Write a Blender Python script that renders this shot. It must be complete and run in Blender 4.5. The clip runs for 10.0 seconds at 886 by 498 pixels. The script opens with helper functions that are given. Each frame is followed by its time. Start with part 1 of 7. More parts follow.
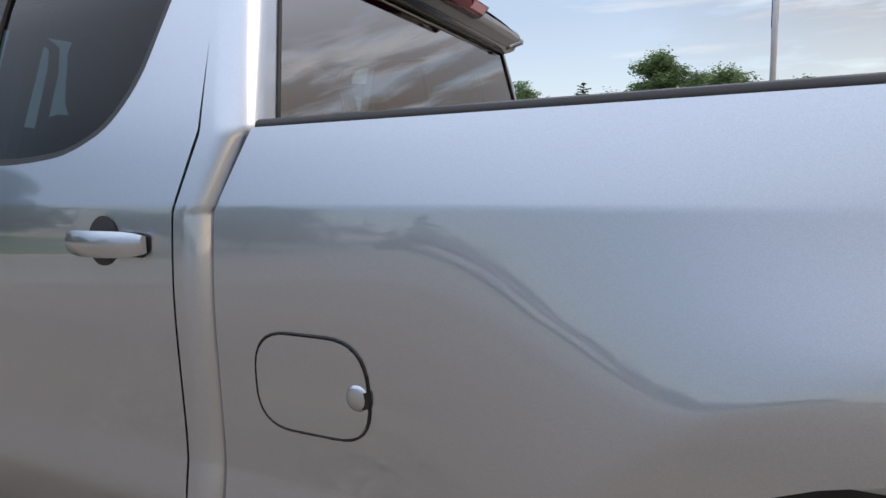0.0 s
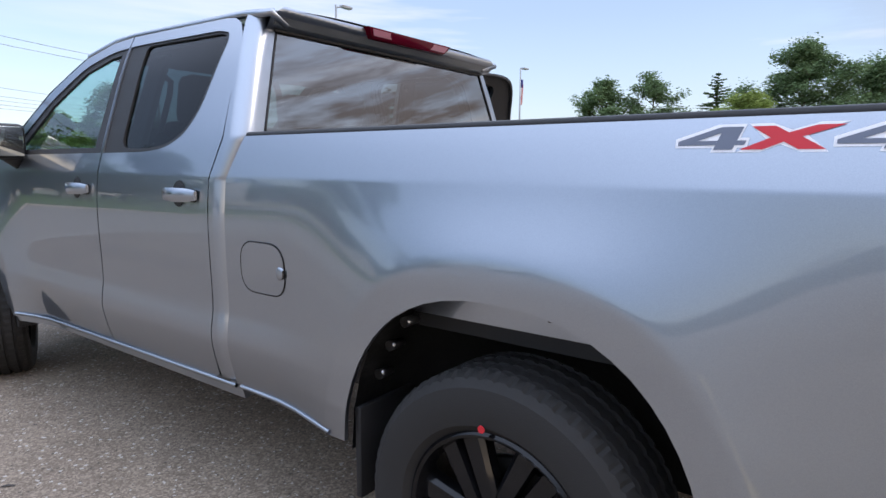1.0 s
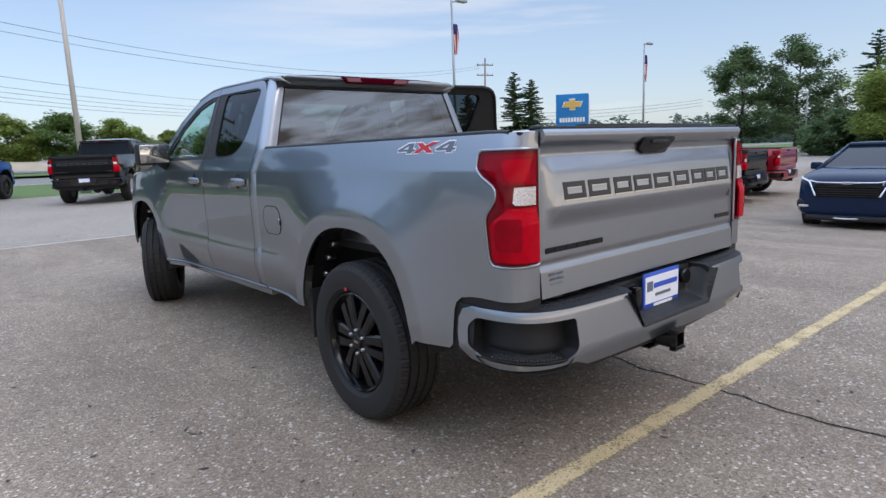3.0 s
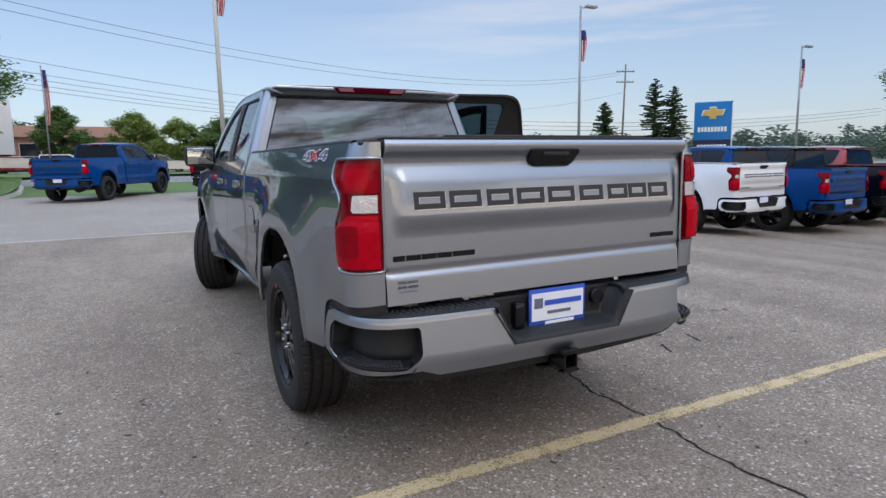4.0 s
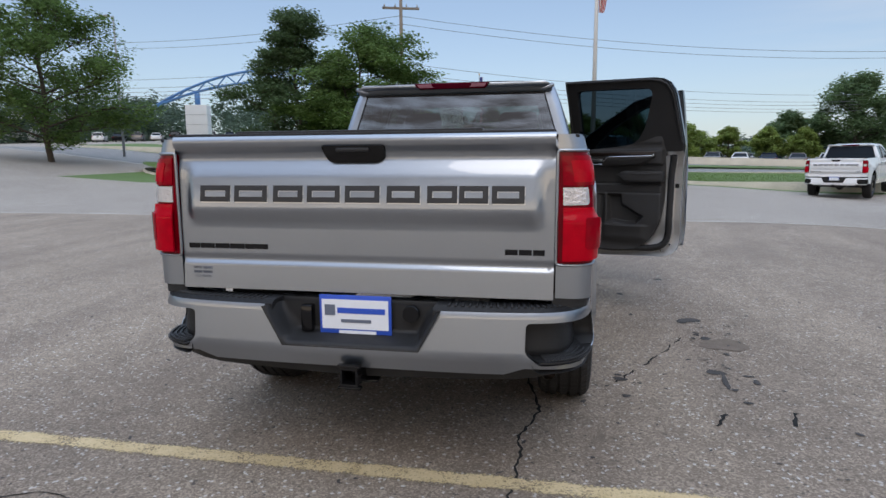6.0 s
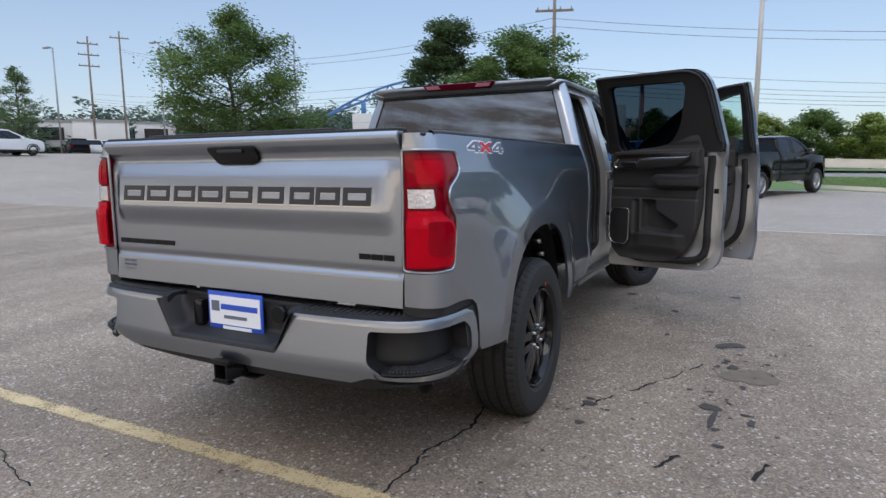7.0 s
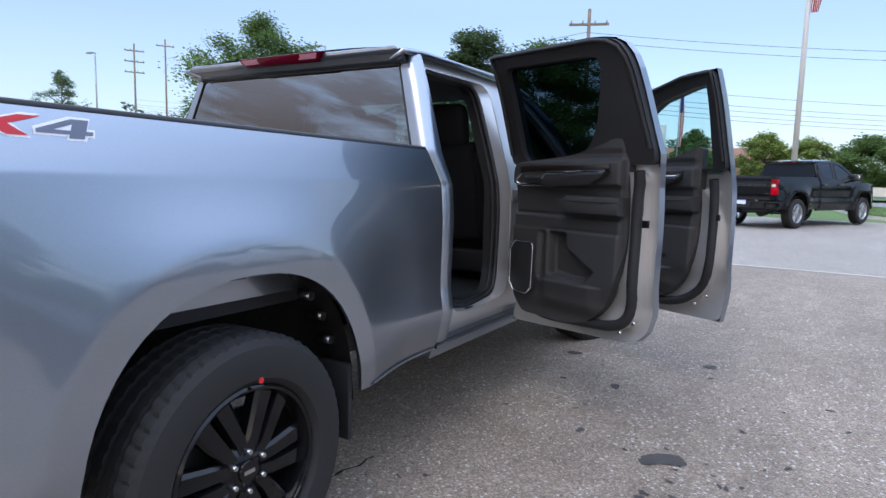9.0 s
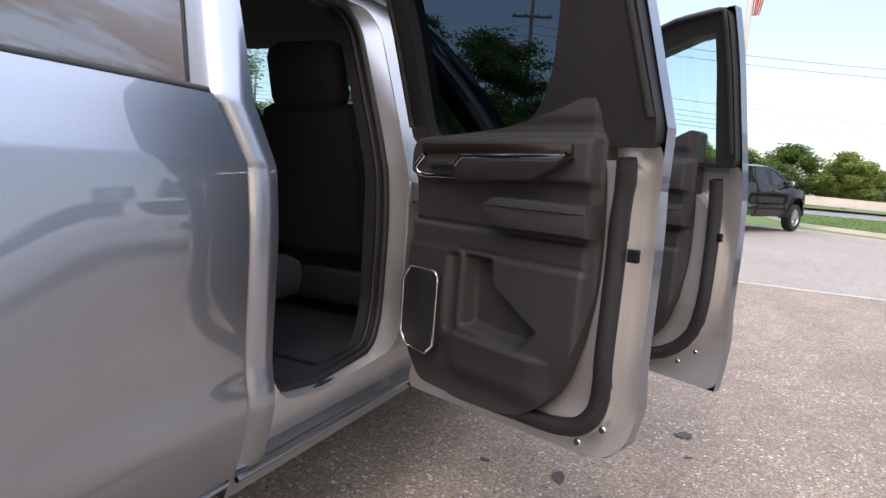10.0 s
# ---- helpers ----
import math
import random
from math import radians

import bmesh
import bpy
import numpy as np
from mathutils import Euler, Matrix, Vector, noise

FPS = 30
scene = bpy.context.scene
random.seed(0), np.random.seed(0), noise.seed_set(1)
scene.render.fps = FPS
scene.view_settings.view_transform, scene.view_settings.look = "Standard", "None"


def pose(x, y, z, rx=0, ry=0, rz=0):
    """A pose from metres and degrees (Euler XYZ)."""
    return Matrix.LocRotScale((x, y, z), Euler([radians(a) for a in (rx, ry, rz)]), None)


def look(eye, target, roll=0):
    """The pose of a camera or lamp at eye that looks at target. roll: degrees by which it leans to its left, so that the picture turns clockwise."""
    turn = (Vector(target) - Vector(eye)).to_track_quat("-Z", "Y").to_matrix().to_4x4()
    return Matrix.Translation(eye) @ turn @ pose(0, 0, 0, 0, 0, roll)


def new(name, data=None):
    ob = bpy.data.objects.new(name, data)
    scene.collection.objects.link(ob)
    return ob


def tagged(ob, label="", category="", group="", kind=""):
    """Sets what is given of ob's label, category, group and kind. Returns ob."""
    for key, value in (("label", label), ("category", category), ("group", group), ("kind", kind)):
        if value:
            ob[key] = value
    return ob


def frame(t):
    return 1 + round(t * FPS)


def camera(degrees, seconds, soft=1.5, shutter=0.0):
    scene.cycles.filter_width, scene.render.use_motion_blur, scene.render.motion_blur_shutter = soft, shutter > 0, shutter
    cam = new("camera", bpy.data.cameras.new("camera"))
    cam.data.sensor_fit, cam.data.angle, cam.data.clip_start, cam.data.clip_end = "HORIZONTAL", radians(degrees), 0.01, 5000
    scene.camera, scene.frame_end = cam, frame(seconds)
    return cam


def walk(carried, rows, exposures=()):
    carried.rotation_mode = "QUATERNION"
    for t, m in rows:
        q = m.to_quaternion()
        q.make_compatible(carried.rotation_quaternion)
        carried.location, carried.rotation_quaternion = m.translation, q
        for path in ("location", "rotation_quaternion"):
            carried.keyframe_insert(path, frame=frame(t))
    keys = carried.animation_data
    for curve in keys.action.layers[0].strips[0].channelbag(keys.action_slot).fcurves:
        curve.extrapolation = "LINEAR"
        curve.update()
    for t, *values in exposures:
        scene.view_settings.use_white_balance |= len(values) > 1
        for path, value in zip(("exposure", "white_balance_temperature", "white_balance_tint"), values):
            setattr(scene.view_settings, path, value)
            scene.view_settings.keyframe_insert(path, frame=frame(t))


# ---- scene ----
cam = camera(72.7, 10.0)
PATH = [
    (0, (-1.741, 1.223, 1.344), (0.05, 2.077, 1.094), -1.3),
    (0.5, (-2.019, 0.704, 1.367), (-0.348, 1.773, 1.11), -0.1),
    (1, (-2.172, 0.182, 1.34), (-0.59, 1.373, 1.061), 0.3),
    (1.5, (-2.387, -0.329, 1.361), (-0.871, 0.939, 1.052), -0.1),
    (2, (-2.481, -0.839, 1.372), (-1.035, 0.506, 1.056), -1.1),
    (2.5, (-2.613, -1.285, 1.361), (-1.234, 0.126, 1.033), -1.8),
    (2.7, (-2.614, -1.442, 1.388), (-1.276, 0.007, 1.059), -2.2),
    (3.8, (-1.885, -2.243, 1.324), (-0.881, -0.538, 1.033), -1.1),
    (4, (-1.664, -2.346, 1.354), (-0.758, -0.587, 1.067), -1.0),
    (4.5, (-1.074, -2.579, 1.371), (-0.449, -0.7, 1.088), -0.6),
    (5, (-0.419, -2.58, 1.348), (-0.118, -0.624, 1.061), -0.2),
    (5.5, (0.237, -2.617, 1.353), (0.188, -0.639, 1.059), -0.2),
    (5.7, (0.47, -2.587, 1.334), (0.282, -0.618, 1.042), -0.2),
    (6.8, (1.73, -2.224, 1.352), (0.921, -0.417, 1.07), -0.7),
    (7, (1.912, -2.066, 1.314), (1.023, -0.295, 1.041), -0.5),
    (7.5, (2.319, -1.728, 1.321), (1.277, -0.042, 1.057), -0.4),
    (8, (2.569, -1.419, 1.335), (1.455, 0.223, 1.082), -0.0),
    (8.5, (2.444, -0.891, 1.3), (1.363, 0.775, 1.062), 0.7),
    (9, (2.323, -0.277, 1.298), (1.321, 1.439, 1.073), 1.5),
    (9.5, (2.056, 0.344, 1.29), (1.176, 2.125, 1.055), 2.5),
    (10, (1.911, 1.005, 1.295), (1.097, 2.815, 1.049), 4.0),
]
walk(cam, [(t, look(eye, target, roll)) for t, eye, target, roll in PATH],
     exposures=[(0.0, 0.5, 7300, 14), (0.5, 0.65, 6850, 17), (1.0, 0.56, 6500, 15), (1.5, 0.5, 6500, 16), (2.0, 0.4, 6400, 15), (2.5, 0.3, 6400, 13), (4.0, 0.06, 6300, 13), (5.0, -0.03, 6400, 12), (5.5, -0.03, 6400, 11), (7.0, 0.13, 6450, 12), (7.5, 0.22, 6500, 16), (8.0, 0.37, 6750, 19), (8.5, 0.47, 6650, 20), (9.0, 0.55, 6000, 14), (9.5, 0.68, 6550, 18), (10.0, 0.92, 7250, 20)])

# ---- world and sun ----
SUN_EL, SUN_AZ = 9.0, 172.0  # degrees above the horizon; degrees clockwise from +y
world = bpy.data.worlds.new("world")
scene.world = world
world.use_nodes = True


def node(tree, kind, at=None, **values):
    n = tree.nodes.new(kind)
    for key, value in values.items():
        n.inputs[key].default_value = value
    return n


def sky_world():
    t = world.node_tree
    bg, out = t.nodes["Background"], t.nodes["World Output"]
    sky = t.nodes.new("ShaderNodeTexSky")
    sky.sky_type, sky.sun_disc = "NISHITA", False
    sky.sun_elevation, sky.sun_rotation = radians(SUN_EL + 38), radians(SUN_AZ)
    sky.air_density, sky.dust_density, sky.ozone_density, sky.altitude = 1.1, 0.9, 3.0, 200
    # thin streaked cloud, thicker low down towards the sun
    co = t.nodes.new("ShaderNodeTexCoord")
    mp = t.nodes.new("ShaderNodeMapping")
    mp.inputs["Scale"].default_value = (1.9, 1.9, 10.0)
    no = node(t, "ShaderNodeTexNoise", **{"Scale": 3.0, "Detail": 8.0, "Roughness": 0.6, "Distortion": 0.15})
    ramp = t.nodes.new("ShaderNodeValToRGB")
    ramp.color_ramp.elements[0].position, ramp.color_ramp.elements[1].position = 0.39, 0.55
    sep = t.nodes.new("ShaderNodeSeparateXYZ")
    back = t.nodes.new("ShaderNodeMapRange")
    back.inputs["From Min"].default_value, back.inputs["From Max"].default_value = 0.15, -0.45
    low = t.nodes.new("ShaderNodeMapRange")
    low.inputs["From Min"].default_value, low.inputs["From Max"].default_value = 0.95, 0.45
    m1 = t.nodes.new("ShaderNodeMath"); m1.operation = "MULTIPLY"
    m2 = t.nodes.new("ShaderNodeMath"); m2.operation = "MULTIPLY"
    mix = t.nodes.new("ShaderNodeMix"); mix.data_type = "RGBA"
    haze = t.nodes.new("ShaderNodeMapRange")
    haze.inputs["From Min"].default_value, haze.inputs["From Max"].default_value = 0.55, 0.0
    haze.inputs["To Max"].default_value = 0.55
    mixh = t.nodes.new("ShaderNodeMix"); mixh.data_type = "RGBA"
    L = t.links.new
    L(co.outputs["Generated"], mp.inputs["Vector"])
    L(mp.outputs["Vector"], no.inputs["Vector"])
    L(no.outputs["Fac"], ramp.inputs["Fac"])
    L(co.outputs["Generated"], sep.inputs["Vector"])
    L(sep.outputs["Y"], back.inputs["Value"])
    L(sep.outputs["Z"], low.inputs["Value"])
    L(sep.outputs["Z"], haze.inputs["Value"])
    L(ramp.outputs["Color"], m1.inputs[0]); L(back.outputs["Result"], m1.inputs[1])
    clear = t.nodes.new("ShaderNodeMapRange")
    clear.inputs["From Min"].default_value, clear.inputs["From Max"].default_value = 0.03, 0.22
    m0 = t.nodes.new("ShaderNodeMath"); m0.operation = "MULTIPLY"
    L(sep.outputs["Z"], clear.inputs["Value"])
    L(clear.outputs["Result"], m0.inputs[0]); L(low.outputs["Result"], m0.inputs[1])
    L(m1.outputs[0], m2.inputs[0]); L(m0.outputs[0], m2.inputs[1])
    L(haze.outputs["Result"], mixh.inputs["Factor"])
    # faint streaks of cirrus
    mc = t.nodes.new("ShaderNodeMapping")
    mc.inputs["Rotation"].default_value = (0.0, radians(24), radians(18))
    mc.inputs["Scale"].default_value = (1.0, 1.3, 11.0)
    nc = node(t, "ShaderNodeTexNoise", Scale=1.7, Detail=6.0, Roughness=0.55)
    rc = t.nodes.new("ShaderNodeValToRGB")
    rc.color_ramp.elements[0].position, rc.color_ramp.elements[1].position = 0.52, 0.74
    east = t.nodes.new("ShaderNodeMapRange")
    east.inputs["From Min"].default_value, east.inputs["From Max"].default_value = 0.2, 0.75
    east.inputs["To Max"].default_value = 0.75
    mm = t.nodes.new("ShaderNodeMath"); mm.operation = "MULTIPLY"
    mixc = t.nodes.new("ShaderNodeMix"); mixc.data_type = "RGBA"
    mixc.inputs["B"].default_value = (5.6, 5.7, 5.8, 1)
    L(co.outputs["Generated"], mc.inputs["Vector"]); L(mc.outputs["Vector"], nc.inputs["Vector"])
    L(nc.outputs["Fac"], rc.inputs["Fac"]); L(sep.outputs["X"], east.inputs["Value"])
    L(rc.outputs["Color"], mm.inputs[0]); L(east.outputs["Result"], mm.inputs[1])
    L(mm.outputs[0], mixc.inputs["Factor"]); L(mixh.outputs["Result"], mixc.inputs["A"])
    L(sky.outputs["Color"], mixh.inputs["A"])
    mixh.inputs["B"].default_value = (3.7, 4.2, 4.9, 1)
    L(m2.outputs[0], mix.inputs["Factor"])
    # warm light of the low sun through the haze in the south
    glow = t.nodes.new("ShaderNodeMapRange"); glow.interpolation_type = "SMOOTHSTEP"
    glow.inputs["From Min"].default_value, glow.inputs["From Max"].default_value = -0.25, -0.8
    L(sep.outputs["Y"], glow.inputs["Value"])
    gtop = t.nodes.new("ShaderNodeMapRange"); gtop.interpolation_type = "SMOOTHSTEP"
    gtop.inputs["From Min"].default_value, gtop.inputs["From Max"].default_value = 0.34, 0.06
    gtop.inputs["To Max"].default_value = 0.8
    L(sep.outputs["Z"], gtop.inputs["Value"])
    gm = t.nodes.new("ShaderNodeMath"); gm.operation = "MULTIPLY"
    L(glow.outputs["Result"], gm.inputs[0]); L(gtop.outputs["Result"], gm.inputs[1])
    mixg = t.nodes.new("ShaderNodeMix"); mixg.data_type = "RGBA"
    mixg.inputs["B"].default_value = (9.4, 8.6, 7.7, 1)
    L(gm.outputs[0], mixg.inputs["Factor"]); L(mixc.outputs["Result"], mixg.inputs["A"])
    L(mixg.outputs["Result"], mix.inputs["A"])
    shade = t.nodes.new("ShaderNodeMix"); shade.data_type = "RGBA"
    shade.inputs["A"].default_value, shade.inputs["B"].default_value = (1.35, 1.27, 1.3, 1), (0.75, 0.7, 0.7, 1)
    core = t.nodes.new("ShaderNodeMapRange")
    core.inputs["From Min"].default_value, core.inputs["From Max"].default_value = -0.58, -0.85
    L(sep.outputs["Y"], core.inputs["Value"])
    L(core.outputs["Result"], shade.inputs["Factor"])
    L(shade.outputs["Result"], mix.inputs["B"])
    # the low sun stands behind broken cloud: that half of the sky is the brighter one
    warm = t.nodes.new("ShaderNodeMix"); warm.data_type = "RGBA"
    warm.inputs["A"].default_value, warm.inputs["B"].default_value = (1, 1, 1, 1), (1.38, 1.22, 1.04, 1)
    back2 = t.nodes.new("ShaderNodeMapRange")
    back2.interpolation_type = "SMOOTHSTEP"
    back2.inputs["From Min"].default_value, back2.inputs["From Max"].default_value = 0.1, -0.7
    L(sep.outputs["Y"], back2.inputs["Value"])
    L(back2.outputs["Result"], warm.inputs["Factor"])
    mul = t.nodes.new("ShaderNodeMix"); mul.data_type, mul.blend_type = "RGBA", "MULTIPLY"
    mul.inputs["Factor"].default_value = 1.0
    L(mix.outputs["Result"], mul.inputs["A"])
    L(warm.outputs["Result"], mul.inputs["B"])
    # a bright veil of thin high cloud overhead
    veil = t.nodes.new("ShaderNodeMapRange")
    veil.interpolation_type = "SMOOTHSTEP"
    veil.inputs["From Min"].default_value, veil.inputs["From Max"].default_value = 0.22, 0.62
    veil.inputs["To Max"].default_value = 0.85
    L(sep.outputs["Z"], veil.inputs["Value"])
    mixv = t.nodes.new("ShaderNodeMix"); mixv.data_type = "RGBA"
    mixv.inputs["B"].default_value = (8.3, 10.0, 12.9, 1)
    north = t.nodes.new("ShaderNodeMapRange"); north.interpolation_type = "SMOOTHSTEP"
    north.inputs["From Min"].default_value, north.inputs["From Max"].default_value = -0.85, -0.45
    north.inputs["To Min"].default_value = 0.25
    L(sep.outputs["Y"], north.inputs["Value"])
    thin = t.nodes.new("ShaderNodeMath"); thin.operation = "MULTIPLY"
    L(veil.outputs["Result"], thin.inputs[0]); L(north.outputs["Result"], thin.inputs[1])
    L(thin.outputs[0], mixv.inputs["Factor"])
    L(mul.outputs["Result"], mixv.inputs["A"])
    L(mixv.outputs["Result"], bg.inputs["Color"])
    bg.inputs["Strength"].default_value = 0.14


sky_world()
sun = new("sun", bpy.data.lights.new("sun", "SUN"))
sun.data.energy, sun.data.angle, sun.data.color = 0.72, radians(34), (1.0, 0.92, 0.82)
az, el = radians(SUN_AZ), radians(SUN_EL + 38)
sun.matrix_world = look((math.sin(az) * math.cos(el) * 50, math.cos(az) * math.cos(el) * 50, math.sin(el) * 50), (0, 0, 0))

# ---- materials ----


def material(name, color, rough=0.5, metal=0.0, vary=0.0, scale=8.0, bump=0.0, bscale=60.0, coat=0.0, trans=0.0, ior=1.45, island=0.0, spec=0.5, color2=None):
    """A node material: two scales of variation in colour and roughness, and fine relief."""
    m = bpy.data.materials.new(name)
    m.use_nodes = True
    t = m.node_tree
    b = t.nodes["Principled BSDF"]
    b.inputs["Base Color"].default_value = (*color, 1)
    b.inputs["Roughness"].default_value = rough
    b.inputs["Metallic"].default_value = metal
    b.inputs["Coat Weight"].default_value = coat
    b.inputs["Coat Roughness"].default_value = 0.03
    b.inputs["Transmission Weight"].default_value = trans
    b.inputs["IOR"].default_value = ior
    b.inputs["Specular IOR Level"].default_value = spec
    L = t.links.new
    co = t.nodes.new("ShaderNodeTexCoord")
    if vary or color2:
        big = node(t, "ShaderNodeTexNoise", Scale=scale, Detail=4.0)
        fine = node(t, "ShaderNodeTexNoise", Scale=scale * 14, Detail=3.0)
        L(co.outputs["Object"], big.inputs["Vector"])
        L(co.outputs["Object"], fine.inputs["Vector"])
        add = t.nodes.new("ShaderNodeMath"); add.operation = "ADD"
        L(big.outputs["Fac"], add.inputs[0]); L(fine.outputs["Fac"], add.inputs[1])
        half = t.nodes.new("ShaderNodeMapRange")
        half.inputs["From Min"].default_value, half.inputs["From Max"].default_value = 0.6, 1.4
        L(add.outputs[0], half.inputs["Value"])
        mix = t.nodes.new("ShaderNodeMix"); mix.data_type = "RGBA"
        c2 = color2 or tuple(min(1, c * (1 + vary)) for c in color)
        c1 = color if color2 else tuple(c * (1 - vary) for c in color)
        mix.inputs["A"].default_value, mix.inputs["B"].default_value = (*c1, 1), (*c2, 1)
        L(half.outputs["Result"], mix.inputs["Factor"])
        last = mix.outputs["Result"]
        if island:
            geo = t.nodes.new("ShaderNodeNewGeometry")
            hsv = t.nodes.new("ShaderNodeHueSaturation")
            mr = t.nodes.new("ShaderNodeMapRange")
            mr.inputs["To Min"].default_value, mr.inputs["To Max"].default_value = 1 - island, 1 + island
            L(geo.outputs["Random Per Island"], mr.inputs["Value"])
            L(mr.outputs["Result"], hsv.inputs["Value"])
            L(last, hsv.inputs["Color"])
            last = hsv.outputs["Color"]
        L(last, b.inputs["Base Color"])
        rr = t.nodes.new("ShaderNodeMapRange")
        rr.inputs["To Min"].default_value, rr.inputs["To Max"].default_value = max(0, rough - 0.06), min(1, rough + 0.06)
        L(half.outputs["Result"], rr.inputs["Value"])
        L(rr.outputs["Result"], b.inputs["Roughness"])
    if bump:
        n = node(t, "ShaderNodeTexNoise", Scale=bscale, Detail=5.0)
        L(co.outputs["Object"], n.inputs["Vector"])
        bp = node(t, "ShaderNodeBump", Strength=bump, Distance=0.01)
        L(n.outputs["Fac"], bp.inputs["Height"])
        L(bp.outputs["Normal"], b.inputs["Normal"])
    return m


def car_paint(name, color, metal=0.75, rough=0.3, coat_ior=1.65):
    """Metallic base with fine flake under a clear coat."""
    m = material(name, color, rough, metal, coat=1.0)
    m.node_tree.nodes["Principled BSDF"].inputs["Coat IOR"].default_value = coat_ior
    if metal == 1.0:
        m.node_tree.nodes["Principled BSDF"].inputs["Specular Tint"].default_value = (0.16, 0.18, 0.21, 1)
    t = m.node_tree
    b = t.nodes["Principled BSDF"]
    co = t.nodes.new("ShaderNodeTexCoord")
    v = node(t, "ShaderNodeTexVoronoi", Scale=900.0)
    t.links.new(co.outputs["Object"], v.inputs["Vector"])
    mix = t.nodes.new("ShaderNodeMix"); mix.data_type = "RGBA"
    mix.inputs["A"].default_value = (*[c * 0.93 for c in color], 1)
    mix.inputs["B"].default_value = (*[min(1, c * 1.08) for c in color], 1)
    t.links.new(v.outputs["Color"], mix.inputs["Factor"])
    t.links.new(mix.outputs["Result"], b.inputs["Base Color"])
    n = node(t, "ShaderNodeTexNoise", Scale=3.0, Detail=2.0)
    t.links.new(co.outputs["Object"], n.inputs["Vector"])
    mr = t.nodes.new("ShaderNodeMapRange")
    mr.inputs["To Min"].default_value, mr.inputs["To Max"].default_value = rough - 0.03, rough + 0.05
    t.links.new(n.outputs["Fac"], mr.inputs["Value"])
    t.links.new(mr.outputs["Result"], b.inputs["Roughness"])
    return m


def glass(name, tint, rough=0.0, ior=1.6):
    """A tinted pane: clear through-view and a mirror-like gloss by Fresnel."""
    m = bpy.data.materials.new(name)
    m.use_nodes = True
    t = m.node_tree
    t.nodes.remove(t.nodes["Principled BSDF"])
    tr = t.nodes.new("ShaderNodeBsdfTransparent")
    tr.inputs["Color"].default_value = (*tint, 1)
    gl = t.nodes.new("ShaderNodeBsdfGlossy")
    gl.inputs["Roughness"].default_value = rough
    # the same gloss from both sides of the pane
    lw = t.nodes.new("ShaderNodeLayerWeight")
    lw.inputs["Blend"].default_value = 0.5
    pw = t.nodes.new("ShaderNodeMath"); pw.operation = "POWER"; pw.inputs[1].default_value = 5.0
    t.links.new(lw.outputs["Facing"], pw.inputs[0])
    fr = t.nodes.new("ShaderNodeMapRange")
    fr.inputs["To Min"].default_value = ((ior - 1) / (ior + 1)) ** 2
    t.links.new(pw.outputs[0], fr.inputs["Value"])
    mix = t.nodes.new("ShaderNodeMixShader")
    t.links.new(fr.outputs[0], mix.inputs[0])
    t.links.new(tr.outputs[0], mix.inputs[1])
    t.links.new(gl.outputs[0], mix.inputs[2])
    t.links.new(mix.outputs[0], t.nodes["Material Output"].inputs["Surface"])
    return m


PAINT = car_paint("silver_gray_paint", (0.318, 0.350, 0.396), 1.0, 0.34, 1.85)
# body silver without clear coat, lightened to carry the light on inner panels
PAINTLIT = material("lightened_silver_paint", (0.55, 0.545, 0.535), 0.30, 0.7)
WHITE = car_paint("white_paint", (0.84, 0.85, 0.86), 0.0, 0.35)
BLACK = material("black_paint", (0.004, 0.005, 0.007), 0.10, vary=0.1, scale=5, spec=0.3)
BLUE = material("blue_paint", (0.001, 0.052, 0.215), 0.16, vary=0.1, scale=5, spec=0.22)
NAVY = material("navy_paint", (0.008, 0.021, 0.055), 0.10, vary=0.1, scale=5, spec=0.3)
RED = car_paint("red_paint", (0.35, 0.012, 0.02), 0.3, 0.3)
GREY = car_paint("grey_paint", (0.2, 0.2, 0.21), 0.5, 0.3)
PLASTIC = material("black_plastic", (0.015, 0.015, 0.016), 0.55, vary=0.2, scale=20, bump=0.15, bscale=500)
# gray for the silver lip's rear face: its dark reflection as colour
LIPSHADE = material("shaded_lip_gray", (0.19, 0.2, 0.21), 0.36, 0.5, vary=0.08, scale=12)
GLOSSBLACK = material("gloss_black", (0.006, 0.006, 0.007), 0.09, spec=0.4)
LINER = material("wheel_liner", (0.012, 0.012, 0.012), 0.5, vary=0.3, scale=15, bump=0.3, bscale=40)
RUBBER = material("tyre_rubber", (0.018, 0.017, 0.0165), 0.72, vary=0.18, scale=18, bump=0.12, bscale=250)
CHROME = material("chrome", (0.75, 0.75, 0.76), 0.1, 1.0)
SILVERPART = material("satin_silver", (0.5, 0.51, 0.52), 0.28, 1.0)
TRIM = material("door_trim", (0.028, 0.0275, 0.028), 0.55, vary=0.12, scale=25, bump=0.25, bscale=700)
FABRIC = material("seat_cloth", (0.007, 0.007, 0.008), 0.9, vary=0.25, scale=30, bump=0.4, bscale=900)
HEADLINER = material("headliner", (0.03, 0.03, 0.031), 0.95, vary=0.1, scale=20)
MAT = material("floor_mat", (0.016, 0.017, 0.018), 0.8, vary=0.3, scale=30, bump=0.4, bscale=600)
PILLAR = material("pillar_trim", (0.3, 0.29, 0.28), 0.75, vary=0.05, scale=20)
WOOD = material("dark_wood_trim", (0.014, 0.008, 0.006), 0.35, vary=0.4, scale=6, coat=0.5)
LENSRED = material("red_lens", (0.26, 0.0006, 0.008), 0.05, vary=0.25, scale=18, spec=0.18)
LENSBRIGHT = material("bright_red_lens", (0.42, 0.0006, 0.010), 0.05, vary=0.2, scale=26, spec=0.14)
LENSDEEP = material("deep_red_lens", (0.16, 0.0004, 0.006), 0.05, spec=0.25, vary=0.1, scale=25)
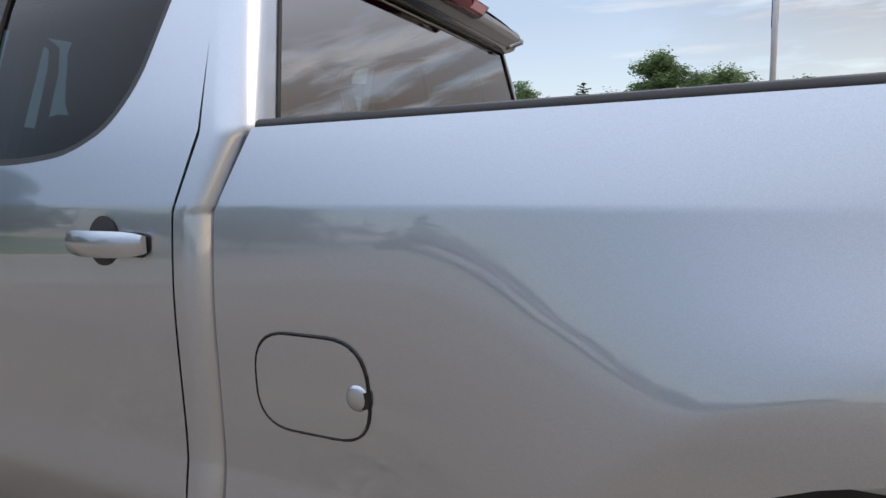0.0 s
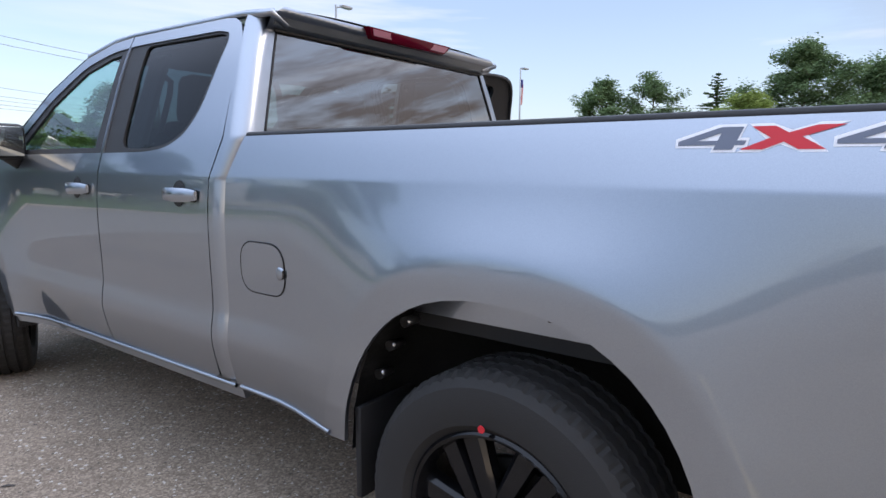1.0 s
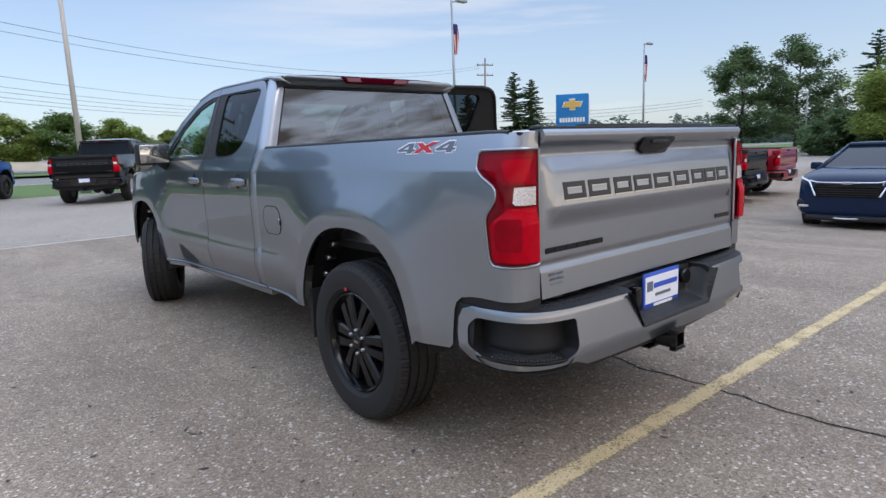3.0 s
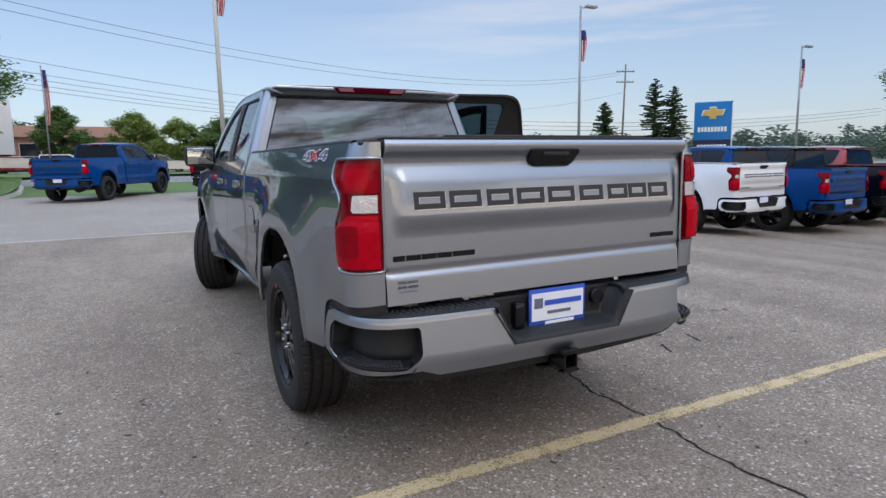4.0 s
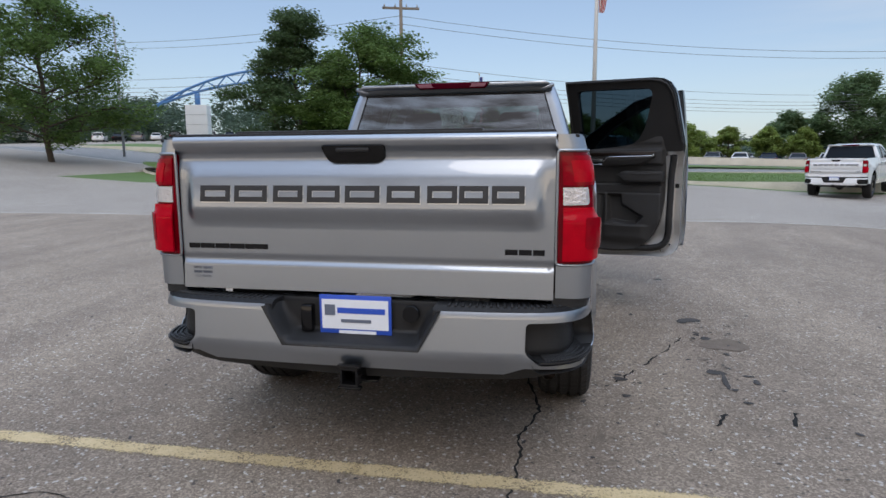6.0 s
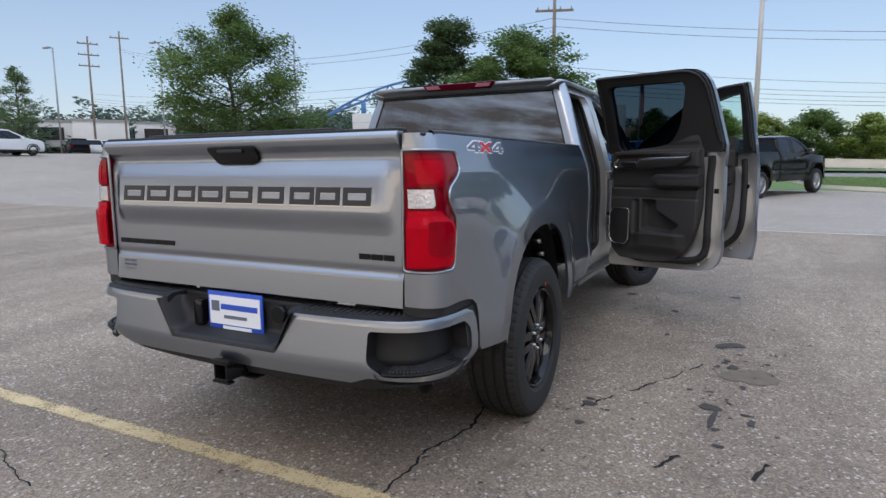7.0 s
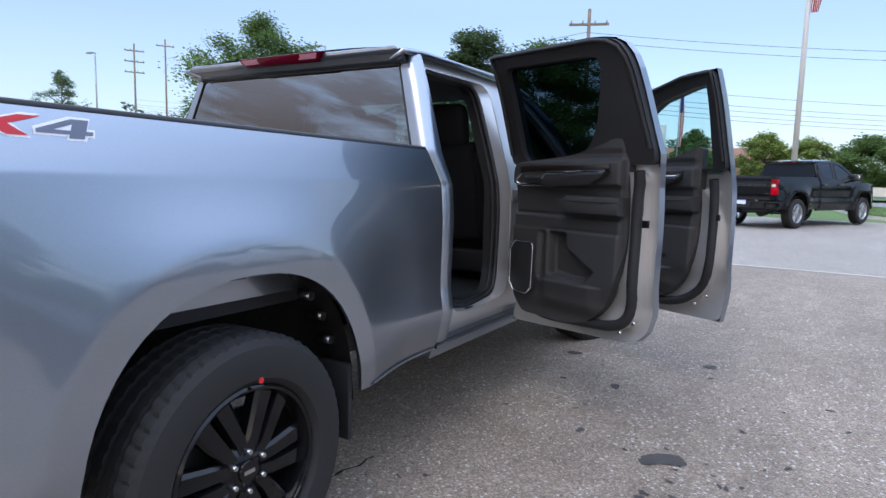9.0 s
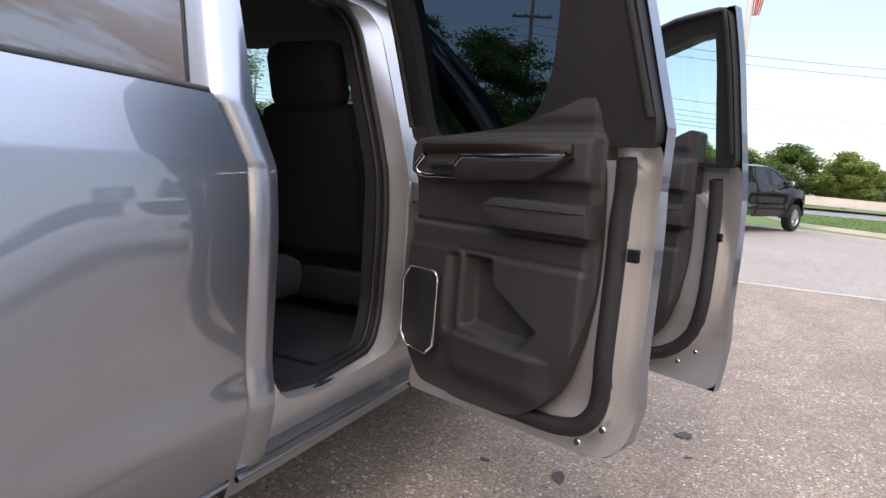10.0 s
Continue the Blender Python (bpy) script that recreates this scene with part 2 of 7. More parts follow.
LENSMAROON = material("maroon_lens", (0.11, 0.002, 0.014), 0.06, spec=0.4, vary=0.1, scale=25)
LENSPINK = material("pink_tinted_lens", (0.46, 0.2, 0.25), 0.12, coat=0.6)
LENSCLEAR = material("clear_lens", (0.62, 0.60, 0.60), 0.22, 0.6, color2=(0.8, 0.76, 0.76), scale=60, coat=1.0, bump=0.6, bscale=90)
SIDEGLASS = glass("dark_side_glass", (0.052, 0.075, 0.092), 0.0, 1.34)
PRIVACY = glass("privacy_glass", (0.14, 0.165, 0.165), 0.0, 3.4)
CLEARGLASS = glass("green_tinted_glass", (0.62, 0.82, 0.80), 0.0, 2.0)
MIRROR = material("mirror_glass", (0.55, 0.58, 0.58), 0.02, 1.0)
DECALW = material("decal_white", (0.8, 0.8, 0.82), 0.4)
DECALG = material("decal_grey", (0.13, 0.15, 0.2), 0.4)
DECALR = material("decal_red", (0.55, 0.02, 0.03), 0.4)
PLATEW = material("plate_white", (0.8, 0.82, 0.86), 0.4, vary=0.03)
PLATEB = material("plate_blue", (0.03, 0.09, 0.5), 0.35, vary=0.05)
STEEL = material("rusty_steel", (0.12, 0.10, 0.09), 0.6, 0.6, vary=0.3, scale=12)
GLYPH = material("dark_inlay", (0.028, 0.028, 0.03), 0.4, vary=0.1)
KERB = material("kerb_concrete", (0.62, 0.57, 0.48), 0.9, vary=0.18, scale=1.2, bump=0.3, bscale=60)
GRASS = material("grass_blades", (0.115, 0.185, 0.045), 0.8, vary=0.2, scale=0.6, island=0.25)
TURF = material("turf", (0.105, 0.165, 0.045), 0.95, vary=0.2, scale=0.9, bump=0.6, bscale=40)
BARK = material("bark", (0.075, 0.06, 0.045), 0.95, vary=0.35, scale=5, bump=0.8, bscale=25)
POLEW = material("white_pole", (0.62, 0.6, 0.56), 0.5, vary=0.08, scale=1.5)
POLEG = material("galvanised_pole", (0.33, 0.34, 0.35), 0.5, 0.5, vary=0.1, scale=2)
POLETIMBER = material("weathered_timber", (0.22, 0.18, 0.14), 0.9, vary=0.3, scale=3, bump=0.4, bscale=40)
CABLE = material("cable", (0.16, 0.165, 0.175), 0.7)
SIGNBLUE = material("sign_blue", (0.004, 0.17, 0.46), 0.3, vary=0.05)
SIGNDARK = material("sign_dark", (0.008, 0.012, 0.06), 0.3)
GOLD = material("sign_gold", (0.65, 0.42, 0.1), 0.35, vary=0.15, scale=3)
SIGNWHITE = material("sign_white", (0.8, 0.8, 0.8), 0.4)
ARCHBLUE = material("arch_blue", (0.08, 0.21, 0.45), 0.4, vary=0.1)
CLAD = material("white_cladding", (0.66, 0.66, 0.64), 0.6, vary=0.06, scale=1)
BRICK = material("brown_brick", (0.36, 0.21, 0.15), 0.9, vary=0.25, scale=3, bump=0.3, bscale=30)
ROOFING = material("roof_tile", (0.26, 0.13, 0.08), 0.9, vary=0.2, scale=2)
DARKGLASS = material("dark_glazing", (0.012, 0.018, 0.026), 0.05, spec=0.25)
YELLOWLINE = material("worn_yellow_paint", (0.50, 0.375, 0.19), 0.85, color2=(0.66, 0.52, 0.31), scale=6, bump=0.3, bscale=160)
WHITELINE = material("worn_white_paint", (0.5, 0.47, 0.4), 0.85, vary=0.2, scale=5)
CRACKFILL = material("crack_dark", (0.012, 0.011, 0.01), 0.95, vary=0.2)
STAIN = material("oil_stain", (0.032, 0.029, 0.028), 0.8, color2=(0.09, 0.078, 0.068), scale=14, bump=0.5, bscale=150)
DAMP = material("dried_spill", (0.172, 0.136, 0.105), 0.95, vary=0.3, scale=14, bump=0.4, bscale=200)
FLAGRED = material("flag_red", (0.45, 0.02, 0.03), 0.8)
FLAGWHITE = material("flag_white", (0.75, 0.74, 0.72), 0.8)
FLAGBLUE = material("flag_blue", (0.02, 0.03, 0.16), 0.8)


def worn_through(m, middle, half):
    """Paint worn off a straight line along x: thin at its edges, flecked with the ground below."""
    t = m.node_tree
    L = t.links.new
    co = t.nodes.new("ShaderNodeTexCoord")
    sep = t.nodes.new("ShaderNodeSeparateXYZ")
    L(co.outputs["Object"], sep.inputs[0])
    off = t.nodes.new("ShaderNodeMath"); off.operation = "SUBTRACT"; off.inputs[1].default_value = middle
    far = t.nodes.new("ShaderNodeMath"); far.operation = "ABSOLUTE"
    L(sep.outputs["Y"], off.inputs[0]); L(off.outputs[0], far.inputs[0])
    edge = t.nodes.new("ShaderNodeMapRange")
    edge.inputs["From Min"].default_value, edge.inputs["From Max"].default_value = half * 0.45, half
    edge.inputs["To Min"].default_value, edge.inputs["To Max"].default_value = 0.40, 0.70
    L(far.outputs[0], edge.inputs["Value"])
    fleck = node(t, "ShaderNodeTexNoise", Scale=90.0, Detail=4.0, Roughness=0.7)
    broad = node(t, "ShaderNodeTexNoise", Scale=5.0, Detail=4.0)
    L(co.outputs["Object"], fleck.inputs["Vector"]); L(co.outputs["Object"], broad.inputs["Vector"])
    mixed = t.nodes.new("ShaderNodeMath"); mixed.operation = "MULTIPLY_ADD"; mixed.inputs[1].default_value = 0.35
    L(broad.outputs["Fac"], mixed.inputs[0])
    most = t.nodes.new("ShaderNodeMath"); most.operation = "MULTIPLY"; most.inputs[1].default_value = 0.66
    L(fleck.outputs["Fac"], most.inputs[0]); L(most.outputs[0], mixed.inputs[2])
    gap = t.nodes.new("ShaderNodeMath"); gap.operation = "SUBTRACT"
    L(mixed.outputs[0], gap.inputs[0]); L(edge.outputs["Result"], gap.inputs[1])
    keep = t.nodes.new("ShaderNodeMapRange")
    keep.inputs["From Min"].default_value, keep.inputs["From Max"].default_value = -0.03, 0.09
    L(gap.outputs[0], keep.inputs["Value"])
    clear = t.nodes.new("ShaderNodeBsdfTransparent")
    mix = t.nodes.new("ShaderNodeMixShader")
    L(keep.outputs["Result"], mix.inputs[0]); L(clear.outputs[0], mix.inputs[1]); L(t.nodes["Principled BSDF"].outputs[0], mix.inputs[2])
    L(mix.outputs[0], t.nodes["Material Output"].inputs["Surface"])


worn_through(YELLOWLINE, -0.185, 0.078)


def leaf_material(name, c1, c2):
    m = material(name, c1, 0.6, color2=c2, scale=0.5, island=0.28, spec=0.2)
    t = m.node_tree
    b = t.nodes["Principled BSDF"]
    # light that comes through the leaf
    tl = t.nodes.new("ShaderNodeBsdfTranslucent")
    t.links.new(b.inputs["Base Color"].links[0].from_socket, tl.inputs["Color"])
    mix = t.nodes.new("ShaderNodeMixShader")
    mix.inputs[0].default_value = 0.4
    t.links.new(b.outputs[0], mix.inputs[1])
    t.links.new(tl.outputs[0], mix.inputs[2])
    t.links.new(mix.outputs[0], t.nodes["Material Output"].inputs["Surface"])
    return m


LEAF = leaf_material("leaves", (0.07, 0.128, 0.036), (0.17, 0.25, 0.075))
LEAFY = leaf_material("yellow_green_leaves", (0.15, 0.21, 0.05), (0.30, 0.37, 0.10))
LEAFD = leaf_material("dark_leaves", (0.085, 0.14, 0.065), (0.17, 0.245, 0.11))
# bluish leaf tone for the horizon, with distance haze put into it
LEAFHAZE = leaf_material("hazed_leaves", (0.075, 0.115, 0.085), (0.13, 0.175, 0.125))
NEEDLE = leaf_material("needles", (0.055, 0.092, 0.042), (0.11, 0.162, 0.068))


def asphalt(name, c1, c2, patch, sweep=None):
    """Worn asphalt: pale stone chips in a dark binder, broad stains and tyre-worn patches."""
    m = bpy.data.materials.new(name)
    m.use_nodes = True
    t = m.node_tree
    b = t.nodes["Principled BSDF"]
    L = t.links.new
    co = t.nodes.new("ShaderNodeTexCoord")
    chips = node(t, "ShaderNodeTexVoronoi", Scale=130.0)
    grain = node(t, "ShaderNodeTexNoise", Scale=220.0, Detail=4.0, Roughness=0.7)
    broad = node(t, "ShaderNodeTexNoise", Scale=0.28, Detail=6.0, Roughness=0.6)
    mid = node(t, "ShaderNodeTexNoise", Scale=4.5, Detail=6.0, Roughness=0.65)
    for n in (chips, grain, broad, mid):
        L(co.outputs["Object"], n.inputs["Vector"])
    cr = t.nodes.new("ShaderNodeValToRGB")
    cr.color_ramp.elements[0].position, cr.color_ramp.elements[1].position = 0.25, 0.75
    cr.color_ramp.elements[0].color, cr.color_ramp.elements[1].color = (*c1, 1), (*c2, 1)
    sep = t.nodes.new("ShaderNodeSeparateColor")
    L(chips.outputs["Color"], sep.inputs["Color"])
    pw = t.nodes.new("ShaderNodeMath"); pw.operation = "POWER"; pw.inputs[1].default_value = 2.2
    L(sep.outputs["Red"], pw.inputs[0])
    mx = t.nodes.new("ShaderNodeMath"); mx.operation = "MULTIPLY_ADD"; mx.inputs[1].default_value = 0.45
    L(pw.outputs[0], mx.inputs[0])
    gm = t.nodes.new("ShaderNodeMath"); gm.operation = "MULTIPLY"; gm.inputs[1].default_value = 0.62
    L(grain.outputs["Fac"], gm.inputs[0]); L(gm.outputs[0], mx.inputs[2])
    # larger pale stones and dark pits, thinly strewn
    stones = node(t, "ShaderNodeTexVoronoi", Scale=85.0)
    L(co.outputs["Object"], stones.inputs["Vector"])
    sp = t.nodes.new("ShaderNodeSeparateColor")
    L(stones.outputs["Color"], sp.inputs["Color"])
    st = t.nodes.new("ShaderNodeValToRGB")
    e = st.color_ramp.elements
    e[0].position, e[1].position = 0.0, 1.0
    e[0].color = (0.0, 0.0, 0.0, 1)
    e[1].color = (1.0, 1.0, 1.0, 1)
    for pos, v in ((0.03, 0.12), (0.06, 0.5), (0.93, 0.5), (0.96, 0.95)):
        q = e.new(pos)
        q.color = (v, v, v, 1)
    L(sp.outputs["Green"], st.inputs["Fac"])
    sm = t.nodes.new("ShaderNodeMath"); sm.operation = "MULTIPLY_ADD"; sm.inputs[1].default_value = 0.7
    sub = t.nodes.new("ShaderNodeMath"); sub.operation = "SUBTRACT"; sub.inputs[1].default_value = 0.35
    L(mx.outputs[0], sub.inputs[0])
    L(st.outputs["Color"], sm.inputs[0]); L(sub.outputs[0], sm.inputs[2])
    L(sm.outputs[0], cr.inputs["Fac"])
    mul = t.nodes.new("ShaderNodeMix"); mul.data_type, mul.blend_type = "RGBA", "MULTIPLY"
    mul.inputs["Factor"].default_value = 1.0
    pr = t.nodes.new("ShaderNodeValToRGB")
    pr.color_ramp.elements[0].position, pr.color_ramp.elements[1].position = 0.35, 0.68
    pr.color_ramp.elements[0].color, pr.color_ramp.elements[1].color = (*patch, 1), (1.08, 1.08, 1.08, 1)
    av = t.nodes.new("ShaderNodeMath"); av.operation = "ADD"
    L(broad.outputs["Fac"], av.inputs[0]); L(mid.outputs["Fac"], av.inputs[1])
    hv = t.nodes.new("ShaderNodeMath"); hv.operation = "MULTIPLY"; hv.inputs[1].default_value = 0.5
    L(av.outputs[0], hv.inputs[0]); L(hv.outputs[0], pr.inputs["Fac"])
    last = cr.outputs["Color"]
    for op, level, tone in (("GREATER_THAN", 0.968, (0.80, 0.76, 0.70)), ("LESS_THAN", 0.014, (0.05, 0.045, 0.042))):
        pick = t.nodes.new("ShaderNodeMath"); pick.operation = op; pick.inputs[1].default_value = level
        L(sp.outputs["Blue"], pick.inputs[0])
        speck = t.nodes.new("ShaderNodeMix"); speck.data_type = "RGBA"
        speck.inputs["B"].default_value = (*tone, 1)
        part_way = t.nodes.new("ShaderNodeMath"); part_way.operation = "MULTIPLY"; part_way.inputs[1].default_value = 0.62
        L(pick.outputs[0], part_way.inputs[0]); L(part_way.outputs[0], speck.inputs["Factor"])
        L(last, speck.inputs["A"])
        last = speck.outputs["Result"]
    L(last, mul.inputs["A"]); L(pr.outputs["Color"], mul.inputs["B"])
    last = mul.outputs["Result"]
    if sweep:
        # faint broad drifts of wear, drawn out along the way the cars drive
        mp = t.nodes.new("ShaderNodeMapping")
        mp.inputs["Rotation"].default_value = (0, 0, radians(sweep))
        mp.inputs["Scale"].default_value = (1.0, 0.22, 1.0)
        wv = node(t, "ShaderNodeTexNoise", Scale=0.9, Detail=5.0, Roughness=0.55, Distortion=0.4)
        wr = t.nodes.new("ShaderNodeValToRGB")
        wr.color_ramp.elements[0].position, wr.color_ramp.elements[1].position = 0.36, 0.62
        wr.color_ramp.elements[0].color, wr.color_ramp.elements[1].color = (0.80, 0.79, 0.79, 1), (1.06, 1.06, 1.05, 1)
        drift = t.nodes.new("ShaderNodeMix"); drift.data_type, drift.blend_type = "RGBA", "MULTIPLY"
        drift.inputs["Factor"].default_value = 1.0
        L(co.outputs["Object"], mp.inputs["Vector"]); L(mp.outputs["Vector"], wv.inputs["Vector"])
        L(wv.outputs["Fac"], wr.inputs["Fac"])
        L(last, drift.inputs["A"]); L(wr.outputs["Color"], drift.inputs["B"])
        last = drift.outputs["Result"]
    L(last, b.inputs["Base Color"])
    b.inputs["Roughness"].default_value = 0.85
    bp = node(t, "ShaderNodeBump", Strength=0.55, Distance=0.006)
    L(sm.outputs[0], bp.inputs["Height"]); L(bp.outputs["Normal"], b.inputs["Normal"])
    return m


ASPHALT = asphalt("asphalt", (0.193, 0.150, 0.112), (0.463, 0.373, 0.284), (0.74, 0.73, 0.72), 24.0)
PALELOT = asphalt("pale_asphalt", (0.22, 0.19, 0.16), (0.50, 0.44, 0.37), (0.8, 0.78, 0.76))
ROADMAT = asphalt("road_asphalt", (0.13, 0.125, 0.12), (0.34, 0.33, 0.31), (0.85, 0.85, 0.85))

# ---- building tools ----
from mathutils.geometry import delaunay_2d_cdt


def empty(name, m=None, parent=None):
    ob = new(name)
    if parent:
        ob.parent = parent
    if m is not None:
        ob.matrix_basis = m
    return ob


def part(name, shape, mat, parent, label=""):
    """Links a bmesh or mesh as one mesh object under a thing or a part."""
    if isinstance(shape, bmesh.types.BMesh):
        me = bpy.data.meshes.new(name)
        shape.to_mesh(me)
        shape.free()
    else:
        me = shape
    if not me.materials:
        me.materials.append(mat)
    ob = new(name, me)
    if parent:
        ob.parent = parent
    if label:
        ob["label"] = label
    return ob


def smooth(bm, angle=40):
    for f in bm.faces:
        f.smooth = True
    for e in bm.edges:
        if len(e.link_faces) == 2 and e.calc_face_angle(0) > radians(angle):
            e.smooth = False
    return bm


def inside(p, poly):
    x, y = p
    hit = False
    j = len(poly) - 1
    for i in range(len(poly)):
        xi, yi = poly[i]
        xj, yj = poly[j]
        if (yi > y) != (yj > y) and x < (xj - xi) * (y - yi) / (yj - yi) + xi:
            hit = not hit
        j = i
    return hit


def resample(poly, step, closed=True):
    out = []
    n = len(poly)
    for i in range(n if closed else n - 1):
        a, b = Vector(poly[i]), Vector(poly[(i + 1) % n])
        k = max(1, int((b - a).length / step + 0.5))
        out += [tuple(a.lerp(b, j / k)) for j in range(k)]
    if not closed:
        out.append(tuple(poly[-1]))
    return out


def rounded(poly, radius, steps=4):
    """The polygon with its corners rounded."""
    out = []
    n = len(poly)
    for i in range(n):
        p, a, b = Vector(poly[i]), Vector(poly[i - 1]), Vector(poly[(i + 1) % n])
        r = min(radius, 0.45 * (a - p).length, 0.45 * (b - p).length)
        s, e = p + (a - p).normalized() * r, p + (b - p).normalized() * r
        for k in range(steps + 1):
            f = k / steps
            out.append(tuple((1 - f) ** 2 * s + 2 * f * (1 - f) * p + f * f * e))
    return out


def clip(poly, axis, limit, keep_less):
    """The part of a polygon on one side of a line across an axis."""
    out = []
    sign = 1 if keep_less else -1
    for i in range(len(poly)):
        a, b = poly[i], poly[(i + 1) % len(poly)]
        da, db = sign * (a[axis] - limit), sign * (b[axis] - limit)
        if da <= 0:
            out.append(a)
        if (da < 0 < db) or (db < 0 < da):
            f = da / (da - db)
            out.append((a[0] + f * (b[0] - a[0]), a[1] + f * (b[1] - a[1])))
    return out


def panel(name, poly, place, step, holes=(), rim=0.0, rim_way=None, flip=False, lines=()):
    """A curved sheet: the plane outline poly (with holes), laid into space by place(u, v), with its edges turned in by rim."""
    loops = [resample(poly, step)] + [resample(h, step) for h in holes]
    pts, edges = [], []
    for lp in loops:
        k = len(pts)
        pts += lp
        edges += [(k + i, k + (i + 1) % len(lp)) for i in range(len(lp))]
    for ln in lines:
        row = [p for p in resample(ln, step, False)]
        row = [p for p in row if inside(p, loops[0]) and not any(inside(p, h) for h in loops[1:])
               and np.min(np.sum((np.array(pts) - p) ** 2, axis=1)) > (0.15 * step) ** 2]
        k = len(pts)
        pts += row
        edges += [(k + i, k + i + 1) for i in range(len(row) - 1) if (Vector(row[i]) - Vector(row[i + 1])).length < 1.6 * step]
    us, vs = [p[0] for p in loops[0]], [p[1] for p in loops[0]]
    border = np.array(pts)
    nu, nv = int((max(us) - min(us)) / step), int((max(vs) - min(vs)) / step)
    for i in range(1, nu + 1):
        for j in range(1, nv + 1):
            p = (min(us) + (i + (0.25 if j % 2 else -0.25)) * step, min(vs) + j * step)
            if np.min(np.sum((border - p) ** 2, axis=1)) < (0.45 * step) ** 2:
                continue
            if inside(p, loops[0]) and not any(inside(p, h) for h in loops[1:]):
                pts.append(p)
    vo, _, fo, *_ = delaunay_2d_cdt([Vector(p) for p in pts], edges, [], 0, 1e-7)
    faces = []
    for f in fo:
        c = (sum(vo[i][0] for i in f) / 3, sum(vo[i][1] for i in f) / 3)
        if inside(c, loops[0]) and not any(inside(c, h) for h in loops[1:]):
            faces.append(tuple(f))
    co = [Vector(place(p[0], p[1])) for p in vo]
    h = 0.003
    no = []
    for p in vo:
        du = Vector(place(p[0] + h, p[1])) - Vector(place(p[0] - h, p[1]))
        dv = Vector(place(p[0], p[1] + h)) - Vector(place(p[0], p[1] - h))
        n = du.cross(dv)
        n = n.normalized() if n.length > 1e-12 else Vector((0, 0, 1))
        no.append(-n if flip else n)
    out_faces, corner = [], []
    for f in faces:
        a, b, c = (co[i] for i in f)
        g = f if (b - a).cross(c - a).dot(no[f[0]] + no[f[1]] + no[f[2]]) > 0 else (f[0], f[2], f[1])
        out_faces.append(g)
        corner += [no[i] for i in g]
    if rim:
        count = {}
        for f in out_faces:
            for i in range(3):
                a, b = f[i], f[(i + 1) % 3]
                count[(a, b)] = True
        rimmed = {}
        verts = list(co)
        for a, b in list(count):
            if (b, a) in count:
                continue
            for i in (a, b):
                if i not in rimmed:
                    rimmed[i] = len(verts)
                    way = Vector(rim_way) if rim_way else -no[i]
                    verts.append(co[i] + way * rim)
            quad = (b, a, rimmed[a], rimmed[b])
            n = (verts[a] - verts[b]).cross(verts[rimmed[a]] - verts[b])
            n = n.normalized() if n.length > 1e-12 else Vector((0, 0, 1))
            out_faces.append(quad)
            corner += [n] * 4
        co = verts
    me = bpy.data.meshes.new(name)
    me.from_pydata([tuple(v) for v in co], [], out_faces)
    me.polygons.foreach_set("use_smooth", [True] * len(me.polygons))
    me.normals_split_custom_set([tuple(n) for n in corner])
    me.update()
    return me


def box(bm, x0, x1, y0, y1, z0, z1, bevel=0.0, m=None):
    r = bmesh.ops.create_cube(bm, size=1.0)["verts"]
    bmesh.ops.scale(bm, vec=(abs(x1 - x0), abs(y1 - y0), abs(z1 - z0)), verts=r)
    bmesh.ops.translate(bm, vec=((x0 + x1) / 2, (y0 + y1) / 2, (z0 + z1) / 2), verts=r)
    if m is not None:
        bmesh.ops.transform(bm, matrix=m, verts=r)
    if bevel:
        es = list({e for v in r for e in v.link_edges})
        bmesh.ops.bevel(bm, geom=es, offset=bevel, segments=2, affect="EDGES", profile=0.5)
    return bm


def boxes(*specs, bevel=0.0):
    bm = bmesh.new()
    for s in specs:
        box(bm, *s, bevel=bevel)
    return smooth(bm, 30)


def cyl(bm, a, b, r0, r1=None, n=12, caps=True):
    """A tapered rod from a to b."""
    a, b = Vector(a), Vector(b)
    r1 = r0 if r1 is None else r1
    q = (b - a).to_track_quat("Z", "Y")
    ring = []
    for p, r in ((a, r0), (b, r1)):
        ring.append([bm.verts.new(p + q @ Vector((r * math.cos(2 * math.pi * i / n), r * math.sin(2 * math.pi * i / n), 0))) for i in range(n)])
    for i in range(n):
        f = bm.faces.new((ring[0][i], ring[0][(i + 1) % n], ring[1][(i + 1) % n], ring[1][i]))
        f.smooth = True
    if caps:
        bm.faces.new(ring[0][::-1])
        bm.faces.new(ring[1])
    return bm


def rod(a, b, r0, r1=None, n=12):
    return cyl(bmesh.new(), a, b, r0, r1, n)


def tube(points, r, n=6, closed=False, bm=None):
    """A round bead along a line of points."""
    bm = bm or bmesh.new()
    pts = [Vector(p) for p in points]
    k = len(pts)
    rings = []
    for i, p in enumerate(pts):
        a = pts[(i - 1) % k] if closed or i else p
        b = pts[(i + 1) % k] if closed or i < k - 1 else p
        d = (b - a).normalized()
        side = d.cross(Vector((0, 0, 1)))
        side = side.normalized() if side.length > 0.05 else d.cross(Vector((1, 0, 0))).normalized()
        up = side.cross(d).normalized()
        rings.append([bm.verts.new(p + side * r * math.cos(2 * math.pi * j / n) + up * r * math.sin(2 * math.pi * j / n)) for j in range(n)])
    for i in range(k if closed else k - 1):
        a, b = rings[i], rings[(i + 1) % k]
        # keep the rings in step where the line turns
        s = min(range(n), key=lambda o: sum((a[j].co - b[(j + o) % n].co).length for j in range(n)))
        for j in range(n):
            f = bm.faces.new((a[j], a[(j + 1) % n], b[(j + 1 + s) % n], b[(j + s) % n]))
            f.smooth = True
    bmesh.ops.recalc_face_normals(bm, faces=bm.faces)
    return bm


